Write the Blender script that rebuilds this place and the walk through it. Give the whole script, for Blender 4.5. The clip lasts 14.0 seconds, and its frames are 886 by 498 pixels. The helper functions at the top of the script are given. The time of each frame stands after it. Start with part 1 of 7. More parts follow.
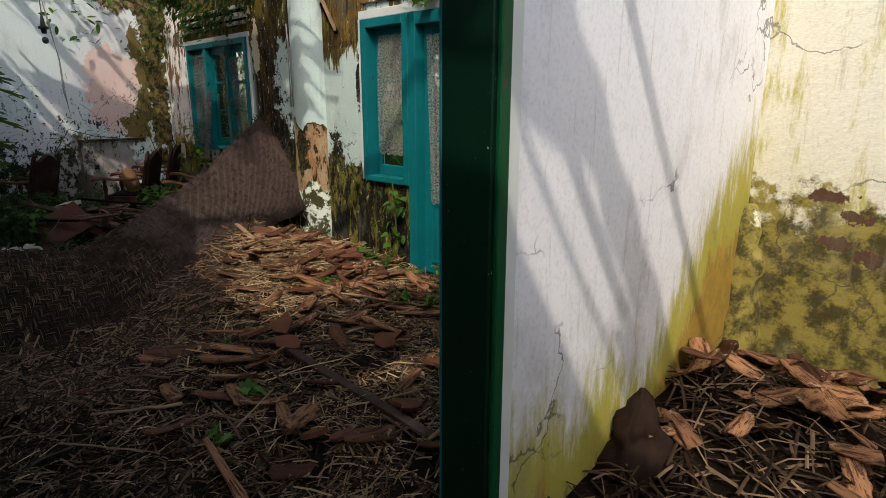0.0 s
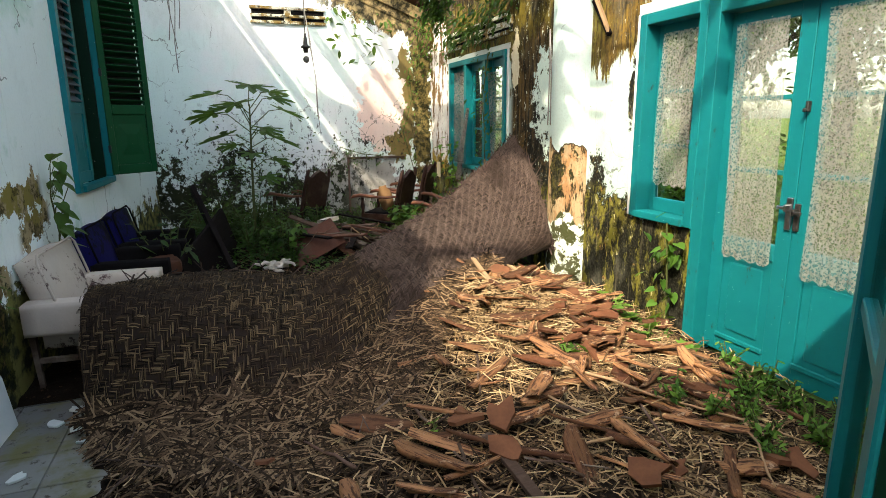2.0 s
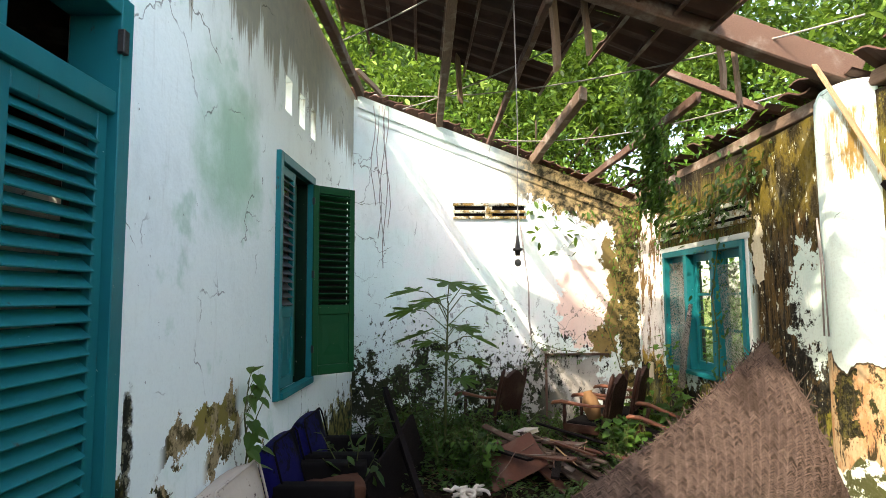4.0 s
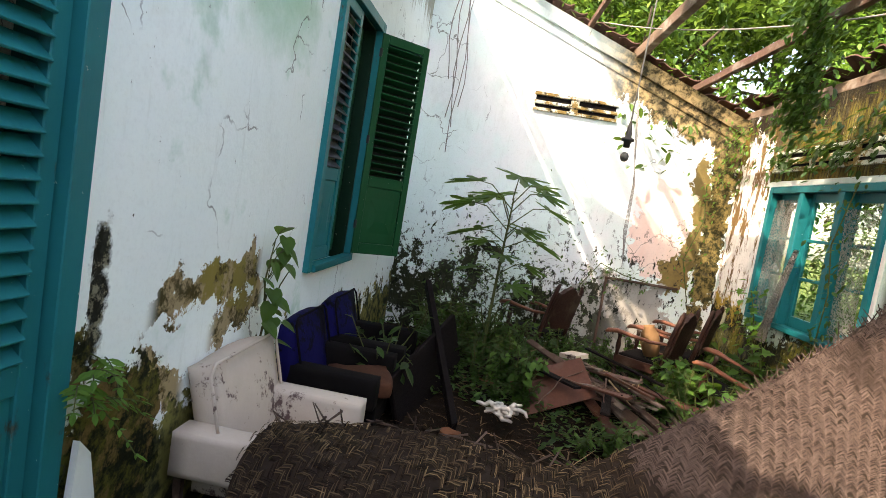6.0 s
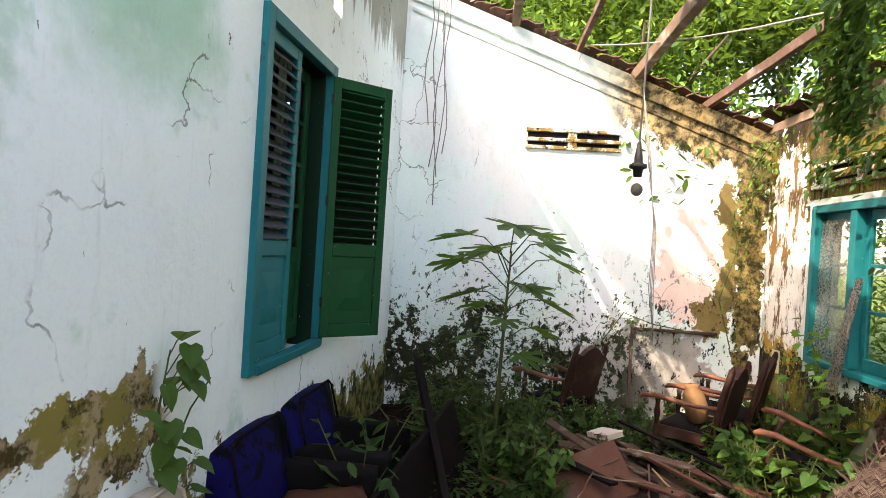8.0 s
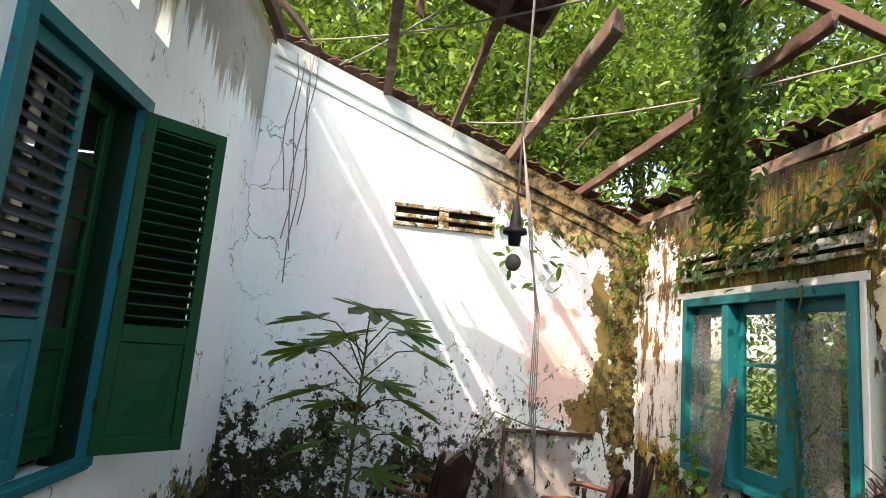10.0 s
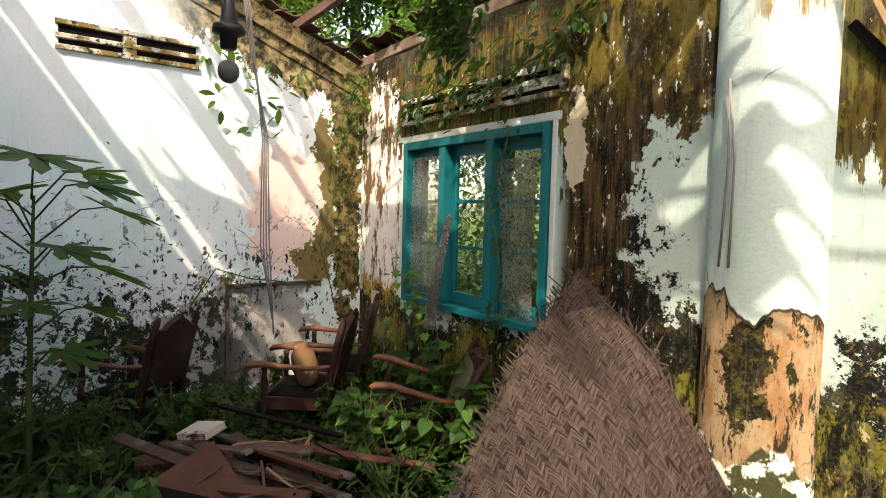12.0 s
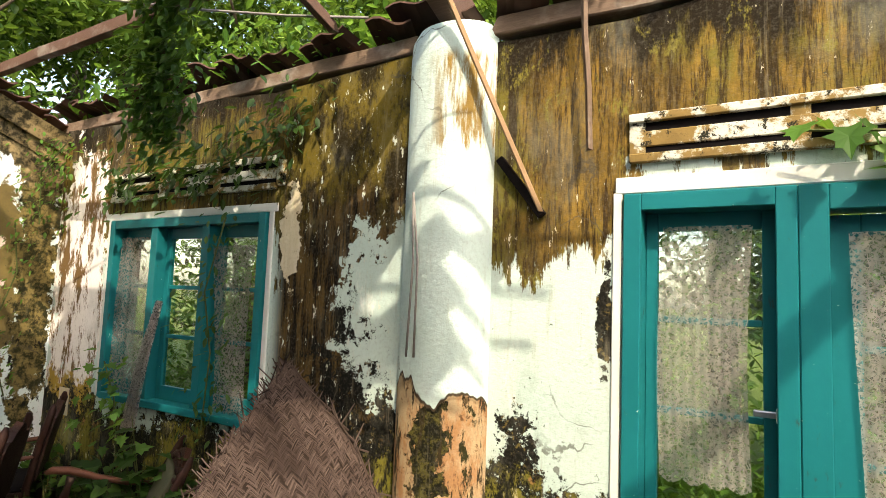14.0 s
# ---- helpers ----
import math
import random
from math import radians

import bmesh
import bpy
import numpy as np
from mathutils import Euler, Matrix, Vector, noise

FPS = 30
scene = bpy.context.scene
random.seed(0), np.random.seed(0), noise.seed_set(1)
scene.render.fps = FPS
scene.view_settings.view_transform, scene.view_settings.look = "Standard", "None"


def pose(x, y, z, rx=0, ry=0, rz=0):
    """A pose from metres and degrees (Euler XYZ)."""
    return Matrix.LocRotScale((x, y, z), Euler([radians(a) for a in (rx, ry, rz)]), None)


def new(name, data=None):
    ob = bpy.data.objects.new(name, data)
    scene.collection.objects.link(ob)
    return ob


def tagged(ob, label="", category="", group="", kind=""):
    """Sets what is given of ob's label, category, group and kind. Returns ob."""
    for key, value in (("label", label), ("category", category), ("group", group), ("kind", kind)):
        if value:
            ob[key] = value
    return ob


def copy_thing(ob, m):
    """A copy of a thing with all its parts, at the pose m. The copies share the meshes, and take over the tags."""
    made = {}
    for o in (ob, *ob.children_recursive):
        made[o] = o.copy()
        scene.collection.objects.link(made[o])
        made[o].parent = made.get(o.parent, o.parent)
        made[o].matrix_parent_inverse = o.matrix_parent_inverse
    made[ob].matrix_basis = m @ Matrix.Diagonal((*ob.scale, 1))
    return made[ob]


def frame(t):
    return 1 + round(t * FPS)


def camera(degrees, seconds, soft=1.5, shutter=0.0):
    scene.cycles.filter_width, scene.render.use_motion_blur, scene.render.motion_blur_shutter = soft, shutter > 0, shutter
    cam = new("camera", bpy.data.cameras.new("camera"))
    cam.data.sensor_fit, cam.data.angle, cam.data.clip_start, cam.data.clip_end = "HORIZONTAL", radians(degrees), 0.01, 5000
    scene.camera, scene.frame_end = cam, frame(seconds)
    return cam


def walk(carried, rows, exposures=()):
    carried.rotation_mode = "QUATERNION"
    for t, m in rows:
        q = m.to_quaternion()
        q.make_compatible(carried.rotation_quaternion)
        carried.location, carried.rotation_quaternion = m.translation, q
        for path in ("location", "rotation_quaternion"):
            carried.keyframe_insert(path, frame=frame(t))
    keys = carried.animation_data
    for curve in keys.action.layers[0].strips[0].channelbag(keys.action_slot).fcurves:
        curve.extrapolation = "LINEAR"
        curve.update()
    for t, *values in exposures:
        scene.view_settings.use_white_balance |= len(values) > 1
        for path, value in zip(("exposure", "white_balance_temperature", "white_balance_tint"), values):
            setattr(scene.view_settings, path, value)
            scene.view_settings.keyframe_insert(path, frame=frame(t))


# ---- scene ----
cam = camera(75.2, 14.0, soft=0.8)
METRES, EYE, TILT, LEAN, TURN = 5.0, 1.575, 0.0, 0.0, 44.8
ROWS = [
    (0.0, 0.0, 0.0, 0.0, 0.02, -14.34, -0.07),
    (0.5, -0.0248, 0.0326, 0.0053, 8.92, -12.97, -0.08),
    (1.0, -0.0349, 0.0667, 0.007, 14.63, -12.47, 0.98),
    (1.5, -0.039, 0.1296, -0.0034, 19.74, -13.13, 0.67),
    (2.0, -0.0392, 0.2021, -0.0, 25.11, -12.64, 0.52),
    (2.5, -0.0457, 0.2179, 0.0129, 30.55, -9.74, 0.97),
    (3.0, -0.0808, 0.2534, 0.0262, 34.62, -3.83, 1.55),
    (3.5, -0.1356, 0.2861, 0.0451, 38.13, 2.05, 2.23),
    (4.0, -0.1638, 0.3055, 0.0454, 42.78, 4.88, 0.39),
    (6.5, -0.3117, 0.4181, 0.0149, 48.79, -7.05, -9.27),
    (7.0, -0.3341, 0.4408, 0.0244, 51.55, -4.55, -2.78),
    (7.5, -0.3544, 0.4926, 0.0329, 50.71, -1.71, -2.9),
    (10.0, -0.4537, 0.6672, 0.0437, 36.92, 9.21, -4.91),
    (10.5, -0.4568, 0.6976, 0.0409, 23.03, 5.84, -4.46),
    (11.0, -0.4796, 0.7106, 0.034, 14.77, 1.69, -3.09),
    (11.5, -0.482, 0.7106, 0.032, 11.56, -2.1, -1.86),
    (12.0, -0.4823, 0.7114, 0.032, 9.77, -3.65, -1.44),
    (12.5, -0.4836, 0.7132, 0.0335, 7.62, -3.69, -1.53),
    (13.0, -0.4823, 0.7163, 0.0341, 1.93, -2.82, -2.11),
    (13.5, -0.4688, 0.7111, 0.0364, -7.11, -0.94, -2.06),
    (14.0, -0.4343, 0.6901, 0.0487, -14.32, 4.89, -2.21),
]
walk(cam, [(t, pose(0, 0, EYE, TILT, LEAN, TURN) @ pose(METRES * x, METRES * y, METRES * z, 90 + pitch, roll, yaw)) for t, x, y, z, yaw, pitch, roll in ROWS],
     [(0.0, 1.05, 6800, 14), (0.7, 1.32, 6900, 12), (1.2, 1.9, 7100, 9), (2.0, 2.75, 7500, 7), (3.0, 3.15, 7600, 9), (4.0, 3.0, 7700, 12), (7.5, 3.35, 8200, 17),
      (10.0, 2.75, 7700, 20), (11.0, 2.5, 7700, 16), (12.5, 2.4, 7800, 14), (14.0, 2.4, 7900, 12)])

# ---- light ----
SUN_DIR = Vector((-0.62, 0.71, -1.0)).normalized()
world = bpy.data.worlds.new("world")
scene.world = world
world.use_nodes = True
sky = world.node_tree.nodes.new("ShaderNodeTexSky")
sky.sky_type = "NISHITA"
sky.sun_disc = False
sky.sun_elevation = math.asin(-SUN_DIR.z)
sky.sun_rotation = math.atan2(-SUN_DIR.x, -SUN_DIR.y)
sky.air_density, sky.dust_density, sky.ozone_density = 1.0, 2.5, 1.0
bg = world.node_tree.nodes["Background"]
bg.inputs["Strength"].default_value = 0.15
world.node_tree.links.new(sky.outputs["Color"], bg.inputs["Color"])
sun_data = bpy.data.lights.new("sun", "SUN")
sun_data.energy, sun_data.angle, sun_data.color = 1.15, radians(0.6), (1.0, 0.95, 0.86)
sun = new("sun", sun_data)
sun.matrix_world = Matrix.Translation((6, -8, 12)) @ SUN_DIR.to_track_quat("-Z", "Y").to_matrix().to_4x4()

# ---- node helpers ----
class Mat:
    """A small builder of node materials in world-size coordinates."""

    def __init__(self, name, roughness=0.85, metal=0.0, coords="place"):
        self.mat = bpy.data.materials.new(name)
        self.mat.use_nodes = True
        self.t = self.mat.node_tree
        self.bsdf = self.t.nodes["Principled BSDF"]
        self.bsdf.inputs["Roughness"].default_value = roughness
        self.bsdf.inputs["Metallic"].default_value = metal
        self.bsdf.inputs["Specular IOR Level"].default_value = 0.06 if roughness > 0.6 else 0.18
        if coords == "place":
            self.pos = self.t.nodes.new("ShaderNodeNewGeometry").outputs["Position"]
        else:
            self.pos = self.t.nodes.new("ShaderNodeTexCoord").outputs["Object"]
        s = self.t.nodes.new("ShaderNodeSeparateXYZ")
        self.t.links.new(self.pos, s.inputs[0])
        self.x, self.y, self.z = s.outputs

    def put(self, socket, value):
        if isinstance(value, bpy.types.NodeSocket):
            self.t.links.new(value, socket)
        elif isinstance(value, (tuple, list)) and len(value) == 3 and socket.type == "RGBA":
            socket.default_value = (*value, 1)
        else:
            socket.default_value = value

    def math(self, op, a, b=0.0, clamp=False):
        n = self.t.nodes.new("ShaderNodeMath")
        n.operation, n.use_clamp = op, clamp
        self.put(n.inputs[0], a)
        self.put(n.inputs[1], b)
        return n.outputs[0]

    def noise(self, scale, detail=4.0, rough=0.6, stretch=(1, 1, 1), shift=(0, 0, 0)):
        m = self.t.nodes.new("ShaderNodeMapping")
        self.t.links.new(self.pos, m.inputs["Vector"])
        m.inputs["Scale"].default_value, m.inputs["Location"].default_value = stretch, shift
        n = self.t.nodes.new("ShaderNodeTexNoise")
        self.t.links.new(m.outputs[0], n.inputs["Vector"])
        n.inputs["Scale"].default_value, n.inputs["Detail"].default_value, n.inputs["Roughness"].default_value = scale, detail, rough
        return n.outputs["Fac"]

    def ramp(self, v, lo, hi):
        n = self.t.nodes.new("ShaderNodeMapRange")
        n.interpolation_type = "SMOOTHSTEP"
        self.put(n.inputs["Value"], v)
        n.inputs["From Min"].default_value, n.inputs["From Max"].default_value = lo, hi
        return n.outputs["Result"]

    def mix(self, f, a, b):
        n = self.t.nodes.new("ShaderNodeMix")
        n.data_type = "RGBA"
        self.put(n.inputs[0], f)
        self.put(n.inputs[6], a)
        self.put(n.inputs[7], b)
        return n.outputs[2]

    def blob(self, centre, size, wobble=0.5, scale=3.0, soft=0.12):
        """1 inside a ragged patch round a place (None: any coordinate)."""
        total = None
        for axis, c, r in zip((self.x, self.y, self.z), centre, size):
            if c is None:
                continue
            d = self.math("DIVIDE", self.math("SUBTRACT", axis, c), r)
            d = self.math("MULTIPLY", d, d)
            total = d if total is None else self.math("ADD", total, d)
        n = self.noise(scale, 6, 0.65, shift=(centre[0] or 0, centre[1] or 0, centre[2] or 0))
        total = self.math("ADD", self.math("SQRT", total), self.math("MULTIPLY", self.math("SUBTRACT", n, 0.5), wobble * 4))
        return self.ramp(total, 1.0 + soft, 1.0 - soft)

    def random(self, a, b):
        info = self.t.nodes.new("ShaderNodeObjectInfo")
        return self.mix(info.outputs["Random"], a, b)

    def island(self, *colours):
        g = self.t.nodes.new("ShaderNodeNewGeometry")
        r = self.t.nodes.new("ShaderNodeValToRGB")
        e = r.color_ramp.elements
        while len(e) < len(colours):
            e.new(0.5)
        for i, c in enumerate(colours):
            e[i].position, e[i].color = i / max(1, len(colours) - 1), (*c, 1)
        self.t.links.new(g.outputs["Random Per Island"], r.inputs[0])
        return r.outputs[0]

    def bump(self, height, strength=0.4, distance=0.01):
        n = self.t.nodes.new("ShaderNodeBump")
        self.put(n.inputs["Height"], height)
        n.inputs["Strength"].default_value, n.inputs["Distance"].default_value = strength, distance
        self.t.links.new(n.outputs[0], self.bsdf.inputs["Normal"])

    def done(self, colour, roughness=None):
        self.put(self.bsdf.inputs["Base Color"], colour)
        if roughness is not None:
            self.put(self.bsdf.inputs["Roughness"], roughness)
        return self.mat


def mold(m, level, height, black=(0.02, 0.022, 0.015)):
    """Ragged mould near the foot of a wall: a mask that thins out with height."""
    n = m.math("ADD", m.math("MULTIPLY", m.noise(2.8, 8, 0.75), 0.72), m.math("MULTIPLY", m.noise(14.0, 7, 0.75, (1, 1, 0.7)), 0.28))
    return m.ramp(m.math("SUBTRACT", n, m.math("MULTIPLY", m.ramp(m.z, level, level + height), 0.22)), 0.472, 0.492)


def weather(m, c, cracks=0.012, grime=1.0):
    """Grime, grain, specks and hairline cracks over a plaster colour."""
    c = m.mix(m.math("MULTIPLY", m.ramp(m.noise(2.1, 8, 0.7, (1, 1, 0.6), (5, 5, 5)), 0.50, 0.72), 0.38 * grime), c, (0.22, 0.22, 0.17))
    c = m.mix(m.math("MULTIPLY", m.ramp(m.noise(55, 5, 0.7), 0.45, 0.75), 0.22 * grime), c, (0.16, 0.15, 0.12))
    c = m.mix(m.math("MULTIPLY", m.ramp(m.noise(26, 6, 0.7, (1, 1, 0.08), (2, 8, 1)), 0.56, 0.72), 0.35 * grime), c, (0.25, 0.22, 0.14))
    v = m.t.nodes.new("ShaderNodeTexVoronoi")
    v.feature, v.inputs["Scale"].default_value = "DISTANCE_TO_EDGE", 1.5
    n = m.t.nodes.new("ShaderNodeTexNoise")
    n.inputs["Scale"].default_value, n.inputs["Detail"].default_value = 3.5, 7
    m.t.links.new(m.pos, n.inputs["Vector"])
    bend = m.t.nodes.new("ShaderNodeVectorMath")
    bend.operation = "MULTIPLY_ADD"
    m.t.links.new(n.outputs["Color"], bend.inputs[0])
    bend.inputs[1].default_value = (0.5, 0.5, 0.5)
    m.t.links.new(m.pos, bend.inputs[2])
    m.t.links.new(bend.outputs[0], v.inputs["Vector"])
    crack = m.math("MULTIPLY", m.ramp(v.outputs[0], cracks, cracks * 0.3), m.ramp(m.noise(1.3, 4, shift=(3, 9, 4)), 0.50, 0.58))
    return m.mix(m.math("MULTIPLY", crack, 0.7), c, (0.07, 0.06, 0.045))


# ---- plaster ----
def far_wall_material():
    m = Mat("limewashed_gable_plaster", 0.9)
    c = m.mix(m.noise(1.3, 5), (0.66, 0.80, 0.74), (0.80, 0.86, 0.83))
    c = m.mix(m.ramp(m.noise(0.9, 4, shift=(4, 2, 1)), 0.48, 0.62), c, (0.80, 0.82, 0.80))
    # the peeled pink patch and its brown border by the corner
    c = m.mix(m.blob((None, 3.14, 1.9), (1, 0.13, 0.7), 0.6, 5.0, 0.05), c, m.mix(m.noise(8, 7, 0.7), (0.24, 0.18, 0.06), (0.08, 0.06, 0.03)))
    pink = m.mix(m.noise(4.0, 6, stretch=(1, 1, 0.35)), (0.80, 0.50, 0.40), (0.84, 0.76, 0.70))
    c = m.mix(m.blob((None, 2.74, 1.75), (1, 0.36, 0.62), 0.45, 4.0, 0.04), c, pink)
    c = m.mix(m.blob((None, 3.38, 1.9), (1, 0.15, 1.5), 0.7, 6.0, 0.06), c, m.mix(m.ramp(m.noise(11, 8, 0.75), 0.42, 0.6), (0.03, 0.03, 0.012), (0.22, 0.165, 0.06)))
    c = m.mix(m.blob((None, 3.0, 1.2), (1, 0.2, 0.2), 0.7, 7.0, 0.05), c, m.mix(m.noise(11, 7, 0.75), (0.30, 0.21, 0.07), (0.10, 0.075, 0.03)))
    # stains under the sloping moulding
    under = m.math("SUBTRACT", m.math("MULTIPLY", m.math("SUBTRACT", m.y, -0.3), -0.385), m.math("SUBTRACT", m.z, 4.5))
    drip = m.math("MULTIPLY", m.ramp(m.math("ADD", under, m.math("MULTIPLY", m.noise(6, 9, 0.75, (1, 1, 0.6)), -0.95)), 0.0, -0.05), m.ramp(m.y, 1.3, 2.2))
    c = m.mix(drip, c, m.mix(m.ramp(m.noise(9, 7, 0.75), 0.4, 0.6), (0.035, 0.03, 0.016), (0.34, 0.25, 0.12)))
    # bare grey render low down and mould
    c = m.mix(m.blob((None, 2.3, 0.55), (1, 0.75, 0.5), 0.6, 4.0, 0.08), c, m.mix(m.noise(6, 7), (0.50, 0.48, 0.43), (0.26, 0.23, 0.20)))
    c = m.mix(m.math("MULTIPLY", mold(m, 0.72, 1.25), m.ramp(m.y, 2.9, 2.0)), c, m.mix(m.noise(6, 4), (0.010, 0.011, 0.008), (0.05, 0.055, 0.025)))
    c = m.mix(m.math("MULTIPLY", m.ramp(m.noise(11, 8, 0.75, (1, 1, 0.6), (2, 2, 7)), 0.575, 0.59), m.ramp(m.z, 2.1, 1.2)), c, (0.014, 0.014, 0.010))
    c = m.mix(m.ramp(m.noise(24, 5, 0.7), 0.68, 0.71), c, (0.05, 0.05, 0.035))
    m.bump(m.noise(30, 6, 0.7), 0.35, 0.008)
    return m.done(weather(m, c, 0.012, 0.5))


def right_wall_material():
    m = Mat("stained_mint_plaster", 0.88)
    c = m.mix(m.noise(1.6, 5), (0.38, 0.54, 0.48), (0.58, 0.67, 0.61))
    c = m.mix(m.ramp(m.noise(5, 6, 0.7, (1, 1, 0.4)), 0.55, 0.7), c, (0.70, 0.74, 0.66))
    # rain stains running down from the wall head
    n = m.math("ADD", m.math("MULTIPLY", m.noise(1.9, 8, 0.7, (1, 1, 0.4)), 1.7), m.math("MULTIPLY", m.noise(21, 6, 0.75, (1, 1, 0.10)), 0.85))
    far = m.math("ADD", m.math("MULTIPLY", m.ramp(m.x, -5.7, -6.5), 0.55), m.math("MULTIPLY", m.blob((-4.95, None, 2.3), (0.42, 1, 0.9), 0.5, 3.0, 0.5), 0.5))
    run = m.math("ADD", m.math("SUBTRACT", m.z, 3.28), m.math("ADD", n, far))
    ochre = m.mix(m.ramp(m.noise(2.6, 8, 0.75, (1, 1, 0.5)), 0.36, 0.62), (0.25, 0.155, 0.03), (0.075, 0.05, 0.015))
    ochre = m.mix(m.ramp(m.noise(1.7, 7, 0.7, (1, 1, 0.6), (4, 6, 1)), 0.46, 0.60), ochre, (0.13, 0.115, 0.022))
    ochre = m.mix(m.ramp(m.noise(34, 7, 0.75, (1, 1, 0.10)), 0.46, 0.60), ochre, (0.04, 0.025, 0.010))
    ochre = m.mix(m.ramp(m.noise(11, 8, 0.75, (1, 1, 0.06), (1, 1, 8)), 0.52, 0.62), ochre, (0.028, 0.019, 0.009))
    ochre = m.mix(m.ramp(m.math("ADD", m.z, m.math("MULTIPLY", m.noise(7, 8, 0.75, (1, 1, 0.25)), 1.1)), 3.42, 3.62), ochre, (0.016, 0.012, 0.007))
    ochre = m.mix(m.ramp(m.noise(9, 7, 0.75, (1, 1, 0.5), (7, 1, 3)), 0.56, 0.66), ochre, (0.17, 0.15, 0.03))
    ochre = m.mix(m.ramp(m.noise(17, 7, 0.75, (1, 1, 0.35), (3, 3, 3)), 0.62, 0.66), ochre, (0.62, 0.57, 0.42))
    c = m.mix(m.ramp(run, 0.40, 0.46), c, ochre)
    # washed plaster and rust streaks left of the far window
    pale = m.blob((-9.05, None, 1.75), (0.44, 1, 1.15), 0.6, 6.0, 0.05)
    streak = m.mix(m.ramp(m.noise(8, 8, 0.75, (1, 1, 0.28)), 0.50, 0.56), (0.80, 0.77, 0.72), (0.15, 0.09, 0.035))
    c = m.mix(pale, c, streak)
    c = m.mix(m.blob((-9.1, None, 0.55), (0.5, 1, 0.5), 0.5, 5.0, 0.1), c, m.mix(m.noise(8, 6, 0.7, (1, 1, 0.4)), (0.52, 0.36, 0.05), (0.20, 0.12, 0.03)))
    # brown and black runs between the far window and the pilaster, darkened further for shade, round a patch of sound
    # mint paint
    sound = m.blob((-5.82, None, 1.72), (0.40, 1, 0.54), 0.5, 6.0, 0.03)
    bay = m.math("MULTIPLY", m.ramp(m.x, -6.80, -6.66), m.ramp(m.x, -5.55, -5.60))
    shaded_runs = m.mix(m.ramp(m.noise(15, 8, 0.75, (1, 1, 0.12)), 0.42, 0.60), (0.008, 0.006, 0.004), (0.10, 0.062, 0.02))
    shaded_runs = m.mix(m.ramp(m.math("ADD", m.z, m.math("MULTIPLY", m.noise(3.0, 7, 0.7), 1.2)), 2.75, 3.1), shaded_runs, m.mix(m.ramp(m.noise(5, 8, 0.75, (1, 1, 0.5)), 0.42, 0.58), (0.13, 0.098, 0.016), (0.02, 0.015, 0.006)))
    c = m.mix(m.math("MULTIPLY", bay, m.math("SUBTRACT", 1.0, sound)), c, shaded_runs)
    c = m.mix(m.math("MULTIPLY", bay, m.ramp(m.math("ADD", m.math("MULTIPLY", m.blob((-6.18, None, 1.18), (0.30, 1, 0.55), 0.5, 3.0, 0.7), 0.27), m.noise(9, 9, 0.78)), 0.70, 0.73)), c, (0.009, 0.009, 0.007))
    c = m.mix(m.math("MULTIPLY", bay, m.ramp(m.noise(19, 7, 0.75, (1, 1, 0.5), (6, 2, 2)), 0.60, 0.63)), c, (0.55, 0.60, 0.50))
    # dark patches; the last is a narrow line down the pilaster junction
    for x, z, sx, sz in ((-5.08, 0.95, 0.10, 0.34), (-4.90, 0.70, 0.16, 0.16), (-5.82, 0.92, 0.22, 0.36), (-4.66, 1.75, 0.03, 0.22), (-5.72, 1.7, 0.025, 1.1)):
        spots = m.ramp(m.math("ADD", m.math("MULTIPLY", m.blob((x, None, z), (sx * 1.5, 1, sz * 1.3), 0.4, 4.0, 0.6), 0.32), m.noise(11, 9, 0.78, shift=(x, 0, z))), 0.72, 0.75)
        c = m.mix(spots, c, m.mix(m.ramp(m.noise(19, 6, 0.7), 0.56, 0.62), (0.009, 0.009, 0.007), (0.13, 0.10, 0.03)))
    c = m.mix(m.blob((-6.64, None, 2.16), (0.08, 1, 0.30), 0.75, 8.0, 0.08), c, m.mix(m.noise(12, 7, 0.75, (1, 1, 0.3)), (0.74, 0.68, 0.52), (0.40, 0.32, 0.18)))
    # the mossy foot
    foot = m.math("SUBTRACT", m.math("ADD", m.math("MULTIPLY", m.noise(2.6, 9, 0.75), 0.85), m.math("MULTIPLY", m.noise(12, 8, 0.75), 0.45)), m.math("MULTIPLY", m.z, 0.60))
    moss = m.mix(m.ramp(m.noise(7, 8, 0.75, (1, 1, 0.6)), 0.42, 0.58), (0.014, 0.015, 0.008), (0.17, 0.155, 0.025))
    moss = m.mix(m.ramp(m.noise(23, 7, 0.75, (1, 1, 0.5)), 0.58, 0.63), moss, (0.46, 0.42, 0.22))
    moss = m.mix(m.ramp(m.noise(4.2, 8, 0.75, shift=(9, 0, 2)), 0.60, 0.64), moss, (0.26, 0.15, 0.05))
    moss = m.mix(m.ramp(m.noise(5.0, 8, 0.75, (1, 1, 0.35), (1, 7, 5)), 0.47, 0.53), moss, (0.008, 0.008, 0.005))
    moss = m.mix(m.ramp(foot, 0.17, 0.12), moss, m.mix(m.ramp(m.noise(13, 8, 0.75), 0.55, 0.62), (0.007, 0.007, 0.005), (0.10, 0.09, 0.02)))
    c = m.mix(m.ramp(foot, 0.07, 0.11), c, moss)
    c = m.mix(m.ramp(m.noise(26, 6, 0.75), 0.66, 0.69), c, (0.05, 0.05, 0.03))
    m.bump(m.math("ADD", m.noise(34, 7, 0.75), m.math("MULTIPLY", m.ramp(foot, 0.07, 0.11), -0.8)), 0.5, 0.012)
    return m.done(weather(m, c))


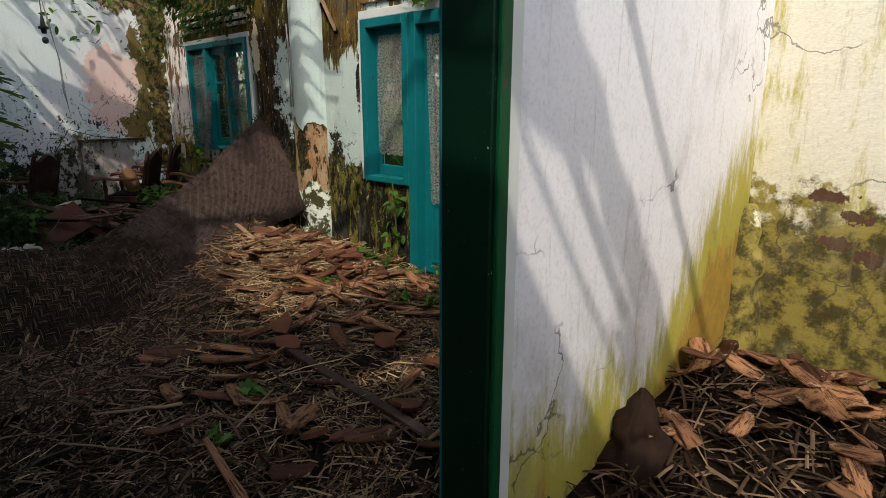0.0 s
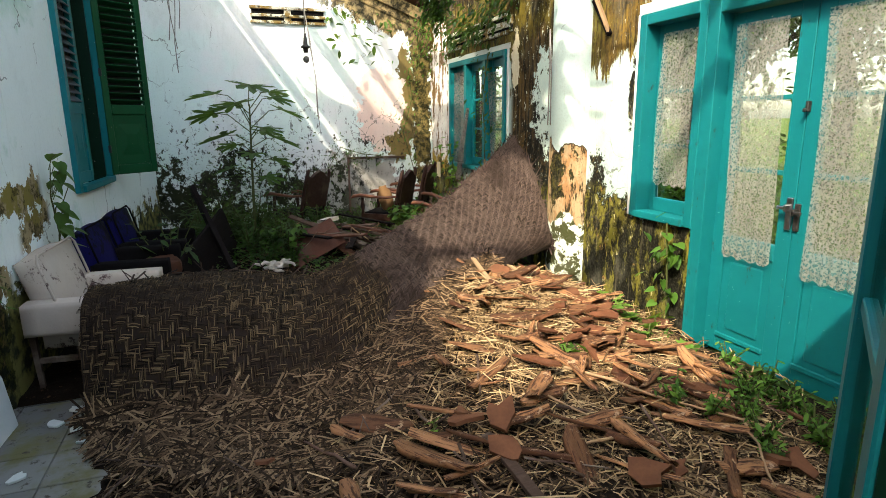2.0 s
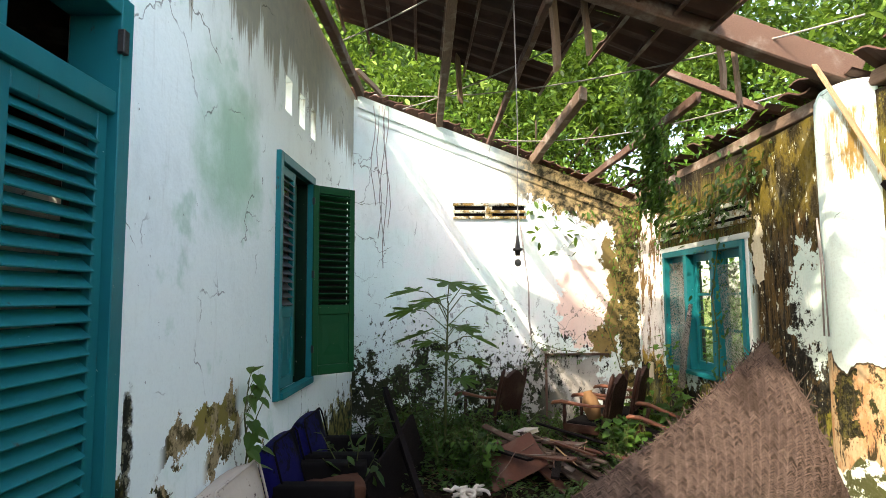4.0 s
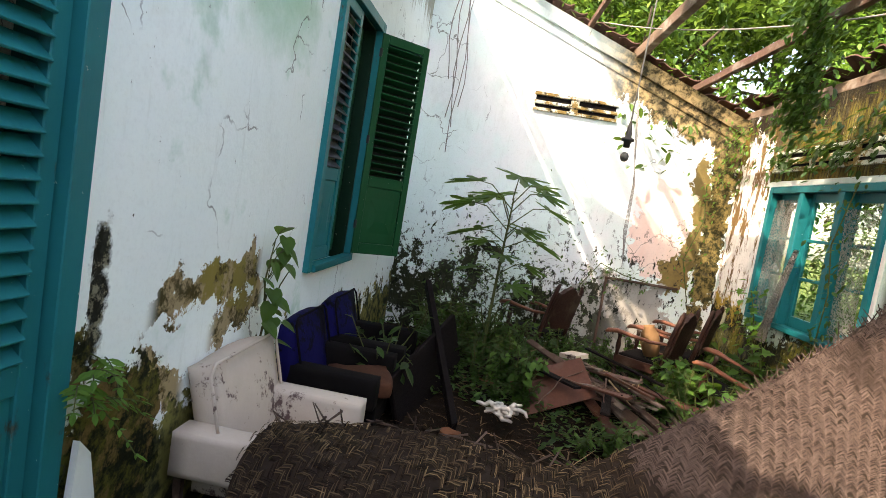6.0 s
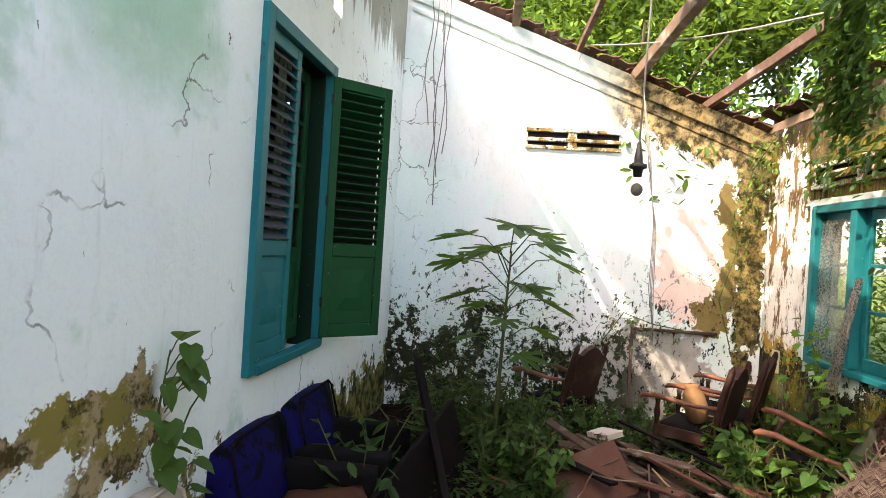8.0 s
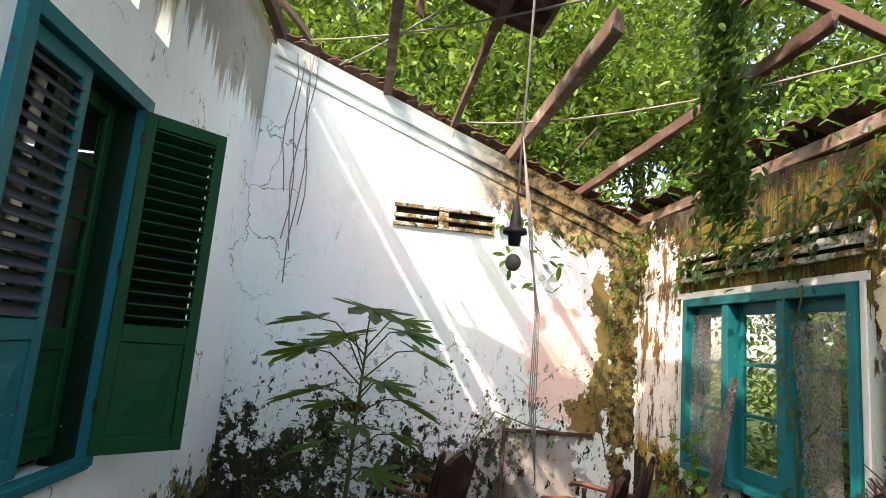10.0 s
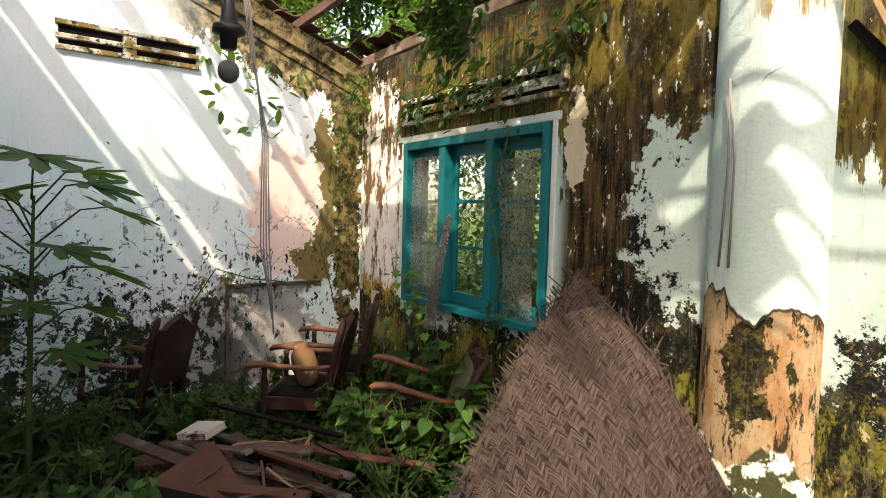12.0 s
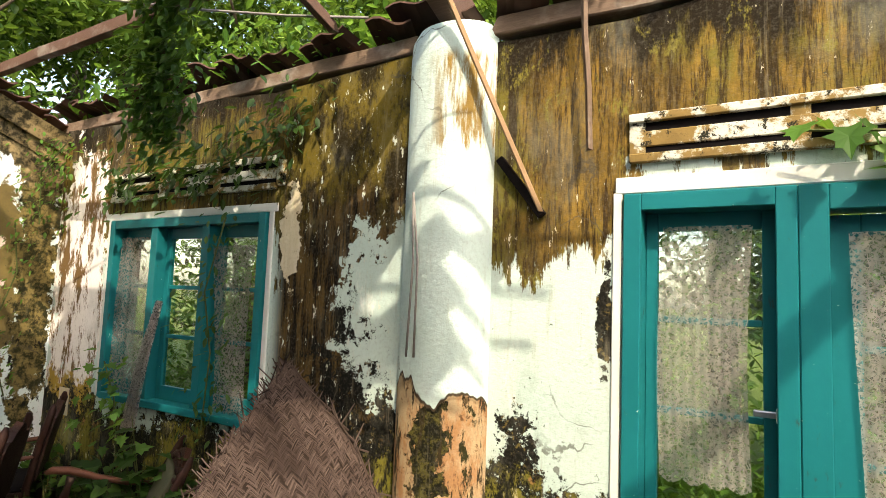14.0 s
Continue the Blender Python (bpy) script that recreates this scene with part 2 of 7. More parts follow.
def pilaster_material():
    m = Mat("stained_pilaster_plaster", 0.88)
    c = m.mix(m.noise(1.6, 5), (0.40, 0.56, 0.51), (0.58, 0.68, 0.63))
    n = m.math("ADD", m.math("MULTIPLY", m.noise(2.4, 7, 0.65, (1, 1, 0.3)), 1.2), m.math("MULTIPLY", m.noise(18, 5, 0.7, (1, 1, 0.10)), 0.7))
    top = m.math("MULTIPLY", m.ramp(m.math("ADD", m.math("SUBTRACT", m.z, 3.3), n), 0.20, 0.28), m.ramp(m.z, 3.12, 3.04))
    top = m.math("MULTIPLY", m.math("MULTIPLY", top, m.ramp(m.x, -5.60, -5.42)), m.ramp(m.noise(17, 8, 0.75, (1, 1, 0.12), (3, 1, 1)), 0.40, 0.56))
    c = m.mix(top, c, m.mix(m.noise(5, 6, 0.7, (1, 1, 0.3)), (0.34, 0.22, 0.055), (0.15, 0.095, 0.03)))
    cut = m.math("ADD", m.z, m.math("MULTIPLY", m.math("SUBTRACT", m.noise(5.0, 3, 0.5, (1, 1, 0.2)), 0.5), -0.55))
    bare = m.mix(m.ramp(m.noise(7, 8, 0.75, (1, 1, 0.5)), 0.42, 0.58), (0.31, 0.165, 0.075), (0.38, 0.28, 0.16))
    bare = m.mix(m.ramp(m.noise(13, 8, 0.75), 0.58, 0.64), bare, (0.10, 0.05, 0.02))
    bare = m.mix(m.blob((-5.47, None, 1.08), (0.10, 1, 0.24), 0.8, 9.0, 0.05), bare, m.mix(m.ramp(m.noise(16, 8, 0.75), 0.46, 0.62), (0.009, 0.009, 0.005), (0.085, 0.075, 0.018)))
    bare = m.mix(m.ramp(m.noise(16, 8, 0.75, (1, 1, 0.22), (4, 4, 4)), 0.54, 0.60), bare, (0.03, 0.022, 0.010))
    bare = m.mix(m.ramp(m.noise(3.4, 8, 0.75, (1, 1, 0.5), (8, 2, 6)), 0.60, 0.64), bare, (0.022, 0.022, 0.008))
    c = m.mix(m.ramp(cut, 1.36, 1.35), c, (0.05, 0.035, 0.02))
    c = m.mix(m.ramp(cut, 1.345, 1.335), c, bare)
    low = m.mix(m.ramp(m.noise(8, 7, 0.7), 0.46, 0.52), (0.66, 0.74, 0.62), (0.05, 0.055, 0.02))
    c = m.mix(m.ramp(cut, 0.72, 0.70), c, low)
    m.bump(m.math("ADD", m.noise(30, 6, 0.7), m.ramp(cut, 1.32, 1.34)), 0.5, 0.012)
    return m.done(weather(m, c))


def left_wall_material():
    m = Mat("pale_mint_wall_paint", 0.8)
    c = m.mix(m.noise(1.1, 4), (0.78, 0.86, 0.82), (0.85, 0.90, 0.87))
    c = m.mix(m.blob((-5.25, None, 2.75), (0.40, 1, 0.45), 0.5, 2.5, 0.6), c, (0.42, 0.62, 0.47))
    c = m.mix(m.ramp(m.noise(2.4, 5, shift=(1, 5, 2)), 0.60, 0.72), c, (0.55, 0.70, 0.60))
    # rain streaks high up
    run = m.math("ADD", m.math("SUBTRACT", m.z, 4.5), m.math("MULTIPLY", m.noise(6, 6, 0.7, (1, 1, 0.08)), 2.1))
    c = m.mix(m.math("MULTIPLY", m.ramp(run, 0.10, 0.30), 0.75), c, m.mix(m.noise(8, 5), (0.30, 0.24, 0.11), (0.07, 0.06, 0.03)))
    # a fallen strip of plaster and the damp foot
    ragged = m.math("MULTIPLY", m.math("SUBTRACT", m.noise(5, 8, 0.72), 0.5), 0.62)
    strip = None
    for level, fall, x0, x1, half in ((1.10, 0.09, -5.42, -4.50, 0.085), (0.88, 0.20, -5.50, -4.98, 0.075), (0.76, -0.75, -4.78, -4.46, 0.10)):
        d = m.math("ADD", m.math("SUBTRACT", m.z, level), m.math("MULTIPLY", m.math("ADD", m.x, 4.95 if level != 0.76 else 4.6), fall))
        d = m.math("ADD", m.math("ABSOLUTE", d), ragged)
        d = m.math("MULTIPLY", m.ramp(d, half + 0.006, half - 0.002), m.math("MULTIPLY", m.ramp(m.x, x0 - 0.05, x0 + 0.05), m.ramp(m.x, x1 + 0.05, x1 - 0.05)))
        strip = d if strip is None else m.math("MAXIMUM", strip, d)
    bare = m.mix(m.ramp(m.noise(8, 8, 0.75), 0.44, 0.56), (0.06, 0.045, 0.014), (0.36, 0.27, 0.15))
    bare = m.mix(m.ramp(m.noise(4, 6, 0.7, shift=(3, 3, 8)), 0.52, 0.60), bare, (0.24, 0.19, 0.05))
    c = m.mix(strip, c, bare)
    foot = m.math("SUBTRACT", m.math("ADD", m.math("MULTIPLY", m.noise(4.5, 8, 0.7, shift=(2, 0, 0)), 0.8), m.math("MULTIPLY", m.noise(15, 6, 0.7), 0.2)), m.math("MULTIPLY", m.z, 0.60))
    c = m.mix(m.ramp(foot, 0.12, 0.16), c, m.mix(m.ramp(m.noise(9, 7), 0.4, 0.6), (0.03, 0.032, 0.015), (0.22, 0.20, 0.06)))
    c = m.mix(m.ramp(m.noise(20, 5, 0.7, (1, 1, 0.5)), 0.69, 0.705), c, (0.07, 0.06, 0.05))
    c = m.mix(m.blob((-4.28, None, 0.48), (0.36, 1, 0.52), 0.6, 5.0, 0.04), c, m.mix(m.ramp(m.noise(5, 8, 0.75, shift=(2, 1, 1)), 0.50, 0.60), m.mix(m.ramp(m.noise(9, 8, 0.75), 0.42, 0.6), (0.010, 0.011, 0.005), (0.09, 0.085, 0.016)), (0.15, 0.10, 0.035)))
    c = m.mix(m.blob((-4.19, None, 1.17), (0.05, 1, 0.24), 0.8, 8.0, 0.25), c, m.mix(m.ramp(m.noise(17, 7, 0.75), 0.5, 0.6), (0.014, 0.014, 0.010), (0.20, 0.19, 0.13)))
    m.bump(m.math("SUBTRACT", m.noise(20, 6, 0.6), m.math("MULTIPLY", strip, 1.5)), 0.35, 0.012)
    return m.done(weather(m, c, 0.012, 0.35))


def porch_wall_material():
    m = Mat("white_partition_plaster", 0.82)
    c = m.mix(m.noise(1.5, 5), (0.72, 0.73, 0.74), (0.82, 0.82, 0.80))
    foot = m.math("SUBTRACT", m.math("ADD", m.math("MULTIPLY", m.noise(9, 9, 0.75, (1, 1, 0.22)), 1.0), m.math("ADD", m.math("MULTIPLY", m.ramp(m.y, 2.2, 3.4), 0.66), 0.09)), m.math("MULTIPLY", m.z, 0.75))
    c = m.mix(m.ramp(foot, 0.10, 0.40), c, m.mix(m.noise(7, 6, 0.7, (1, 1, 0.3)), (0.30, 0.30, 0.04), (0.50, 0.42, 0.10)))
    c = m.mix(m.ramp(foot, 0.50, 0.62), c, m.mix(m.noise(9, 6), (0.14, 0.12, 0.03), (0.55, 0.33, 0.06)))
    m.bump(m.noise(24, 6, 0.6), 0.3, 0.008)
    return m.done(weather(m, c))


def porch_side_material():
    m = Mat("mossy_yellow_plaster", 0.88)
    c = m.mix(m.noise(1.5, 5), (0.70, 0.67, 0.46), (0.78, 0.77, 0.66))
    c = m.mix(m.ramp(m.noise(8, 7, 0.7, (1, 1, 0.2)), 0.5, 0.66), c, (0.46, 0.42, 0.10))
    foot = m.math("SUBTRACT", m.math("ADD", m.math("MULTIPLY", m.noise(2.4, 8, 0.7), 1.3), 0.35), m.math("MULTIPLY", m.z, 0.75))
    c = m.mix(m.ramp(foot, 0.10, 0.2), c, m.mix(m.ramp(m.noise(9, 7, 0.7), 0.4, 0.6), (0.07, 0.06, 0.02), (0.30, 0.25, 0.06)))
    for x, z in ((-0.66, 1.10), (-0.52, 1.00), (-0.60, 0.86), (-0.44, 0.80)):
        c = m.mix(m.blob((x, None, z), (0.08, 1, 0.035), 0.9, 16.0, 0.06), c, (0.10, 0.05, 0.03))
    m.bump(m.noise(22, 6, 0.7), 0.5, 0.012)
    return m.done(weather(m, c))


def paint(name, colour, dark, dirt=(0.05, 0.05, 0.035), rough=0.45):
    m = Mat(name, rough)
    c = m.mix(m.noise(2.5, 5), colour, dark)
    c = m.mix(m.ramp(m.noise(13, 6, 0.7, (1, 1, 0.4)), 0.62, 0.72), c, dirt)
    c = m.mix(m.ramp(m.noise(37, 4, 0.7), 0.70, 0.73), c, (0.55, 0.55, 0.48))
    m.bump(m.noise(40, 4, 0.6, (1, 1, 0.3)), 0.25, 0.004)
    return m.done(c)


def wood(name, light, dark, rough=0.7, stretch=(1, 1, 1), grey=None):
    m = Mat(name, rough, coords="object")
    c = m.mix(m.noise(14, 6, 0.7, stretch), light, dark)
    if grey:
        c = m.mix(m.ramp(m.noise(3.0, 5), 0.5, 0.65), c, grey)
    m.bump(m.noise(40, 5, 0.7, stretch), 0.5, 0.006)
    return m.done(c)


def leaf_material(name, *colours, glow=0.42):
    m = Mat(name, 0.5)
    c = m.island(*colours)
    m.put(m.bsdf.inputs["Base Color"], c)
    tr = m.t.nodes.new("ShaderNodeBsdfTranslucent")
    hue = m.mix(0.5, c, (0.25, 0.42, 0.04))
    m.put(tr.inputs["Color"], hue)
    ms = m.t.nodes.new("ShaderNodeMixShader")
    ms.inputs[0].default_value = glow
    m.t.links.new(m.bsdf.outputs[0], ms.inputs[1])
    m.t.links.new(tr.outputs[0], ms.inputs[2])
    m.t.links.new(ms.outputs[0], m.t.nodes["Material Output"].inputs["Surface"])
    return m.mat


FAR, RIGHT, PILASTER, LEFT, PORCH, PORCH_SIDE = far_wall_material(), right_wall_material(), pilaster_material(), left_wall_material(), porch_wall_material(), porch_side_material()
TEAL = paint("teal_gloss_paint", (0.0, 0.165, 0.175), (0.0, 0.105, 0.115))
GREEN = paint("dark_green_gloss_paint", (0.003, 0.075, 0.024), (0.002, 0.045, 0.016))
# green paint darkened to near black, standing for shade on inner faces
SHADED_GREEN = paint("green_paint_with_shade", (0.002, 0.022, 0.010), (0.001, 0.012, 0.006), (0.004, 0.004, 0.003))
# dark grey for the slats inside the teal shutter frame
GREY_SLAT = paint("grey_slat_paint", (0.075, 0.085, 0.095), (0.04, 0.045, 0.055))
WHITE_TRIM = paint("chalky_white_trim", (0.66, 0.70, 0.66), (0.50, 0.52, 0.46), rough=0.85)
def stained_trim_material():
    m = Mat("stained_white_trim", 0.9)
    c = m.mix(m.noise(3, 6), (0.62, 0.64, 0.56), (0.46, 0.44, 0.34))
    c = m.mix(m.ramp(m.noise(5, 8, 0.75), 0.46, 0.54), c, m.mix(m.noise(12, 6), (0.10, 0.07, 0.025), (0.30, 0.20, 0.07)))
    c = m.mix(m.ramp(m.noise(14, 8, 0.75, shift=(2, 2, 2)), 0.55, 0.60), c, (0.02, 0.02, 0.014))
    m.bump(m.noise(26, 6, 0.7), 0.5, 0.01)
    return m.done(c)


STAINED_TRIM = stained_trim_material()
ROOF_WOOD = wood("weathered_roof_timber", (0.17, 0.10, 0.075), (0.06, 0.04, 0.03), 0.85, (1, 8, 8), (0.20, 0.17, 0.14))
PURLIN = wood("split_grey_purlin_timber", (0.24, 0.17, 0.12), (0.08, 0.055, 0.04), 0.85, (8, 8, 1), (0.30, 0.25, 0.20))
CHAIR_WOOD = wood("varnished_carved_teak", (0.055, 0.02, 0.012), (0.014, 0.007, 0.005), 0.55, (3, 3, 3), (0.07, 0.045, 0.03))
ARM_WOOD = wood("polished_arm_teak", (0.22, 0.085, 0.045), (0.09, 0.032, 0.02), 0.4, (3, 3, 3))
# rotten wood, used as well for strips and sheets that stand for shade
DARK_WOOD = wood("rotten_dark_board_and_shade", (0.014, 0.010, 0.009), (0.004, 0.003, 0.003), 0.8, (1, 6, 6))
GREY_WOOD = wood("grey_driftwood_board", (0.11, 0.07, 0.05), (0.03, 0.02, 0.015), 0.85, (1, 9, 9), (0.17, 0.13, 0.10))
RUST = wood("rusty_brown_sheet", (0.13, 0.048, 0.028), (0.055, 0.024, 0.016), 0.6, (2, 2, 2), (0.10, 0.055, 0.04))
STICK = wood("bleached_stick", (0.42, 0.29, 0.17), (0.22, 0.13, 0.07), 0.8, (6, 6, 6))


def simple(name, a, b, scale=6.0, rough=0.8, metal=0.0, bump=0.3, coords="object"):
    m = Mat(name, rough, metal, coords)
    m.bump(m.noise(scale * 5, 5, 0.7), bump, 0.006)
    return m.done(m.mix(m.noise(scale, 6, 0.7), a, b))


CLAY = simple("broken_clay_tile", (0.22, 0.075, 0.03), (0.035, 0.02, 0.014), 11)


def upholstery(name, cloth, worn, mould, share, scale):
    """Cloth with broad wear and ragged spots of mould."""
    m = Mat(name, 0.7, coords="object")
    c = m.mix(m.noise(4, 6, 0.7), cloth, worn)
    c = m.mix(m.ramp(m.math("ADD", m.math("MULTIPLY", m.noise(scale * 0.3, 4), 0.6), m.math("MULTIPLY", m.noise(scale * 2, 7, 0.75), 0.4)), share, share + 0.05), c, mould)
    m.bump(m.noise(45, 5, 0.7), 0.35, 0.004)
    return m.done(c)


VINYL = upholstery("dirty_cream_upholstery", (0.56, 0.48, 0.40), (0.40, 0.33, 0.27), (0.11, 0.07, 0.065), 0.545, 11)
BLUE = upholstery("faded_blue_upholstery", (0.008, 0.007, 0.085), (0.003, 0.003, 0.02), (0.003, 0.003, 0.004), 0.49, 9)
# chair covering; in the vent slots it stands for shade
BLACK = simple("rotten_black_upholstery_and_slot_shade", (0.004, 0.0035, 0.004), (0.011, 0.009, 0.008), 8, 0.9)
ROPE = simple("grey_cord", (0.30, 0.28, 0.25), (0.14, 0.13, 0.12), 30, 0.8)
DARK_METAL = simple("dull_dark_metal", (0.03, 0.03, 0.03), (0.06, 0.055, 0.05), 20, 0.5, 0.6)
CHROME = simple("worn_chrome", (0.5, 0.5, 0.5), (0.3, 0.3, 0.3), 20, 0.3, 1.0, 0.1)
PALE_ROOT = simple("bleached_root", (0.60, 0.55, 0.48), (0.34, 0.29, 0.23), 14)
PAPER = simple("mildewed_paper", (0.60, 0.54, 0.40), (0.42, 0.36, 0.24), 12)
BUFF = simple("buff_clay_pot", (0.26, 0.145, 0.065), (0.15, 0.08, 0.04), 8)
BULB = simple("dusty_bulb_glass", (0.12, 0.115, 0.10), (0.035, 0.035, 0.03), 22, 0.35)
STEM = simple("green_stem", (0.05, 0.08, 0.022), (0.09, 0.085, 0.035), 12)
BARK = simple("tree_bark", (0.09, 0.07, 0.05), (0.04, 0.03, 0.022), 9, 0.9)
# leaf greens in a sunlit and a shaded copy; the light is in the colours
LEAF_BRIGHT = leaf_material("fresh_sunlit_leaf", (0.025, 0.075, 0.012), (0.065, 0.16, 0.025), (0.12, 0.24, 0.04))
LEAF_DARK = leaf_material("leaf_with_shade", (0.008, 0.022, 0.005), (0.02, 0.052, 0.012), (0.042, 0.095, 0.02), glow=0.28)
LEAF_TREE = leaf_material("tree_leaf", (0.006, 0.017, 0.004), (0.014, 0.036, 0.007), (0.035, 0.08, 0.014), (0.09, 0.17, 0.03), (0.20, 0.30, 0.06), glow=0.3)
LEAF_WEED = leaf_material("undergrowth_leaf", (0.010, 0.030, 0.006), (0.028, 0.075, 0.014), (0.075, 0.16, 0.03), glow=0.33)


def straw_material(name, *colours, stain=False):
    m = Mat(name, 0.75)
    m.bump(m.noise(60, 4, 0.6), 0.3, 0.004)
    c = m.island(*colours)
    if stain:
        c = m.mix(m.ramp(m.noise(1.7, 5), 0.46, 0.62), c, m.mix(0.35, (0.016, 0.010, 0.008), c))
    return m.done(c)


STRAW = straw_material("dry_split_bamboo", (0.010, 0.006, 0.004), (0.03, 0.019, 0.011), (0.085, 0.053, 0.03), (0.26, 0.175, 0.10))
# lighter copy of the straw, with sunlight put into its colours
STRAW_SUNLIT = straw_material("sunlit_split_bamboo", (0.03, 0.018, 0.010), (0.16, 0.10, 0.05), (0.34, 0.23, 0.12), (0.50, 0.36, 0.20))
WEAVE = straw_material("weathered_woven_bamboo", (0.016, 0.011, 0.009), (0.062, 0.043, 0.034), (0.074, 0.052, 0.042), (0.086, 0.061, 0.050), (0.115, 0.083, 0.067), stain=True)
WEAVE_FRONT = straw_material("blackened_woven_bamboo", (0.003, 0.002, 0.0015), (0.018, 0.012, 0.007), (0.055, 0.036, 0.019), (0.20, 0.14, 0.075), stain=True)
def husk_material():
    m = Mat("split_bark_husk", 0.65, coords="object")
    c = m.random((0.06, 0.026, 0.015), (0.36, 0.18, 0.085))
    c = m.mix(m.ramp(m.noise(9, 6, 0.7, (1, 7, 7)), 0.45, 0.62), c, (0.05, 0.022, 0.014))
    c = m.mix(m.ramp(m.noise(16, 5, 0.7), 0.6, 0.68), c, (0.36, 0.24, 0.15))
    m.bump(m.noise(24, 5, 0.7, (1, 6, 6)), 0.6, 0.008)
    return m.done(c)


HUSK = husk_material()


def tile_material():
    m = Mat("grimy_floor_tile", 0.6)
    c = m.random((0.20, 0.20, 0.18), (0.13, 0.13, 0.12))
    c = m.mix(m.ramp(m.noise(3.5, 6), 0.42, 0.62), c, (0.13, 0.12, 0.05))
    c = m.mix(m.ramp(m.noise(13, 6, 0.7), 0.56, 0.66), c, (0.05, 0.042, 0.03))
    m.bump(m.noise(40, 5), 0.2, 0.004)
    return m.done(c)


def litter_material():
    m = Mat("dark_leaf_litter", 0.95)
    c = m.mix(m.noise(9, 7, 0.7), (0.006, 0.0045, 0.003), (0.026, 0.017, 0.011))
    c = m.mix(m.ramp(m.noise(26, 6, 0.7), 0.60, 0.68), c, (0.10, 0.062, 0.034))
    m.bump(m.noise(34, 8, 0.75), 0.9, 0.04)
    return m.done(c)


def grass_ground_material():
    m = Mat("mossy_ground", 0.95)
    c = m.mix(m.noise(0.6, 7, 0.7), (0.07, 0.12, 0.025), (0.13, 0.16, 0.045))
    m.bump(m.noise(12, 8, 0.75), 0.8, 0.05)
    return m.done(c)


def glass_material():
    m = Mat("old_window_glass", 0.06)
    g = m.t.nodes.new("ShaderNodeBsdfGlossy")
    g.inputs["Roughness"].default_value = 0.08
    tr = m.t.nodes.new("ShaderNodeBsdfTransparent")
    m.put(tr.inputs["Color"], m.mix(m.noise(5, 5), (0.92, 0.94, 0.90), (0.72, 0.74, 0.68)))
    ms = m.t.nodes.new("ShaderNodeMixShader")
    ms.inputs[0].default_value = 0.07
    m.t.links.new(tr.outputs[0], ms.inputs[1])
    m.t.links.new(g.outputs[0], ms.inputs[2])
    m.t.links.new(ms.outputs[0], m.t.nodes["Material Output"].inputs["Surface"])
    return m.mat


def lace_material(name, thread, dirt):
    """Net lace: small holes, with denser flowers and hems."""
    m = Mat(name, 0.9)
    v = m.t.nodes.new("ShaderNodeTexVoronoi")
    v.feature, v.inputs["Scale"].default_value = "DISTANCE_TO_EDGE", 38.0
    m.t.links.new(m.pos, v.inputs["Vector"])
    flower = m.ramp(m.noise(62, 2, 0.5), 0.44, 0.60)
    stitch = m.ramp(v.outputs[0], 0.09, 0.03)
    fold = m.math("MULTIPLY", m.noise(16, 3, 0.5, (1, 1, 0.03)), 0.22)
    cover = m.math("ADD", m.math("MAXIMUM", m.math("MULTIPLY", flower, 0.30), m.math("MULTIPLY", stitch, 0.26)), m.math("ADD", fold, 0.22))
    c = m.mix(m.noise(4, 5), thread, dirt)
    m.put(m.bsdf.inputs["Base Color"], c)
    tl = m.t.nodes.new("ShaderNodeBsdfTranslucent")
    m.put(tl.inputs["Color"], c)
    cloth = m.t.nodes.new("ShaderNodeMixShader")
    cloth.inputs[0].default_value = 0.6
    m.t.links.new(m.bsdf.outputs[0], cloth.inputs[1])
    m.t.links.new(tl.outputs[0], cloth.inputs[2])
    tr = m.t.nodes.new("ShaderNodeBsdfTransparent")
    ms = m.t.nodes.new("ShaderNodeMixShader")
    m.put(ms.inputs[0], cover)
    m.t.links.new(tr.outputs[0], ms.inputs[1])
    m.t.links.new(cloth.outputs[0], ms.inputs[2])
    m.t.links.new(ms.outputs[0], m.t.nodes["Material Output"].inputs["Surface"])
    return m.mat


TILE, LITTER, GROUND, GLASS = tile_material(), litter_material(), grass_ground_material(), glass_material()
LACE, LACE_GREY = lace_material("cream_net_lace", (0.66, 0.64, 0.57), (0.46, 0.43, 0.36)), lace_material("mildewed_net_lace", (0.55, 0.50, 0.46), (0.26, 0.22, 0.19))

# ---- mesh helpers ----
def mesh_object(name, bm, material, smooth=False):
    me = bpy.data.meshes.new(name)
    bm.normal_update()
    bm.to_mesh(me)
    bm.free()
    for one in material if isinstance(material, (list, tuple)) else [material]:
        me.materials.append(one)
    if smooth:
        me.polygons.foreach_set("use_smooth", [True] * len(me.polygons))
    return new(name, me)


def part(name, bm, material, parent, label="", smooth=False):
    ob = mesh_object(name, bm, material, smooth)
    ob.parent = parent
    return tagged(ob, label)


def thing(name, place, label, category, group="", turn=(0, 0, 0), kind=""):
    ob = new(name)
    ob.matrix_world = pose(*place, *turn)
    return tagged(ob, label, category, group, kind)


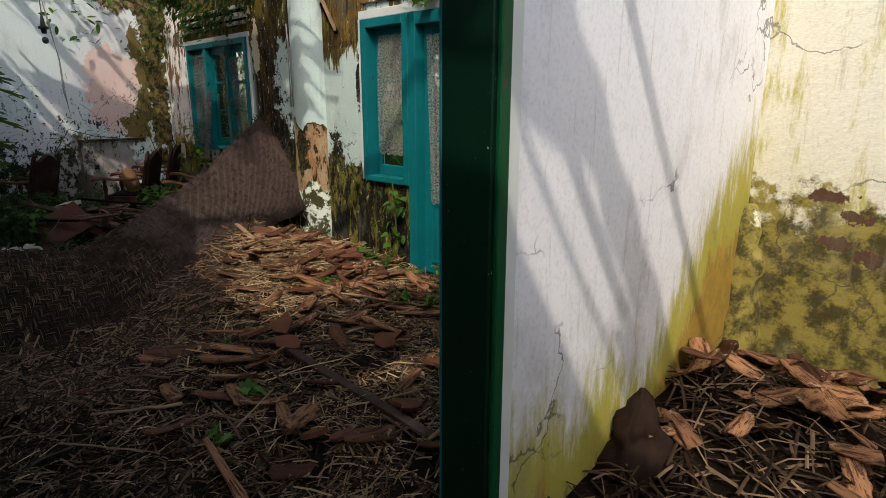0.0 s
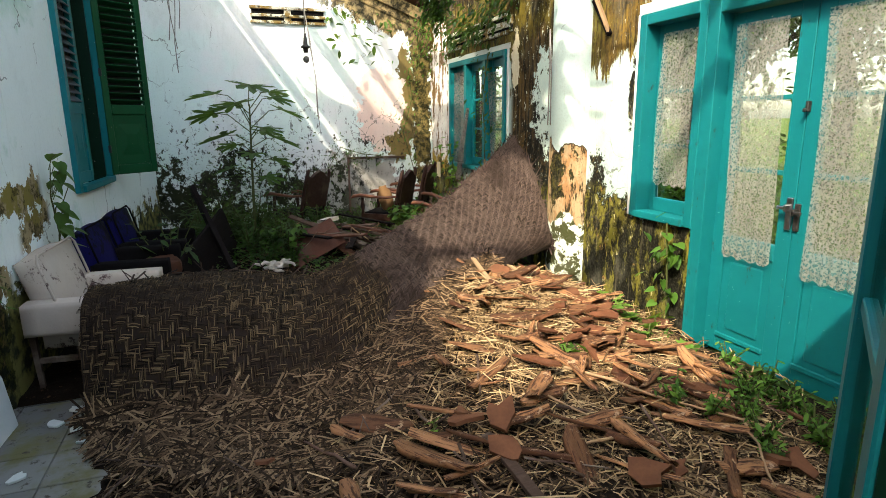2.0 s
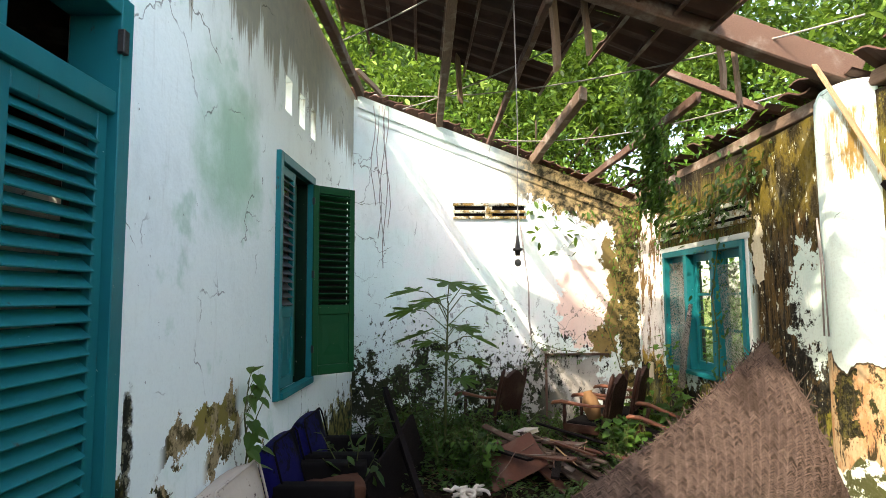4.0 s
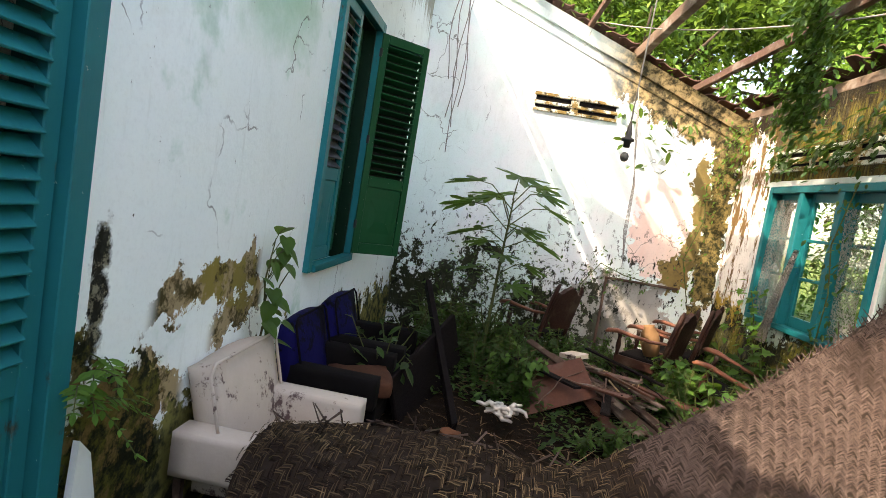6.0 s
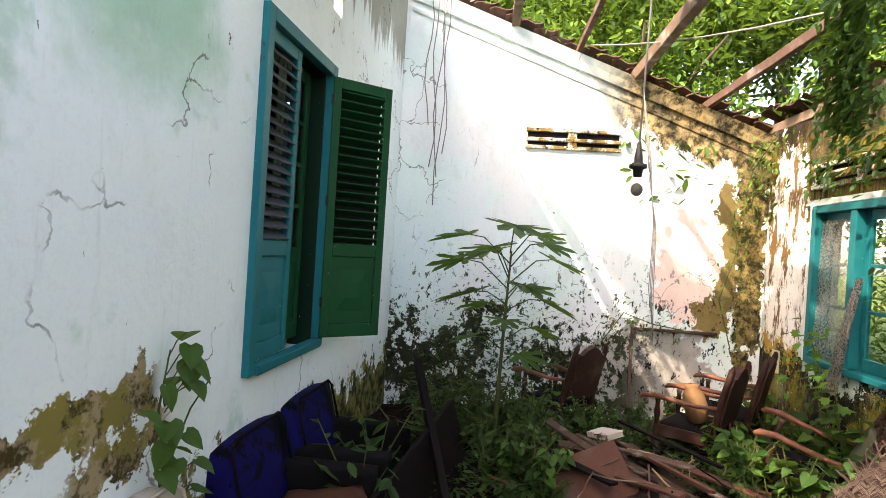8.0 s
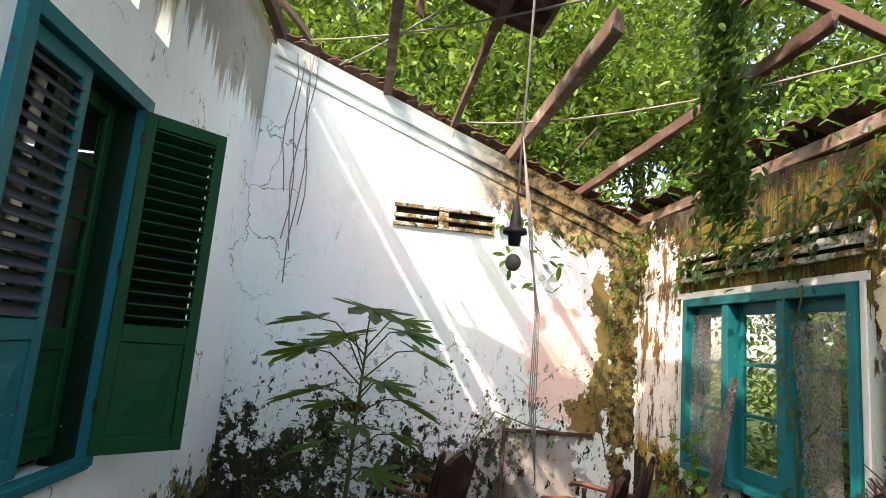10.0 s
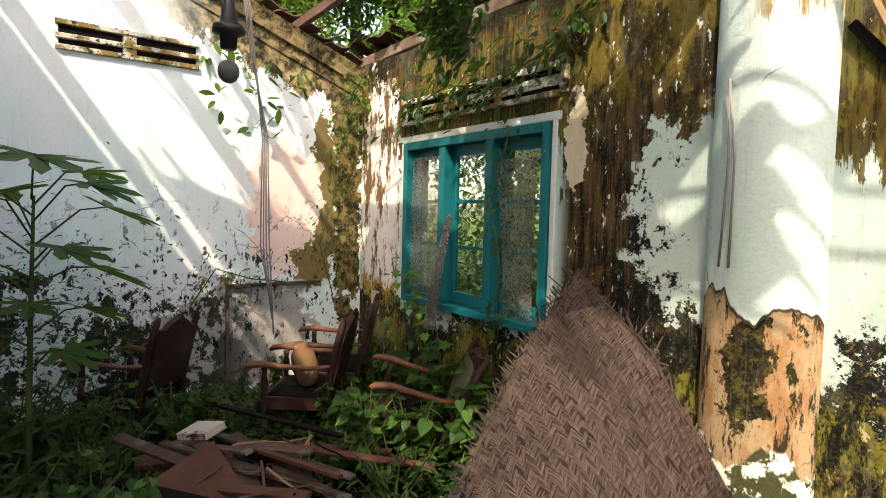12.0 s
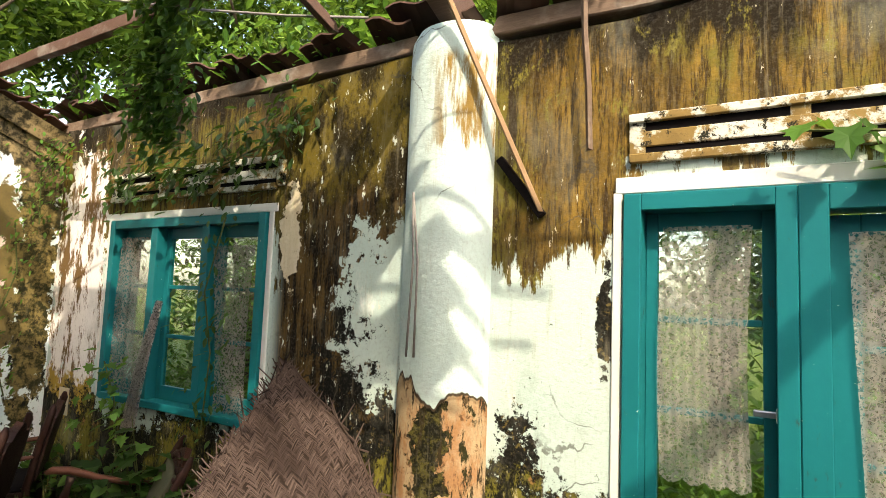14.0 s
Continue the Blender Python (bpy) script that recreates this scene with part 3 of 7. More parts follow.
def box(bm, lo, hi, bevel=0.0, m=None):
    """An upright box between two corners, with its edges broken."""
    made = bmesh.ops.create_cube(bm, size=1.0)["verts"]
    lo, hi = Vector(lo), Vector(hi)
    for v in made:
        v.co = Vector([(lo[i] + hi[i]) / 2 + v.co[i] * (hi[i] - lo[i]) for i in range(3)])
    if bevel:
        edges = list({e for v in made for e in v.link_edges})
        made = bmesh.ops.bevel(bm, geom=edges, offset=bevel, segments=1, affect="EDGES", profile=0.5)["verts"]
        made = list({v for v in made})
    if m is not None:
        bmesh.ops.transform(bm, matrix=m, verts=[v for v in made if v.is_valid])
    return bm


def boxed(*boxes, bevel=0.004):
    bm = bmesh.new()
    for lo, hi in boxes:
        box(bm, lo, hi, bevel)
    return bm


def tube(bm, pts, radii, sides=6, closed=True):
    """A tapered tube along places."""
    pts = [Vector(p) for p in pts]
    rings = []
    side = None
    for i, p in enumerate(pts):
        d = (pts[min(i + 1, len(pts) - 1)] - pts[max(i - 1, 0)]).normalized()
        if side is None:
            side = d.orthogonal().normalized()
        side = (side - d * side.dot(d)).normalized()
        up = d.cross(side)
        r = radii[i] if isinstance(radii, (list, tuple)) else radii
        rings.append([bm.verts.new(p + (side * math.cos(a) + up * math.sin(a)) * r) for a in [2 * math.pi * k / sides for k in range(sides)]])
    for a, b in zip(rings, rings[1:]):
        for k in range(sides):
            bm.faces.new((a[k], a[(k + 1) % sides], b[(k + 1) % sides], b[k]))
    if closed:
        bm.faces.new(rings[0][::-1])
        bm.faces.new(rings[-1])
    return bm


def rng(seed):
    return random.Random(seed)


def wall(name, start, end, height, depth, holes, material, label, category="wall"):
    """A wall of real depth between two plan points; holes: (along0, along1, z0, z1); height: a function of the distance along."""
    start, end = Vector((*start, 0)), Vector((*end, 0))
    along = (end - start).normalized()
    out = Vector((-along.y, along.x, 0)) * depth
    length = (end - start).length
    ss = sorted({0.0, length, *[h[0] for h in holes], *[h[1] for h in holes]})
    fine = []
    for a, b in zip(ss, ss[1:]):
        n = max(1, round((b - a) / 0.6))
        fine += [a + (b - a) * k / n for k in range(n)]
    ss = fine + [length]
    zs = sorted({-0.3, *[h[2] for h in holes], *[h[3] for h in holes]}) + [None]
    bm = bmesh.new()
    verts = {}

    def v(i, j, k):
        if (i, j, k) not in verts:
            z = height(ss[i]) if zs[j] is None else zs[j]
            verts[i, j, k] = bm.verts.new(start + along * ss[i] + out * k + Vector((0, 0, z)))
        return verts[i, j, k]

    def solid(i, j):
        if not (0 <= i < len(ss) - 1 and 0 <= j < len(zs) - 1):
            return False
        s = (ss[i] + ss[i + 1]) / 2
        z = zs[j] + 0.01
        return not any(h[0] < s < h[1] and h[2] <= z < h[3] for h in holes)

    for i in range(len(ss) - 1):
        for j in range(len(zs) - 1):
            if not solid(i, j):
                continue
            bm.faces.new((v(i, j, 0), v(i + 1, j, 0), v(i + 1, j + 1, 0), v(i, j + 1, 0)))
            bm.faces.new((v(i, j, 1), v(i, j + 1, 1), v(i + 1, j + 1, 1), v(i + 1, j, 1)))
            for di, dj, a, b in ((-1, 0, (i, j), (i, j + 1)), (1, 0, (i + 1, j), (i + 1, j + 1)), (0, -1, (i, j), (i + 1, j)), (0, 1, (i, j + 1), (i + 1, j + 1))):
                if not solid(i + di, j + dj):
                    bm.faces.new((v(*a, 0), v(*b, 0), v(*b, 1), v(*a, 1)))
    bmesh.ops.recalc_face_normals(bm, faces=bm.faces)
    ob = mesh_object(name, bm, material)
    return tagged(ob, label, category, kind="structure")


# ---- plan ----
YR, XF, XD = 3.53, -9.45, -1.05           # window wall, gable wall, partition with the doorway
LEFT_A, LEFT_B = Vector((3.0, -1.195)), Vector((-9.75, -0.36))
LEFT_DIR = (LEFT_B - LEFT_A).normalized()


def left_s(x):
    return (LEFT_A.x - x) / -LEFT_DIR.x


def left_y(x):
    return LEFT_A.y + LEFT_DIR.y * left_s(x)


def gable_z(y):
    return 4.52 - 0.385 * (y + 0.3)


def rx(x):
    return XD - 0.15 - x


right_holes = [(rx(-2.55), rx(-3.93), -0.3, 2.31), (rx(-3.93), rx(-4.58), 0.83, 2.31), (rx(-6.84), rx(-8.60), 0.95, 2.33)]
wall_right = wall("wall_north", (XD - 0.15, YR), (XF, YR), lambda s: 3.16 + 0.03 * math.sin(s * 3.1), -0.24, right_holes, RIGHT, "stained mint plaster wall with window openings, mossy at its foot")
wall("wall_porch_north", (3.0, YR), (XD - 0.15, YR), lambda s: 3.16, -0.24, [], PORCH_SIDE, "yellowed plaster side wall of the porch, mossy at its foot")
wall_far = wall("wall_west", (XF, YR + 0.24), (XF, -0.75), lambda s: gable_z(YR + 0.24 - s), -0.24, [], FAR, "white and mint gable wall with peeling pink plaster and black mould")
vents = [(left_s(x), left_s(x - 0.19), 3.36, 3.66) for x in (-6.33, -6.75, -7.15)]
left_holes = [(left_s(-2.75), left_s(-4.06), -0.3, 3.05), (left_s(-6.12), left_s(-7.22), 1.03, 2.97)] + vents
# head drops to 3.9 over an unseen stretch, to let sun onto the mound
wall_left = wall("wall_south", LEFT_A, LEFT_B, lambda s: 3.9 if left_s(0.2) < s < left_s(-2.6) else 4.62, 0.24, left_holes, LEFT, "pale mint plaster wall with a fallen strip of plaster")
# top kept low, out of view, so that sun clears it
wall_door = wall("wall_east", (XD, YR), (XD, left_y(XD)), lambda s: 3.0 + 0.13 * min(s, 4.2), -0.15, [(YR - 1.27, YR + 0.05, -0.3, 2.32)], PORCH, "white plastered partition with a doorway, mossy at its foot")
wall_back = wall("wall_porch_east", (3.0, -1.6), (3.0, YR), lambda s: 3.0, -0.2, [], PORCH, "plain white plastered end wall")


# ---- windows and doors ----
def structure(name, label, category, m):
    ob = new(name)
    ob.matrix_world = m
    return tagged(ob, label, category, kind="structure")


def sash_parts(parent, x0, x1, z0, z1, y, material, bars, stile=0.065, depth=0.04, panel=None):
    """A glazed sash or door leaf in its parent's plane: stiles, rails, bars and panes; panel: height of a solid lower panel."""
    part("stile", boxed(((x0, y, z0), (x0 + stile, y + depth, z1))), material, parent)
    part("stile", boxed(((x1 - stile, y, z0), (x1, y + depth, z1))), material, parent)
    part("top_rail", boxed(((x0 + stile, y, z1 - 0.08), (x1 - stile, y + depth, z1))), material, parent)
    part("bottom_rail", boxed(((x0 + stile, y, z0), (x1 - stile, y + depth, z0 + 0.10))), material, parent)
    zb = z0 + 0.10
    if panel:
        part("lock_rail", boxed(((x0 + stile, y, panel - 0.10), (x1 - stile, y + depth, panel))), material, parent)
        bm = boxed(((x0 + stile, y + 0.014, zb), (x1 - stile, y + 0.026, panel - 0.10)))
        box(bm, (x0 + stile + 0.06, y + 0.004, zb + 0.07), (x1 - stile - 0.06, y + 0.016, panel - 0.17), 0.008)
        box(bm, (x0 + stile, y - 0.012, zb + 0.0), (x1 - stile, y + 0.002, zb + 0.035), 0.006)
        part("panel", bm, material, parent)
        zb = panel
    zt = z1 - 0.08
    edges = [zb + (zt - zb) * k / bars for k in range(bars + 1)]
    for z in edges[1:-1]:
        part("glazing_bar", boxed(((x0 + stile, y + 0.008, z - 0.014), (x1 - stile, y + 0.032, z + 0.014)), bevel=0.003), material, parent)
    for a, b in zip(edges, edges[1:]):
        pane = part("pane", boxed(((x0 + stile, y + 0.018, a + 0.002), (x1 - stile, y + 0.022, b - 0.002)), bevel=0), GLASS, parent)
        pane.visible_shadow = False


def curtain(name, x0, x1, z0, z1, y, material, label, parent, seed=1, folds=9.0, shrink=0.0):
    """A net curtain with soft folds and a scalloped hem, and denser bands woven across it."""
    r = rng(seed)
    nx, nz = 44, 40
    bm = bmesh.new()
    grid = []
    for j in range(nz + 1):
        f = j / nz
        row = []
        for i in range(nx + 1):
            s = i / nx
            z = z1 + (z0 - z1) * f
            if j == nz:
                z -= 0.022 * abs(math.sin(s * math.pi * 4.0))
            mid = (x0 + x1) / 2 + 0.02 * math.sin(f * 3 + seed)
            x = mid + (x1 - x0) * (s - 0.5) * (1 - shrink * math.sin(f * math.pi * 0.6))
            dy = 0.005 * math.sin(s * folds * 2 * math.pi + 1.2 * math.sin(f * 2 + seed)) * (0.5 + 0.5 * f) + r.uniform(-0.001, 0.001)
            row.append(bm.verts.new((x, y + dy, z)))
        grid.append(row)
    for a, b in zip(grid, grid[1:]):
        for i in range(nx):
            bm.faces.new((a[i], a[i + 1], b[i + 1], b[i]))
    return part(name, bm, material, parent, label, True)


def architrave(parent, x0, x1, z0, z1, y, material, w=0.07, depth=0.12, sill=True, label=""):
    part("jamb", boxed(((x0, y, z0), (x0 + w, y + depth, z1))), material, parent)
    part("jamb", boxed(((x1 - w, y, z0), (x1, y + depth, z1))), material, parent)
    part("head", boxed(((x0 + w, y, z1 - w), (x1 - w, y + depth, z1))), material, parent)
    if sill:
        part("sill", boxed(((x0 + w, y - 0.02, z0), (x1 - w, y + depth, z0 + 0.05))), material, parent)


# window wall, local x along the wall towards the doorway, y out of the room
win1 = structure("window_1", "teal wooden window with a net curtain, beside the double door", "window", pose(-4.58, YR, 0))
architrave(win1, 0.0, 0.66, 0.83, 2.31, -0.03, TEAL, 0.075, 0.16)
sash_parts(win1, 0.075, 0.585, 0.88, 2.235, 0.09, TEAL, 3, 0.05)
curtain("net_curtain", 0.15, 0.50, 1.10, 2.17, 0.065, LACE, "cream net curtain behind the teal frame", win1, 3)
part("bolt", boxed(((0.50, 0.02, 1.40), (0.60, 0.045, 1.425)), ((0.58, 0.0, 1.385), (0.60, 0.045, 1.44))), CHROME, win1, "small steel sash bolt")

door1 = structure("door_1", "closed teal double door with glazed upper halves", "door", pose(-3.93, YR, 0))
architrave(door1, 0.012, 1.38, -0.02, 2.31, -0.03, TEAL, 0.10, 0.16, sill=False)
for k, (a, b) in enumerate(((0.115, 0.69), (0.695, 1.275))):
    leaf = new("leaf")
    leaf.parent = door1
    sash_parts(leaf, a, b, 0.02, 2.20, 0.07, TEAL, 3, 0.10, 0.045, 0.82)
    curtain("net_curtain", a + 0.08, b - 0.13, 0.70 - 0.02 * k, 2.13, 0.05, LACE, "cream net curtain with a scalloped hem", leaf, 5 + k, 7.0)
bm = boxed(((0.645, 0.006, 0.93), (0.685, 0.022, 1.12)), ((0.61, -0.03, 1.05), (0.67, -0.016, 1.07)), ((0.655, -0.03, 1.04), (0.672, 0.012, 1.08)))
part("door_handle", bm, CHROME, door1, "worn chrome lever handle").location.y = 0.05
bm = boxed(((0.70, 0.006, 0.93), (0.735, 0.022, 1.09)), ((0.71, -0.03, 1.03), (0.77, -0.016, 1.05)), ((0.71, -0.03, 1.02), (0.727, 0.012, 1.06)))
part("door_handle", bm, DARK_METAL, door1, "dark iron lever handle").location.y = 0.05
part("hook", boxed(((0.70, -0.01, 1.60), (0.72, 0.02, 1.66)), ((0.70, -0.03, 1.60), (0.72, -0.012, 1.62))), DARK_METAL, door1).location.y = 0.05

win2 = structure("window_2", "teal three-light window with torn curtains and creeper", "window", pose(-8.60, YR, 0))
architrave(win2, 0.0, 1.76, 0.95, 2.33, -0.03, TEAL, 0.065, 0.16)
part("mullion", boxed(((0.53, -0.02, 1.0), (0.61, 0.11, 2.265))), TEAL, win2)
part("mullion", boxed(((1.12, -0.02, 1.0), (1.20, 0.11, 2.265))), TEAL, win2)
sash_parts(win2, 0.61, 1.12, 1.0, 2.265, 0.06, TEAL, 3, 0.055)
sash_parts(win2, 1.20, 1.695, 1.0, 2.265, 0.07, TEAL, 3, 0.05)
sash_parts(win2, 0.065, 0.53, 1.0, 2.265, 0.07, TEAL, 3, 0.05)
curtain("curtain", 0.08, 0.51, 0.98, 2.20, 0.02, LACE_GREY, "mildewed patterned curtain", win2, 9, 4.0)
curtain("curtain", 1.24, 1.66, 1.02, 2.12, 0.01, LACE_GREY, "torn grey curtain overgrown with creeper", win2, 11, 3.0, 0.3)
bm = bmesh.new()
for k in range(5):
    tube(bm, [(0.72 + 0.012 * k, -0.05, 1.72), (0.62 + 0.02 * k, -0.09, 1.3), (0.545 + 0.028 * k, -0.13, 0.80)], [0.012, 0.018, 0.016], 6)
part("curtain", bm, LACE_GREY, win2, "grey rag of curtain pulled out of the sash", True)

# plaster bands over the window-wall openings, with black sheets for the shade in their slots
for nm, x0, x1, z0 in (("trim_1", -4.56, -2.4, 2.47), ("trim_2", -8.64, -6.78, 2.50)):
    bm = boxed(((x0, YR - 0.035, z0 + 0.16), (x1, YR + 0.01, z0 + 0.20)), ((x0 + 0.02, YR - 0.022, z0 + 0.05), (x1, YR + 0.01, z0 + 0.12)), ((x0, YR - 0.03, z0 - 0.02), (x1, YR + 0.01, z0 + 0.02)))
    n = int((x1 - x0) / 0.62)
    for k in range(n + 1):
        box(bm, (x0 + 0.62 * k, YR - 0.02, z0), (x0 + 0.62 * k + 0.07, YR + 0.01, z0 + 0.17), 0.004)
    ob = tagged(mesh_object(nm, bm, STAINED_TRIM), "flaking white slatted vent band over the window", "vent band", kind="structure")
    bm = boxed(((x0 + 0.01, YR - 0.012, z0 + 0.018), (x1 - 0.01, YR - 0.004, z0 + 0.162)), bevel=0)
    part("slot", bm, BLACK, ob, "black sheet standing for the shade in a slot")
    bm = boxed(((x0 - 0.06, YR - 0.012, 2.335 if nm == "trim_2" else 2.315), (x1 + 0.02, YR + 0.005, 2.39)))
    part("surround", bm, WHITE_TRIM, ob)
for nm, x0, x1, z0, z1 in (("trim_3", -8.66, -8.61, 0.95, 2.34), ("trim_4", -6.83, -6.79, 0.95, 2.34), ("trim_5", -4.63, -4.59, 0.83, 2.32)):
    tagged(mesh_object(nm, boxed(((x0, YR - 0.012, z0), (x1, YR + 0.005, z1))), WHITE_TRIM), "narrow white plaster surround of the window", "trim", kind="structure")

# half-round pilaster
bm = bmesh.new()
prof = [(-0.2, 0.27), (0.5, 0.268), (1.3, 0.265), (2.3, 0.262), (3.10, 0.262), (3.20, 0.255), (3.26, 0.22), (3.28, 0.15)]
rings = [[bm.verts.new((-5.495 + r * math.cos(a), YR + 0.02 - r * 0.72 * math.sin(a), z)) for a in [math.pi * k / 18 for k in range(19)]] for z, r in prof]
for a, b in zip(rings, rings[1:]):
    for k in range(18):
        bm.faces.new((a[k + 1], a[k], b[k], b[k + 1]))
bm.faces.new(rings[-1][::-1])
tagged(mesh_object("pilaster", bm, PILASTER, True), "rounded mint plaster pilaster, peeled to orange near its foot", "pilaster", kind="structure")
bm = bmesh.new()
for dx in (0.0, 0.045):
    tube(bm, [(-5.60 + dx, YR - 0.19, 1.52), (-5.575 + dx * 0.6, YR - 0.20, 2.0), (-5.59, YR - 0.20, 2.35)], 0.006, 5)
tagged(mesh_object("electric_wire", bm, ROPE, True), "thin grey wires tacked to the pilaster", "wire")

# left wall: local x runs along the wall towards the gable, y out of the room
LEFT_TURN = math.degrees(math.atan2(LEFT_DIR.y, LEFT_DIR.x))


def left_pose(x, z=0.0):
    return pose(x, left_y(x), z, 0, 0, LEFT_TURN)


SLOPE = 42


def louvre_leaf(parent, w, z0, z1, split, material, slope, y=0.0, slat_paint=None, gap_shade=False):
    """A shutter leaf from x=0 to w: stiles, rails, tilted slats above and a raised panel below."""
    st, d = 0.062, 0.04
    part("stile", boxed(((0, y, z0), (st, y + d, z1))), material, parent)
    part("stile", boxed(((w - st, y, z0), (w, y + d, z1))), material, parent)
    for a, b in ((z0, z0 + 0.09), (split - 0.045, split + 0.045), (z1 - 0.075, z1)):
        part("rail", boxed(((st, y, a), (w - st, y + d, b))), material, parent)
    n = max(4, round((z1 - 0.075 - split - 0.045) / 0.062))
    step = (z1 - 0.075 - split - 0.045) / n
    slat = None
    for k in range(n):
        if slat is None:
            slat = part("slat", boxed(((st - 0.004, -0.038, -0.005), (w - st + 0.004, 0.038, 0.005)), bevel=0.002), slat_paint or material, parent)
        else:
            slat = slat.copy()
            scene.collection.objects.link(slat)
        slat.matrix_basis = pose(0, y + d / 2, split + 0.045 + step * (k + 0.5), slope, 0, 0)
    # an added dark sheet, so that the gaps look shaded
    if gap_shade:
        part("backing", boxed(((st, y + d + 0.016, split + 0.02), (w - st, y + d + 0.024, z1 - 0.05)), bevel=0), DARK_WOOD, parent, "added dark sheet standing for shade between the slats")
    bm = boxed(((st, y + 0.012, z0 + 0.09), (w - st, y + 0.028, split - 0.045)))
    cx, cz, hw, hz = w / 2, (z0 + 0.09 + split - 0.045) / 2, (w - 2 * st) / 2 - 0.05, (split - 0.135 - z0) / 2 - 0.09
    for s in (1, -1):
        yy = y + 0.02 + s * 0.02
        a = [bm.verts.new((cx + sx * hw, y + 0.02 + s * 0.008, cz + sz * hz)) for sx, sz in ((-1, -1), (1, -1), (1, 1), (-1, 1))]
        b = [bm.verts.new((cx + sx * hw * 0.45, yy, cz + sz * hz * 0.35)) for sx, sz in ((-1, -1), (1, -1), (1, 1), (-1, 1))]
        for k in range(4):
            bm.faces.new((a[k], a[(k + 1) % 4], b[(k + 1) % 4], b[k]))
        bm.faces.new(b)
    bmesh.ops.recalc_face_normals(bm, faces=bm.faces)
    part("panel", bm, material, parent)


# window_3: one shutter shut, the other swung into the room
win3 = structure("window_3", "teal window with louvred shutters, one of them open", "window", left_pose(-6.12))
W3 = 1.10
architrave(win3, 0, W3, 1.03, 2.97, -0.04, TEAL, 0.075, 0.06)
# lining boards, with the shade of the reveal put into their colour
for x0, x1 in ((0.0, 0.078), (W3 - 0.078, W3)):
    part("lining", boxed(((x0, 0.022, 1.03), (x1, 0.19, 2.97))), SHADED_GREEN, win3, "green inner lining, darkened for shade")
part("lining", boxed(((0.078, 0.022, 2.892), (W3 - 0.078, 0.19, 2.97))), SHADED_GREEN, win3, "green inner lining, darkened for shade")
sash_parts(win3, 0.08, 0.55, 1.09, 2.89, 0.12, GREEN, 4, 0.06)
sash_parts(win3, 0.55, W3 - 0.08, 1.09, 2.89, 0.12, GREEN, 4, 0.06, 0.04, 1.70)
shut = new("shutter")
shut.parent = win3
louvre_leaf(shut, 0.47, 1.09, 2.89, 1.70, TEAL, SLOPE, slat_paint=GREY_SLAT)
shut.matrix_basis = pose(0.078, 0.0, 0, 0, 0, 0)
shut2 = tagged(new("shutter"), "dark green shutter swung open")
shut2.parent = win3
louvre_leaf(shut2, 0.46, 1.09, 2.89, 1.70, GREEN, -22, gap_shade=True)
shut2.matrix_basis = win3.matrix_basis.inverted() @ pose(-7.13, left_y(-7.13) + 0.045, 0, 0, 0, 129)
for z in (1.3, 2.0, 2.7):
    part("hinge", boxed(((W3 - 0.085, -0.055, z), (W3 - 0.06, -0.03, z + 0.07))), DARK_METAL, win3)

# door_2: louvred double door with an open transom
door2 = structure("door_2", "closed teal louvred double door under an open transom", "door", left_pose(-2.75))
W2 = 1.313
architrave(door2, 0, W2, -0.02, 3.05, -0.04, TEAL, 0.085, 0.22, sill=False)
part("transom_rail", boxed(((0.085, -0.03, 2.55), (W2 - 0.085, 0.06, 2.64))), TEAL, door2)
for k in range(2):
    lf = new("leaf")
    lf.parent = door2
    louvre_leaf(lf, 0.565, 0.02, 2.545, 0.98, TEAL, SLOPE)
    lf.matrix_basis = pose(0.088 + 0.570 * k, 0.0, 0)
part("hinge", boxed(((W2 - 0.10, -0.06, 2.80), (W2 - 0.06, -0.03, 2.90))), DARK_METAL, door2)
part("transom_bar", boxed(((0.62, -0.02, 2.64), (0.67, 0.05, 2.965))), TEAL, door2)

ob = mesh_object("trim_6", boxed(((0, -0.018, 1.0), (0.07, 0.01, 3.10))), LEFT)
ob.matrix_world = left_pose(-4.062)
tagged(ob, "white plaster strip beside the louvred door", "trim", kind="structure")

# the doorway of the partition, its leaves swung into the room
door3 = structure("door_3", "dark green doorway with two open glazed leaves", "doorway", pose(0, 0, 0))
# jambs take the shade-darkened green; beads and head keep the plain green
part("jamb", boxed(((-1.225, 1.225, -0.02), (-1.03, 1.285, 2.32))), SHADED_GREEN, door3)
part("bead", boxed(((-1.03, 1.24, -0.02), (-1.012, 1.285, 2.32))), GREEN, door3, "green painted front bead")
part("jamb", boxed(((-1.225, -0.065, -0.02), (-1.03, -0.005, 2.32))), SHADED_GREEN, door3)
part("bead", boxed(((-1.03, -0.065, -0.02), (-1.012, -0.02, 2.32))), GREEN, door3, "green painted front bead")
part("head", boxed(((-1.225, -0.005, 2.25), (-1.03, 1.225, 2.32))), GREEN, door3)
part("casing", boxed(((-1.05, 1.285, -0.02), (-1.022, 1.345, 2.38))), WHITE_TRIM, door3, "chalky white plaster edge")
part("casing", boxed(((-1.05, -0.125, -0.02), (-1.022, -0.065, 2.38))), WHITE_TRIM, door3, "chalky white plaster edge")
for hinge, tip in (((-1.215, 1.235), (-1.63, 1.79)), ((-1.215, -0.015), (-1.80, -0.03))):
    lf = tagged(new("leaf"), "teal door leaf with dusty panes")
    lf.parent = door3
    sash_parts(lf, 0, 0.60, 0.03, 2.20, -0.02, TEAL, 3, 0.085, 0.04, 0.80)
    lf.matrix_basis = pose(*hinge, 0, 0, 0, math.degrees(math.atan2(tip[1] - hinge[1], tip[0] - hinge[0])))

# gable moulding, slot vent and shelf on the far wall
bm = bmesh.new()
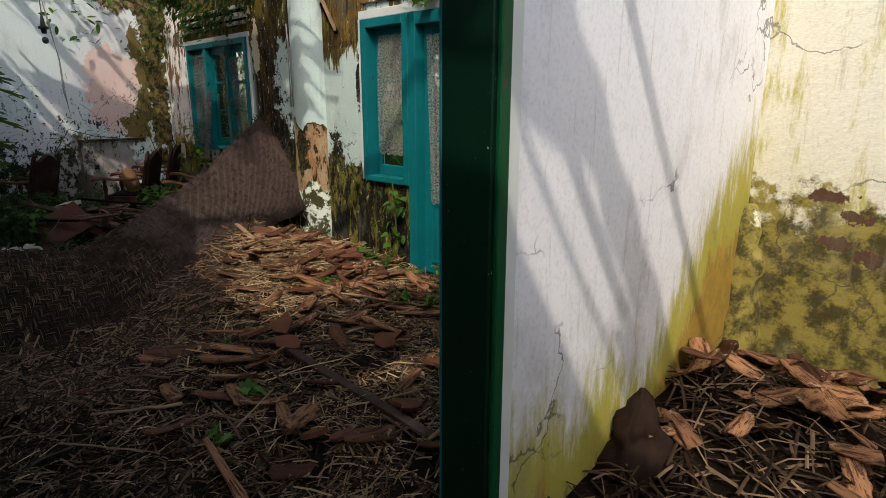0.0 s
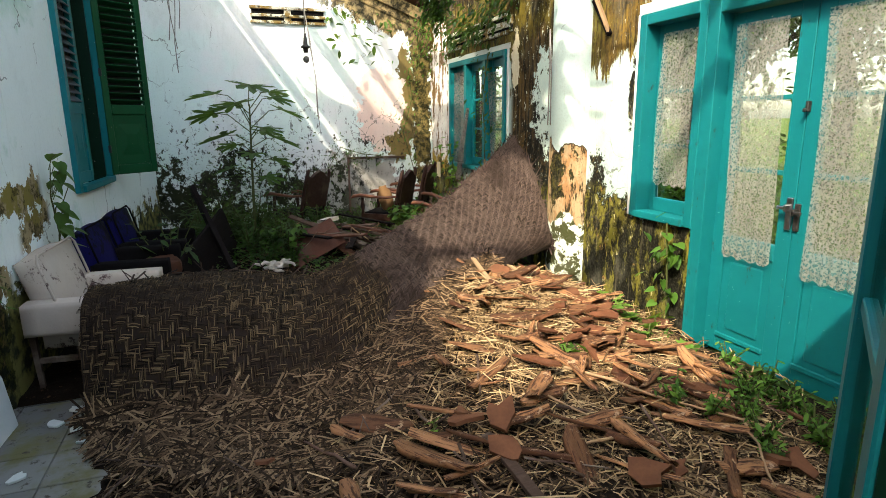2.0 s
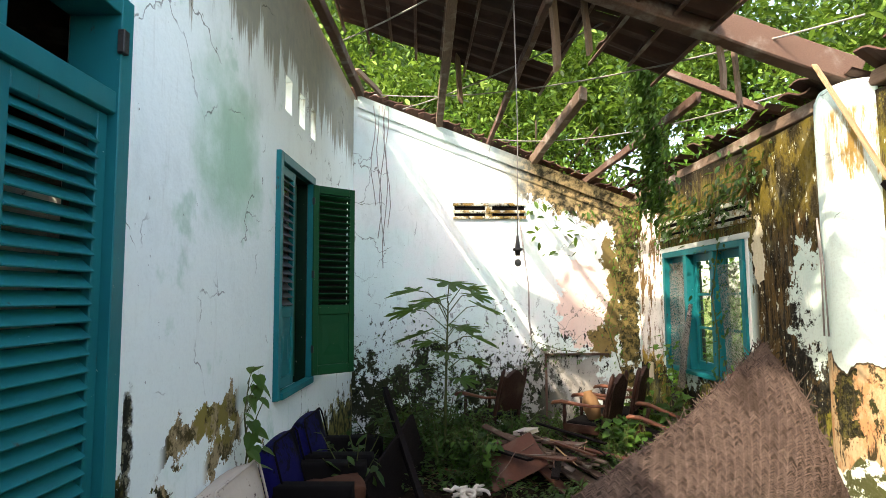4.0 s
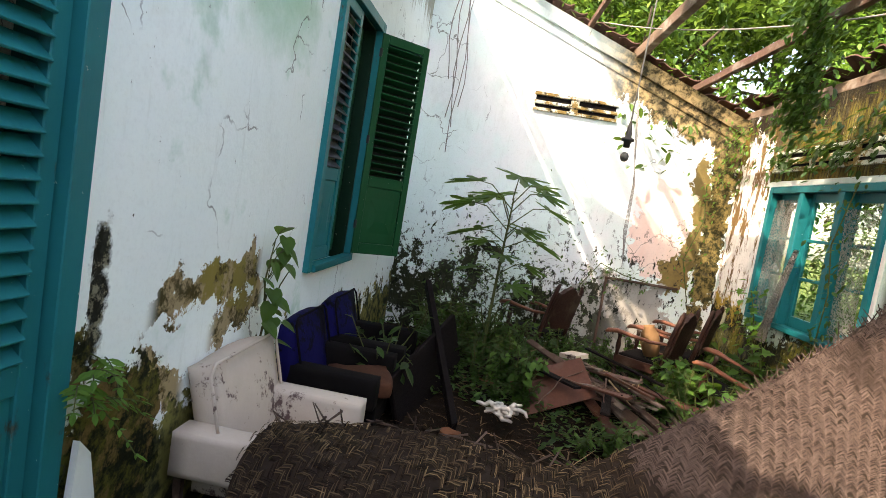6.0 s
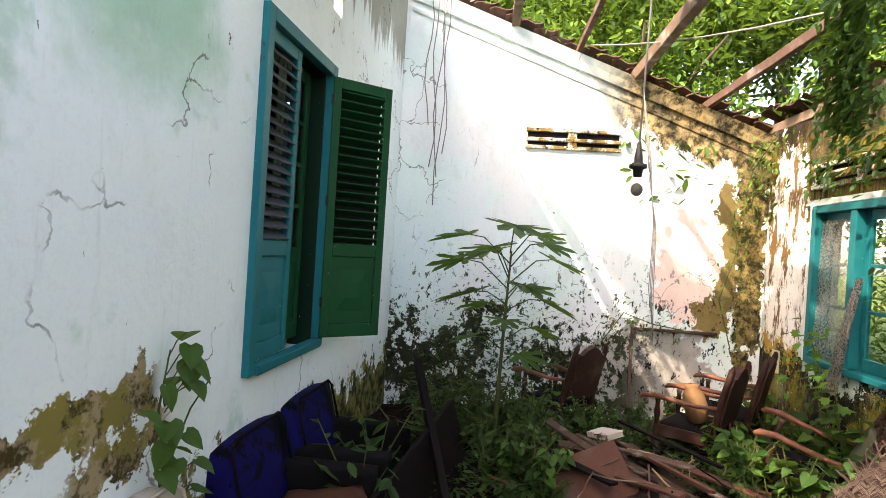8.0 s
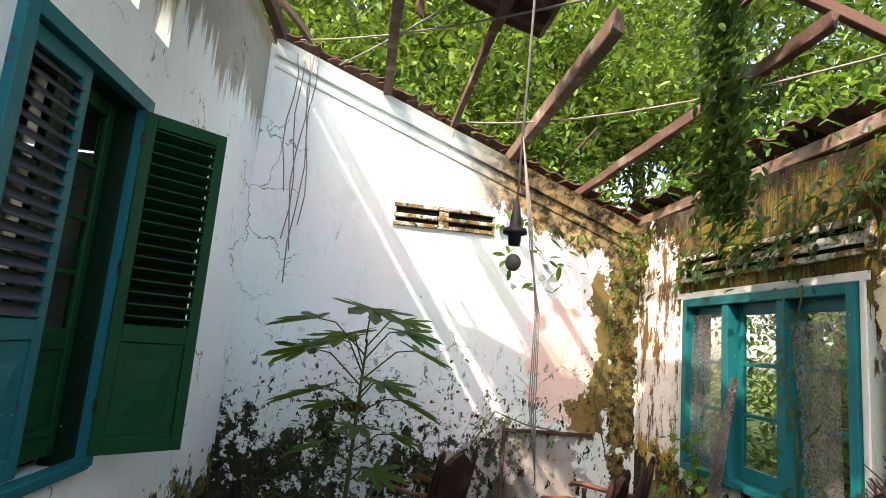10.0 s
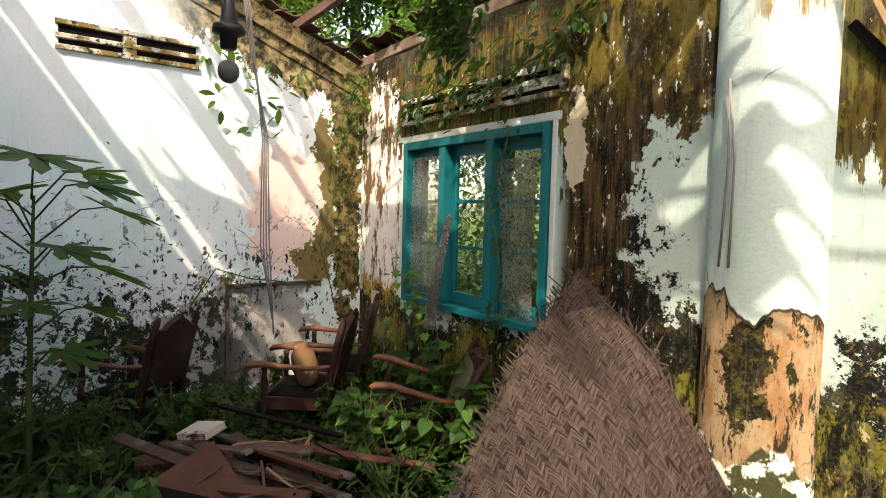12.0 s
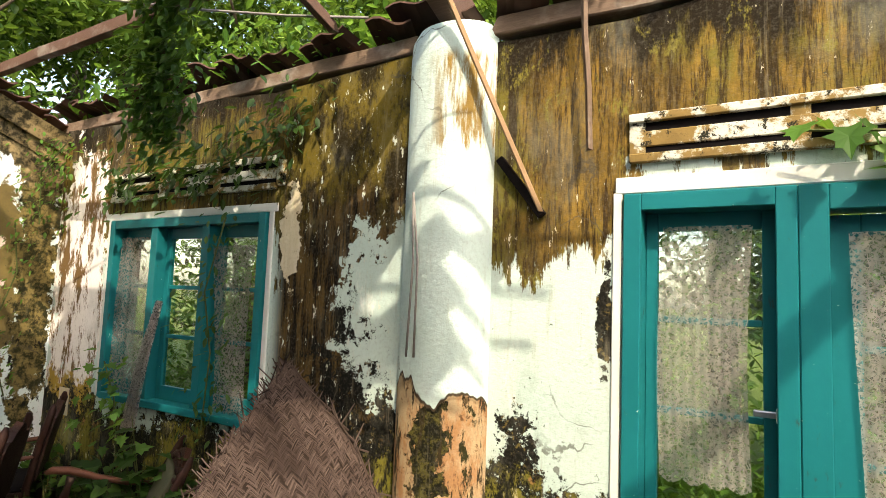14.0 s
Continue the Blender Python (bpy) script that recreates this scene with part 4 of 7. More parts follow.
for lo, hi, out in ((-0.10, -0.02, 0.07), (-0.02, 0.05, 0.10), (-0.22, -0.19, 0.025)):
    v = [bm.verts.new((x, y, gable_z(y) + z)) for y in (-0.32, YR) for x, z in ((XF - 0.02, lo), (XF + out * 0.6, lo), (XF + out, hi), (XF - 0.02, hi))]
    for k in range(4):
        bm.faces.new((v[k], v[(k + 1) % 4], v[4 + (k + 1) % 4], v[4 + k]))
    bm.faces.new(v[:4][::-1])
    bm.faces.new(v[4:])
bmesh.ops.recalc_face_normals(bm, faces=bm.faces)
tagged(mesh_object("moulding", bm, FAR), "stained sloping plaster moulding along the gable", "moulding", kind="structure")
vent = structure("wall_vent", "pale slatted vent in the gable wall", "vent", pose(XF, 1.0, 2.90))
# closed black sheets painted in for the shade inside the vent
part("slot", boxed(((-0.01, 0.0, 0.0), (0.006, 0.42, 0.055)), ((-0.01, 0.52, 0.0), (0.006, 0.96, 0.055)), ((-0.01, 0.0, 0.10), (0.006, 0.42, 0.155)), ((-0.01, 0.52, 0.10), (0.006, 0.96, 0.155)), bevel=0), BLACK, vent, "black sheet standing for the shade in a slot")
for z in (-0.025, 0.058, 0.158):
    part("slat", boxed(((-0.01, -0.02, z), (0.03, 0.98, z + 0.038))), STAINED_TRIM, vent)
part("mullion", boxed(((-0.01, 0.425, -0.01), (0.022, 0.515, 0.19))), STAINED_TRIM, vent)
shelf = thing("wall_shelf", (XF, 2.2, 0), "dark wooden rail on a post against the gable wall", "shelf")
part("post", boxed(((0.01, 0.0, 0.0), (0.035, 0.03, 1.02))), ROOF_WOOD, shelf)
part("rail", boxed(((0.01, 0.0, 1.02), (0.04, 0.88, 1.05))), GREY_WOOD, shelf)
for k, (x, y) in enumerate(((-9.12, None),)):
    ob = tagged(mesh_object("paper_notice", boxed(((-9.19, YR - 0.008, 0.74), (-9.04, YR - 0.003, 0.96)), bevel=0), PAPER), "small mildewed paper pasted on the wall", "notice")

# dark rooms behind the left wall, to close the place
wall("wall_back_room", (3.0, -4.6), (-9.75, -4.6), lambda s: 3.3, 0.2, [], LEFT, "plain wall of the room behind")
wall("wall_back_east", (3.0, -1.4), (3.0, -4.6), lambda s: 3.3, 0.2, [], LEFT, "plain wall of the room behind")
wall("wall_back_west", (-9.75, -4.6), (-9.75, -0.6), lambda s: 3.3, 0.2, [], LEFT, "plain wall of the room behind")
bm = bmesh.new()
v = [bm.verts.new(c) for c in ((3.0, -4.6, 3.32), (3.0, -1.43, 3.32), (-9.75, -0.60, 3.32), (-9.75, -4.6, 3.32))]
v2 = [bm.verts.new(a.co + Vector((0, 0, 0.06))) for a in v]
bm.faces.new(v[::-1])
bm.faces.new(v2)
for k in range(4):
    bm.faces.new((v[k], v[(k + 1) % 4], v2[(k + 1) % 4], v2[k]))
tagged(mesh_object("ceiling", bm, GREY_WOOD), "boarded ceiling of the room behind", "ceiling", kind="structure")

# ---- roof ruins ----
def timber(name, a, b, w, h, material, label, category="purlin", roll=0.0, group=""):
    """A sawn timber from a to b, a little warped, with splintered ends."""
    a, b = Vector(a), Vector(b)
    length = (b - a).length
    r = rng(hash((round(a.x, 2), round(b.y, 2))) & 0xFFFF)
    bm = bmesh.new()
    n = max(3, int(length / 0.35))
    rings = []
    for i in range(n + 1):
        f = i / n
        dx, dz = r.uniform(-0.006, 0.006), r.uniform(-0.006, 0.006)
        ring = []
        for sx, sz in ((-1, -1), (1, -1), (1, 1), (-1, 1)):
            ragged = r.uniform(-0.05, 0.05) if i in (0, n) else 0
            ring.append(bm.verts.new((sx * w / 2 + dx, sz * h / 2 + dz, f * length + ragged)))
        rings.append(ring)
    for p, q in zip(rings, rings[1:]):
        for k in range(4):
            bm.faces.new((p[k], p[(k + 1) % 4], q[(k + 1) % 4], q[k]))
    bm.faces.new(rings[0][::-1])
    bm.faces.new(rings[-1])
    bmesh.ops.recalc_face_normals(bm, faces=bm.faces)
    bmesh.ops.bevel(bm, geom=[e for e in bm.edges if not e.is_boundary and len(e.link_faces) == 2 and e.calc_face_angle() > 0.6], offset=min(w, h) * 0.08, segments=1, affect="EDGES")
    ob = mesh_object(name, bm, material)
    ob.matrix_world = Matrix.Translation(a) @ (b - a).to_track_quat("Z", "Y").to_matrix().to_4x4() @ pose(0, 0, 0, 0, 0, roll)
    return tagged(ob, label, category, group)


def roof_z(y):
    return gable_z(y) + 0.10


G = "fallen roof timbers"
for y, x1, w in ((0.80, -4.6, 0.085), (1.48, -5.6, 0.05), (2.10, -6.9, 0.085), (2.84, -6.2, 0.055)):
    timber("purlin", (XF - 0.1, y, roof_z(y)), (x1, y - 0.02, roof_z(y) + 0.03), w, w * 1.5, PURLIN if w > 0.06 else ROOF_WOOD, "weathered purlin resting on the gable wall", group=G)
timber("rafter", (-5.50, 3.62, 3.36), (-5.42, -0.75, 4.80), 0.13, 0.20, ROOF_WOOD, "heavy reddish rafter resting on the pilaster", "rafter", group=G)
timber("rafter", (-2.6, 3.62, 3.30), (-2.6, -1.0, 4.85), 0.08, 0.12, ROOF_WOOD, "weathered rafter over the doorway", "rafter", group=G)
timber("wall_plate", (XF + 0.05, left_y(XF) + 0.10, 4.62), (-3.4, left_y(-3.4) + 0.10, 4.66), 0.09, 0.12, ROOF_WOOD, "dark timber plate along the head of the wall", "wall plate", group=G)
timber("wall_plate", (XF - 0.1, YR + 0.06, 3.20), (-5.72, YR + 0.05, 3.24), 0.12, 0.10, PURLIN, "weathered timber plate along the head of the wall", "wall plate", group=G)
timber("wall_plate", (-5.25, YR + 0.05, 3.24), (-1.2, YR + 0.05, 3.20), 0.14, 0.10, PURLIN, "weathered timber plate along the head of the wall", "wall plate", group=G)
timber("brace", (-6.2, 3.35, 3.35), (-6.45, 2.2, 3.95), 0.05, 0.06, ROOF_WOOD, "broken dark roof brace under the purlins", "brace", group=G)
timber("brace", (-9.3, 0.02, 4.55), (-9.0, -0.28, 4.78), 0.05, 0.06, PURLIN, "short strut in the roof corner", "brace", group=G)
# hanging splintered posts
for x, y, z0, z1, w in ((-5.7, 1.5, 3.45, 4.12, 0.06), (-5.65, 1.72, 3.55, 4.05, 0.05), (-5.55, 2.65, 3.25, 3.72, 0.05), (-5.7, 2.85, 3.2, 3.65, 0.045), (-7.2, 0.9, 3.75, 4.2, 0.05), (-4.75, 3.42, 2.55, 3.3, 0.035)):
    timber("hanging_batten", (x, y, z1), (x + 0.03, y + 0.02, z0), w, w * 0.6, PURLIN, "splintered batten hanging from the roof", "batten", group=G)
# lath leaning on the pilaster
timber("lath", (-5.44, YR - 0.26, 3.42), (-4.98, YR - 0.03, 2.28), 0.045, 0.022, STICK, "loose lath hanging against the wall", "lath")
# a small shadow beside the lath, made as a dark strip
bm = boxed(((-0.02, -0.035, -0.19), (0.02, 0.0, 0.19)))
ob = mesh_object("board_scrap", bm, DARK_WOOD)
ob.matrix_world = pose(-5.08, YR - 0.002, 2.38, 0, -38, 0)
tagged(ob, "dark strip standing for a small shadow on the wall", "board")

# patches of battens and clay tiles still on the roof
def roof_patch(name, x0, x1, y0, y1, lift, seed, label, gaps=0.22):
    """Battens with a few courses of pantiles, seen from below."""
    r = rng(seed)
    ob = thing(name, ((x0 + x1) / 2, (y0 + y1) / 2, roof_z((y0 + y1) / 2) + lift), label, "roof patch", turn=(-21.0, 0, 0))
    L, D = abs(x1 - x0), abs(y1 - y0) / math.cos(radians(21))
    n = max(2, int(D / 0.26))
    bm = None
    for k in range(n + 1):
        y = -D / 2 + D * k / n
        bm = bmesh.new()
        e0, e1 = r.uniform(-0.25, 0.15), r.uniform(-0.15, 0.25)
        tube(bm, [(-L / 2 + e0, y, 0.0), (0, y + r.uniform(-0.02, 0.02), r.uniform(-0.015, 0.015)), (L / 2 + e1, y, 0.0)], 0.017, 4)
        part("batten", bm, ROOF_WOOD, ob)
    m = max(2, int(L / 0.24))
    first = None
    for k in range(n):
        for i in range(m):
            if r.random() < gaps:
                continue
            if first is None:
                bm = bmesh.new()
                cols = 7
                top = [[bm.verts.new((-0.13 + 0.26 * c / (cols - 1), yy, 0.025 * math.sin(c / (cols - 1) * 2 * math.pi) + dz)) for c in range(cols)] for yy, dz in ((-0.16, 0.015), (0.16, 0.04))]
                low = [[bm.verts.new(v.co + Vector((0, 0, -0.014))) for v in row] for row in top]
                for c in range(cols - 1):
                    bm.faces.new((top[0][c], top[0][c + 1], top[1][c + 1], top[1][c]))
                    bm.faces.new((low[0][c], low[1][c], low[1][c + 1], low[0][c + 1]))
                    bm.faces.new((top[0][c], low[0][c], low[0][c + 1], top[0][c + 1]))
                    bm.faces.new((top[1][c], top[1][c + 1], low[1][c + 1], low[1][c]))
                first = t = part("tile", bm, CLAY_OLD, ob)
            else:
                t = first.copy()
                scene.collection.objects.link(t)
            t.matrix_basis = pose(-L / 2 + L * (i + 0.5) / m, -D / 2 + D * (k + 0.5) / n, 0.03, r.uniform(-4, 4), r.uniform(-4, 4), r.uniform(-5, 5))
    return ob


CLAY_OLD = simple("sooty_clay_tile", (0.10, 0.055, 0.04), (0.045, 0.03, 0.026), 9)
roof_patch("roof_patch", -7.7, -4.5, -0.3, 1.8, 0.14, 4, "sagging patch of sooty clay tiles on battens", 0.12)
roof_patch("roof_patch", -6.3, -5.0, 1.75, 2.55, 0.12, 8, "drooping corner of sooty tiles against the heavy rafter", 0.1)
# unseen strip over the porch, added to set the partition's shadow edge
roof_patch("roof_patch", 0.35, 2.6, -1.05, -0.42, 0.02, 7, "unseen tile strip added to shade the partition")
# timbers added out of view to throw diagonal shadow bands on the partition
for y, w in ((0.20, 0.05), (0.42, 0.14), (0.95, 0.05)):
    top = 3.0 + 0.13 * min(YR - y, 4.2)
    timber("purlin", (-1.3, y, top + 0.02), (3.1, y, top + 0.02), w, 0.06, ROOF_WOOD, "unseen purlin added to cast bands on the partition", group=G)
# gappy patch added by the heavy rafter to break up sun on the pilaster
roof_patch("roof_patch", -4.95, -3.7, 1.35, 2.35, 0.18, 6, "broken patch of tiles and battens added to dapple the pilaster", 0.4)
# tiles left along the wall heads
r = rng(12)
edge = thing("tile_edge", (0, 0, 0), "row of loose clay tiles along the wall head", "roof tiles")
src = [o for o in bpy.data.objects if o.name.startswith("tile") and o.parent and o.parent.name.startswith("roof_patch")][0]
for k in range(54):
    t = src.copy()
    scene.collection.objects.link(t)
    t.parent = edge
    if k < 30:
        x = -9.5 + k * 0.275
        if -5.85 < x < -5.2 or r.random() < 0.2:
            x -= 0.1
        t.matrix_basis = pose(x, YR + r.uniform(-0.02, 0.12), 3.32 + r.uniform(-0.02, 0.04), -18 + r.uniform(-12, 12), r.uniform(-10, 10), r.uniform(-25, 25))
    else:
        y = -0.35 + (k - 30) * 0.165
        t.matrix_basis = pose(XF - 0.14 + r.uniform(-0.04, 0.04), y, gable_z(y) + 0.10 + r.uniform(0, 0.03), -21, r.uniform(-8, 8), 90 + r.uniform(-14, 14))
# roof wires and hanging cords
bm = bmesh.new()
for a, b, sag in (((-9.4, 0.3, 4.4), (-4.6, 2.6, 3.9), 0.12), ((-9.4, -0.1, 4.6), (-5.0, 3.3, 3.55), 0.2), ((-8.0, -0.4, 4.7), (-4.4, 1.9, 4.2), 0.1), ((-9.3, 1.6, 3.95), (-6.0, 3.4, 3.4), 0.15)):
    a, b = Vector(a), Vector(b)
    tube(bm, [a.lerp(b, f / 8) - Vector((0, 0, sag * 4 * (f / 8) * (1 - f / 8))) for f in range(9)], 0.008, 4)
tagged(mesh_object("slack_wire", bm, ROPE, True), "slack grey wires strung under the roof", "wire")
bm = bmesh.new()
for k, (y, z) in enumerate(((-0.10, 3.05), (-0.02, 2.6), (0.06, 2.2), (0.02, 2.5), (0.10, 2.75))):
    pts = [(XF + 0.12, y, 4.42)]
    for f in range(1, 7):
        pts.append((XF + 0.12 + 0.02 * math.sin(f + k), y + 0.035 * math.sin(f * 1.3 + k * 2), 4.42 + (z - 4.42) * f / 6))
    tube(bm, pts, 0.007, 4)
tagged(mesh_object("hanging_twine", bm, ROPE, True), "dry creeper strands hanging from the gable corner", "creeper")

# pendant lamp
lamp = thing("pendant_lamp", (-5.58, 1.19, 2.07), "black bulb holder hanging on a long flex", "pendant lamp")
bm = bmesh.new()
tube(bm, [(0, 0, 0.12), (0.02, 0.01, 0.9), (0.0, 0.0, 2.08)], 0.0045, 6)
part("flex", bm, ROPE, lamp, smooth=True)
bm = bmesh.new()
tube(bm, [(0, 0, 0.16), (0, 0, 0.10), (0, 0, 0.075), (0, 0, 0.07), (0, 0, 0.055), (0, 0, 0.05), (0, 0, 0.02)], [0.007, 0.016, 0.018, 0.034, 0.036, 0.020, 0.017], 14)
holder = part("holder", bm, DARK_METAL, lamp, smooth=True)
bm = bmesh.new()
bmesh.ops.create_uvsphere(bm, u_segments=14, v_segments=10, radius=0.024)
for v in bm.verts:
    v.co.z = v.co.z * 1.1 - 0.03
part("bulb", bm, BULB, holder, "dusty grey bulb", True)
bm = bmesh.new()
rr = rng(2)
for k in range(4):
    tube(bm, [(0.02, 0.0, 0.35), (0.06, 0.03, 0.1 - 0.03 * k), (0.085 + 0.012 * k, 0.05, -0.18), (0.075 + 0.02 * k, 0.05, -0.42), (0.10 + 0.012 * k, 0.06, -0.52 - 0.03 * k)], 0.0018, 4)
part("loose_cord", bm, ROPE, lamp, "tangled grey cord", True)

# ---- ground ----
def pile_h(x, y):
    """Height of the litter over the floor."""
    def bump(cx, cy, sx, sy, h):
        return h * math.exp(-((x - cx) / sx) ** 2 - ((y - cy) / sy) ** 2)
    h = bump(-4.7, 2.5, 0.9, 0.8, 0.34) + bump(-3.4, 1.9, 1.1, 0.9, 0.14) + bump(-2.3, 1.3, 0.9, 0.7, 0.07)
    h += bump(-0.3, 2.6, 0.9, 0.9, 0.16) + bump(-0.8, 2.75, 0.40, 0.45, 0.16) + bump(-8.2, 1.5, 1.4, 1.8, 0.10) + bump(-7.5, 0.2, 1.0, 0.6, 0.10)
    return h


def pile_mask(x, y):
    """1 where litter covers the tiles."""
    e = y - (-0.12 + 0.10 * math.sin(x * 2.3) + 0.06 * math.sin(x * 7.1 + 1))
    if x < -4.6:
        e = 1.0
    if x > -1.3:
        e = y - 0.9 - 0.1 * math.sin(x * 5)
    return max(0.0, min(1.0, e / 0.10))


nx, ny = 200, 84
verts, faces = [], []
for i in range(nx + 1):
    for j in range(ny + 1):
        x, y = 2.95 - 12.38 * i / nx, -1.0 + 4.52 * j / ny
        m = pile_mask(x, y)
        h = (pile_h(x, y) + 0.012 + 0.03 * noise.noise((x * 3, y * 3, 0)) + 0.022 * noise.noise((x * 9, y * 9, 2))) * m - 0.03 * (1 - m)
        verts.append((x, y, h))
for i in range(nx):
    for j in range(ny):
        a = i * (ny + 1) + j
        faces.append((a, a + ny + 1, a + ny + 2, a + 1))
me = bpy.data.meshes.new("litter")
me.from_pydata(verts, [], faces)
me.materials.append(LITTER)
me.polygons.foreach_set("use_smooth", [True] * len(me.polygons))
tagged(new("litter", me), "dark layer of rotted leaf litter covering the floor", "litter", kind="stuff")
tagged(mesh_object("floor", boxed(((-9.46, -4.6, -0.3), (3.0, YR, -0.022)), bevel=0), simple("cement_bed", (0.10, 0.10, 0.085), (0.05, 0.05, 0.04), 9)), "tiled floor with dark cement joints, buried in litter", "floor", kind="structure")
FLOOR = bpy.data.objects["floor"]

# split-bamboo straw over the litter
def strands(name, count, region, length, width, material, label, seed, lift=0.02, tilt=0.12, parent=None):
    r = rng(seed)
    verts, faces = [], []
    for _ in range(count):
        x, y = region(r)
        if pile_mask(x, y) < 0.5:
            continue
        z = pile_h(x, y) + lift * r.random() + 0.012
        a, t = r.uniform(0, 2 * math.pi), r.gauss(0, tilt)
        L, W = r.uniform(*length), r.uniform(*width)
        d = Vector((math.cos(a) * math.cos(t), math.sin(a) * math.cos(t), math.sin(t)))
        s = Vector((-math.sin(a), math.cos(a), r.uniform(-0.5, 0.5))).normalized() * W / 2
        c, up = Vector((x, y, z)), Vector((0, 0, W * 0.35))
        bend = Vector((0, 0, r.uniform(0, 0.03) * L / 0.2))
        b = len(verts)
        for f, off in ((-0.5, -bend), (0.0, Vector()), (0.5, -bend)):
            p = c + d * (f * L) + off
            verts += [tuple(p - s), tuple(p + up), tuple(p + s)]
        for k in (0, 3):
            faces += [(b + k, b + k + 1, b + k + 4, b + k + 3), (b + k + 1, b + k + 2, b + k + 5, b + k + 4)]
    me = bpy.data.meshes.new(name)
    me.from_pydata(verts, [], faces)
    me.materials.append(material)
    ob = new(name, me)
    return tagged(ob, label, "straw", kind="stuff")


def near_region(r):
    return r.uniform(-5.2, -1.2), r.uniform(-0.05, 3.45)


def lit_region(r):
    return -4.5 + r.gauss(0, 0.65), 2.35 + r.gauss(0, 0.5)


def porch_region(r):
    return r.uniform(-1.0, 1.2), r.uniform(1.2, 3.4)


# the paler strands stand for sunlit straw by the door and on the mound
strands("straw", 9000, lambda r: (r.uniform(-4.4, -1.3), 3.4 - abs(r.gauss(0, 1.3))), (0.08, 0.24), (0.004, 0.010), STRAW_SUNLIT, "dry straw by the double door, paled as if sunlit", 25, 0.03)
strands("straw", 26000, near_region, (0.05, 0.19), (0.005, 0.012), STRAW, "matted dry bamboo straw over the floor", 21, 0.025)
strands("straw", 6000, lit_region, (0.12, 0.45), (0.004, 0.009), STRAW_SUNLIT, "loose straw on the mound, paled as if sunlit", 22, 0.05, 0.2)
strands("straw", 2600, porch_region, (0.10, 0.35), (0.006, 0.016), STRAW, "dry straw and leaf stalks by the doorway", 23, 0.06, 0.25)
strands("straw", 2500, lambda r: (r.uniform(-9.2, -5.6), r.uniform(-0.2, 3.4)), (0.05, 0.2), (0.004, 0.010), STRAW, "dry stalks among the undergrowth", 24, 0.04, 0.3)


# ---- curled husks, tile shards and sticks ----
def husk_mesh(seed, L=0.24, W=0.08):
    """A dry curled strip of bark."""
    r = rng(seed)
    bm = bmesh.new()
    curl, twist = r.uniform(0.3, 1.1), r.uniform(-0.5, 0.5)
    top, low = [], []
    skewed = r.uniform(-0.12, 0.12)
    for i in range(7):
        f = i / 6 - 0.5
        w = W * (1 - (abs(f + skewed) * 1.5) ** 4) * r.uniform(0.72, 1.2) + 0.014
        for store, rad in ((top, 1.0), (low, 0.93)):
            row = []
            for j in range(5):
                a = (j / 4 - 0.5) * curl + twist * f
                R = w / curl
                row.append(bm.verts.new((f * L, math.sin(a) * R * rad, (math.cos(a) * rad - math.cos(curl / 2)) * R + 0.10 * f * f * L)))
            store.append(row)
    for i in range(6):
        for j in range(4):
            bm.faces.new((top[i][j], top[i + 1][j], top[i + 1][j + 1], top[i][j + 1]))
            bm.faces.new((low[i][j], low[i][j + 1], low[i + 1][j + 1], low[i + 1][j]))
        bm.faces.new((top[i][0], low[i][0], low[i + 1][0], top[i + 1][0]))
        bm.faces.new((top[i][4], top[i + 1][4], low[i + 1][4], low[i][4]))
    return bm


def scatter_things(name, meshes, material, places, label, category, group, smooth=True):
    obs = [mesh_object(name, bm, material, smooth) for bm in meshes]
    for k, m in enumerate(places):
        ob = obs[k] if k < len(obs) else obs[k % len(obs)].copy()
        if k >= len(obs):
            scene.collection.objects.link(ob)
        ob.matrix_world = m
        tagged(ob, label, category, group)


r = rng(31)
spots = []
for k in range(150):
    x, y = (-3.8 + r.gauss(0, 0.55), 2.5 + r.gauss(0, 0.42)) if k < 100 else (r.uniform(-3.6, -1.5), r.uniform(0.6, 3.2))
    y = min(y, 3.35)
    spots.append(pose(x, y, pile_h(x, y) + 0.045 + r.uniform(0, 0.05), r.uniform(-25, 25), r.uniform(-18, 18), r.uniform(0, 360) if k % 2 else r.gauss(70, 25)) @ Matrix.Diagonal((r.uniform(0.5, 1.4), r.uniform(0.4, 1.2), 1.0, 1.0)))
scatter_things("bark_husk", [husk_mesh(40 + k, 0.20 + 0.05 * (k % 5), 0.06 + 0.016 * (k % 4)) for k in range(10)], HUSK, spots, "curled reddish-brown bark husk on the straw", "husk", "husks on the mound")
spots = []
for k in range(70):
    x, y = -0.98 + abs(r.gauss(0, 0.5)), 3.42 - min(1.25, abs(r.gauss(0, 0.6)))
    spots.append(pose(x, y, pile_h(x, y) + 0.06 + r.uniform(0, 0.08), r.uniform(-30, 30), r.uniform(-25, 25), r.uniform(0, 360)) @ Matrix.Scale(r.uniform(0.55, 1.1), 4))
scatter_things("dry_leaf", [husk_mesh(60 + k, 0.22, 0.10) for k in range(5)], HUSK, spots, "large dry curled leaf by the doorway wall", "dry leaf", "dry leaves by the wall")


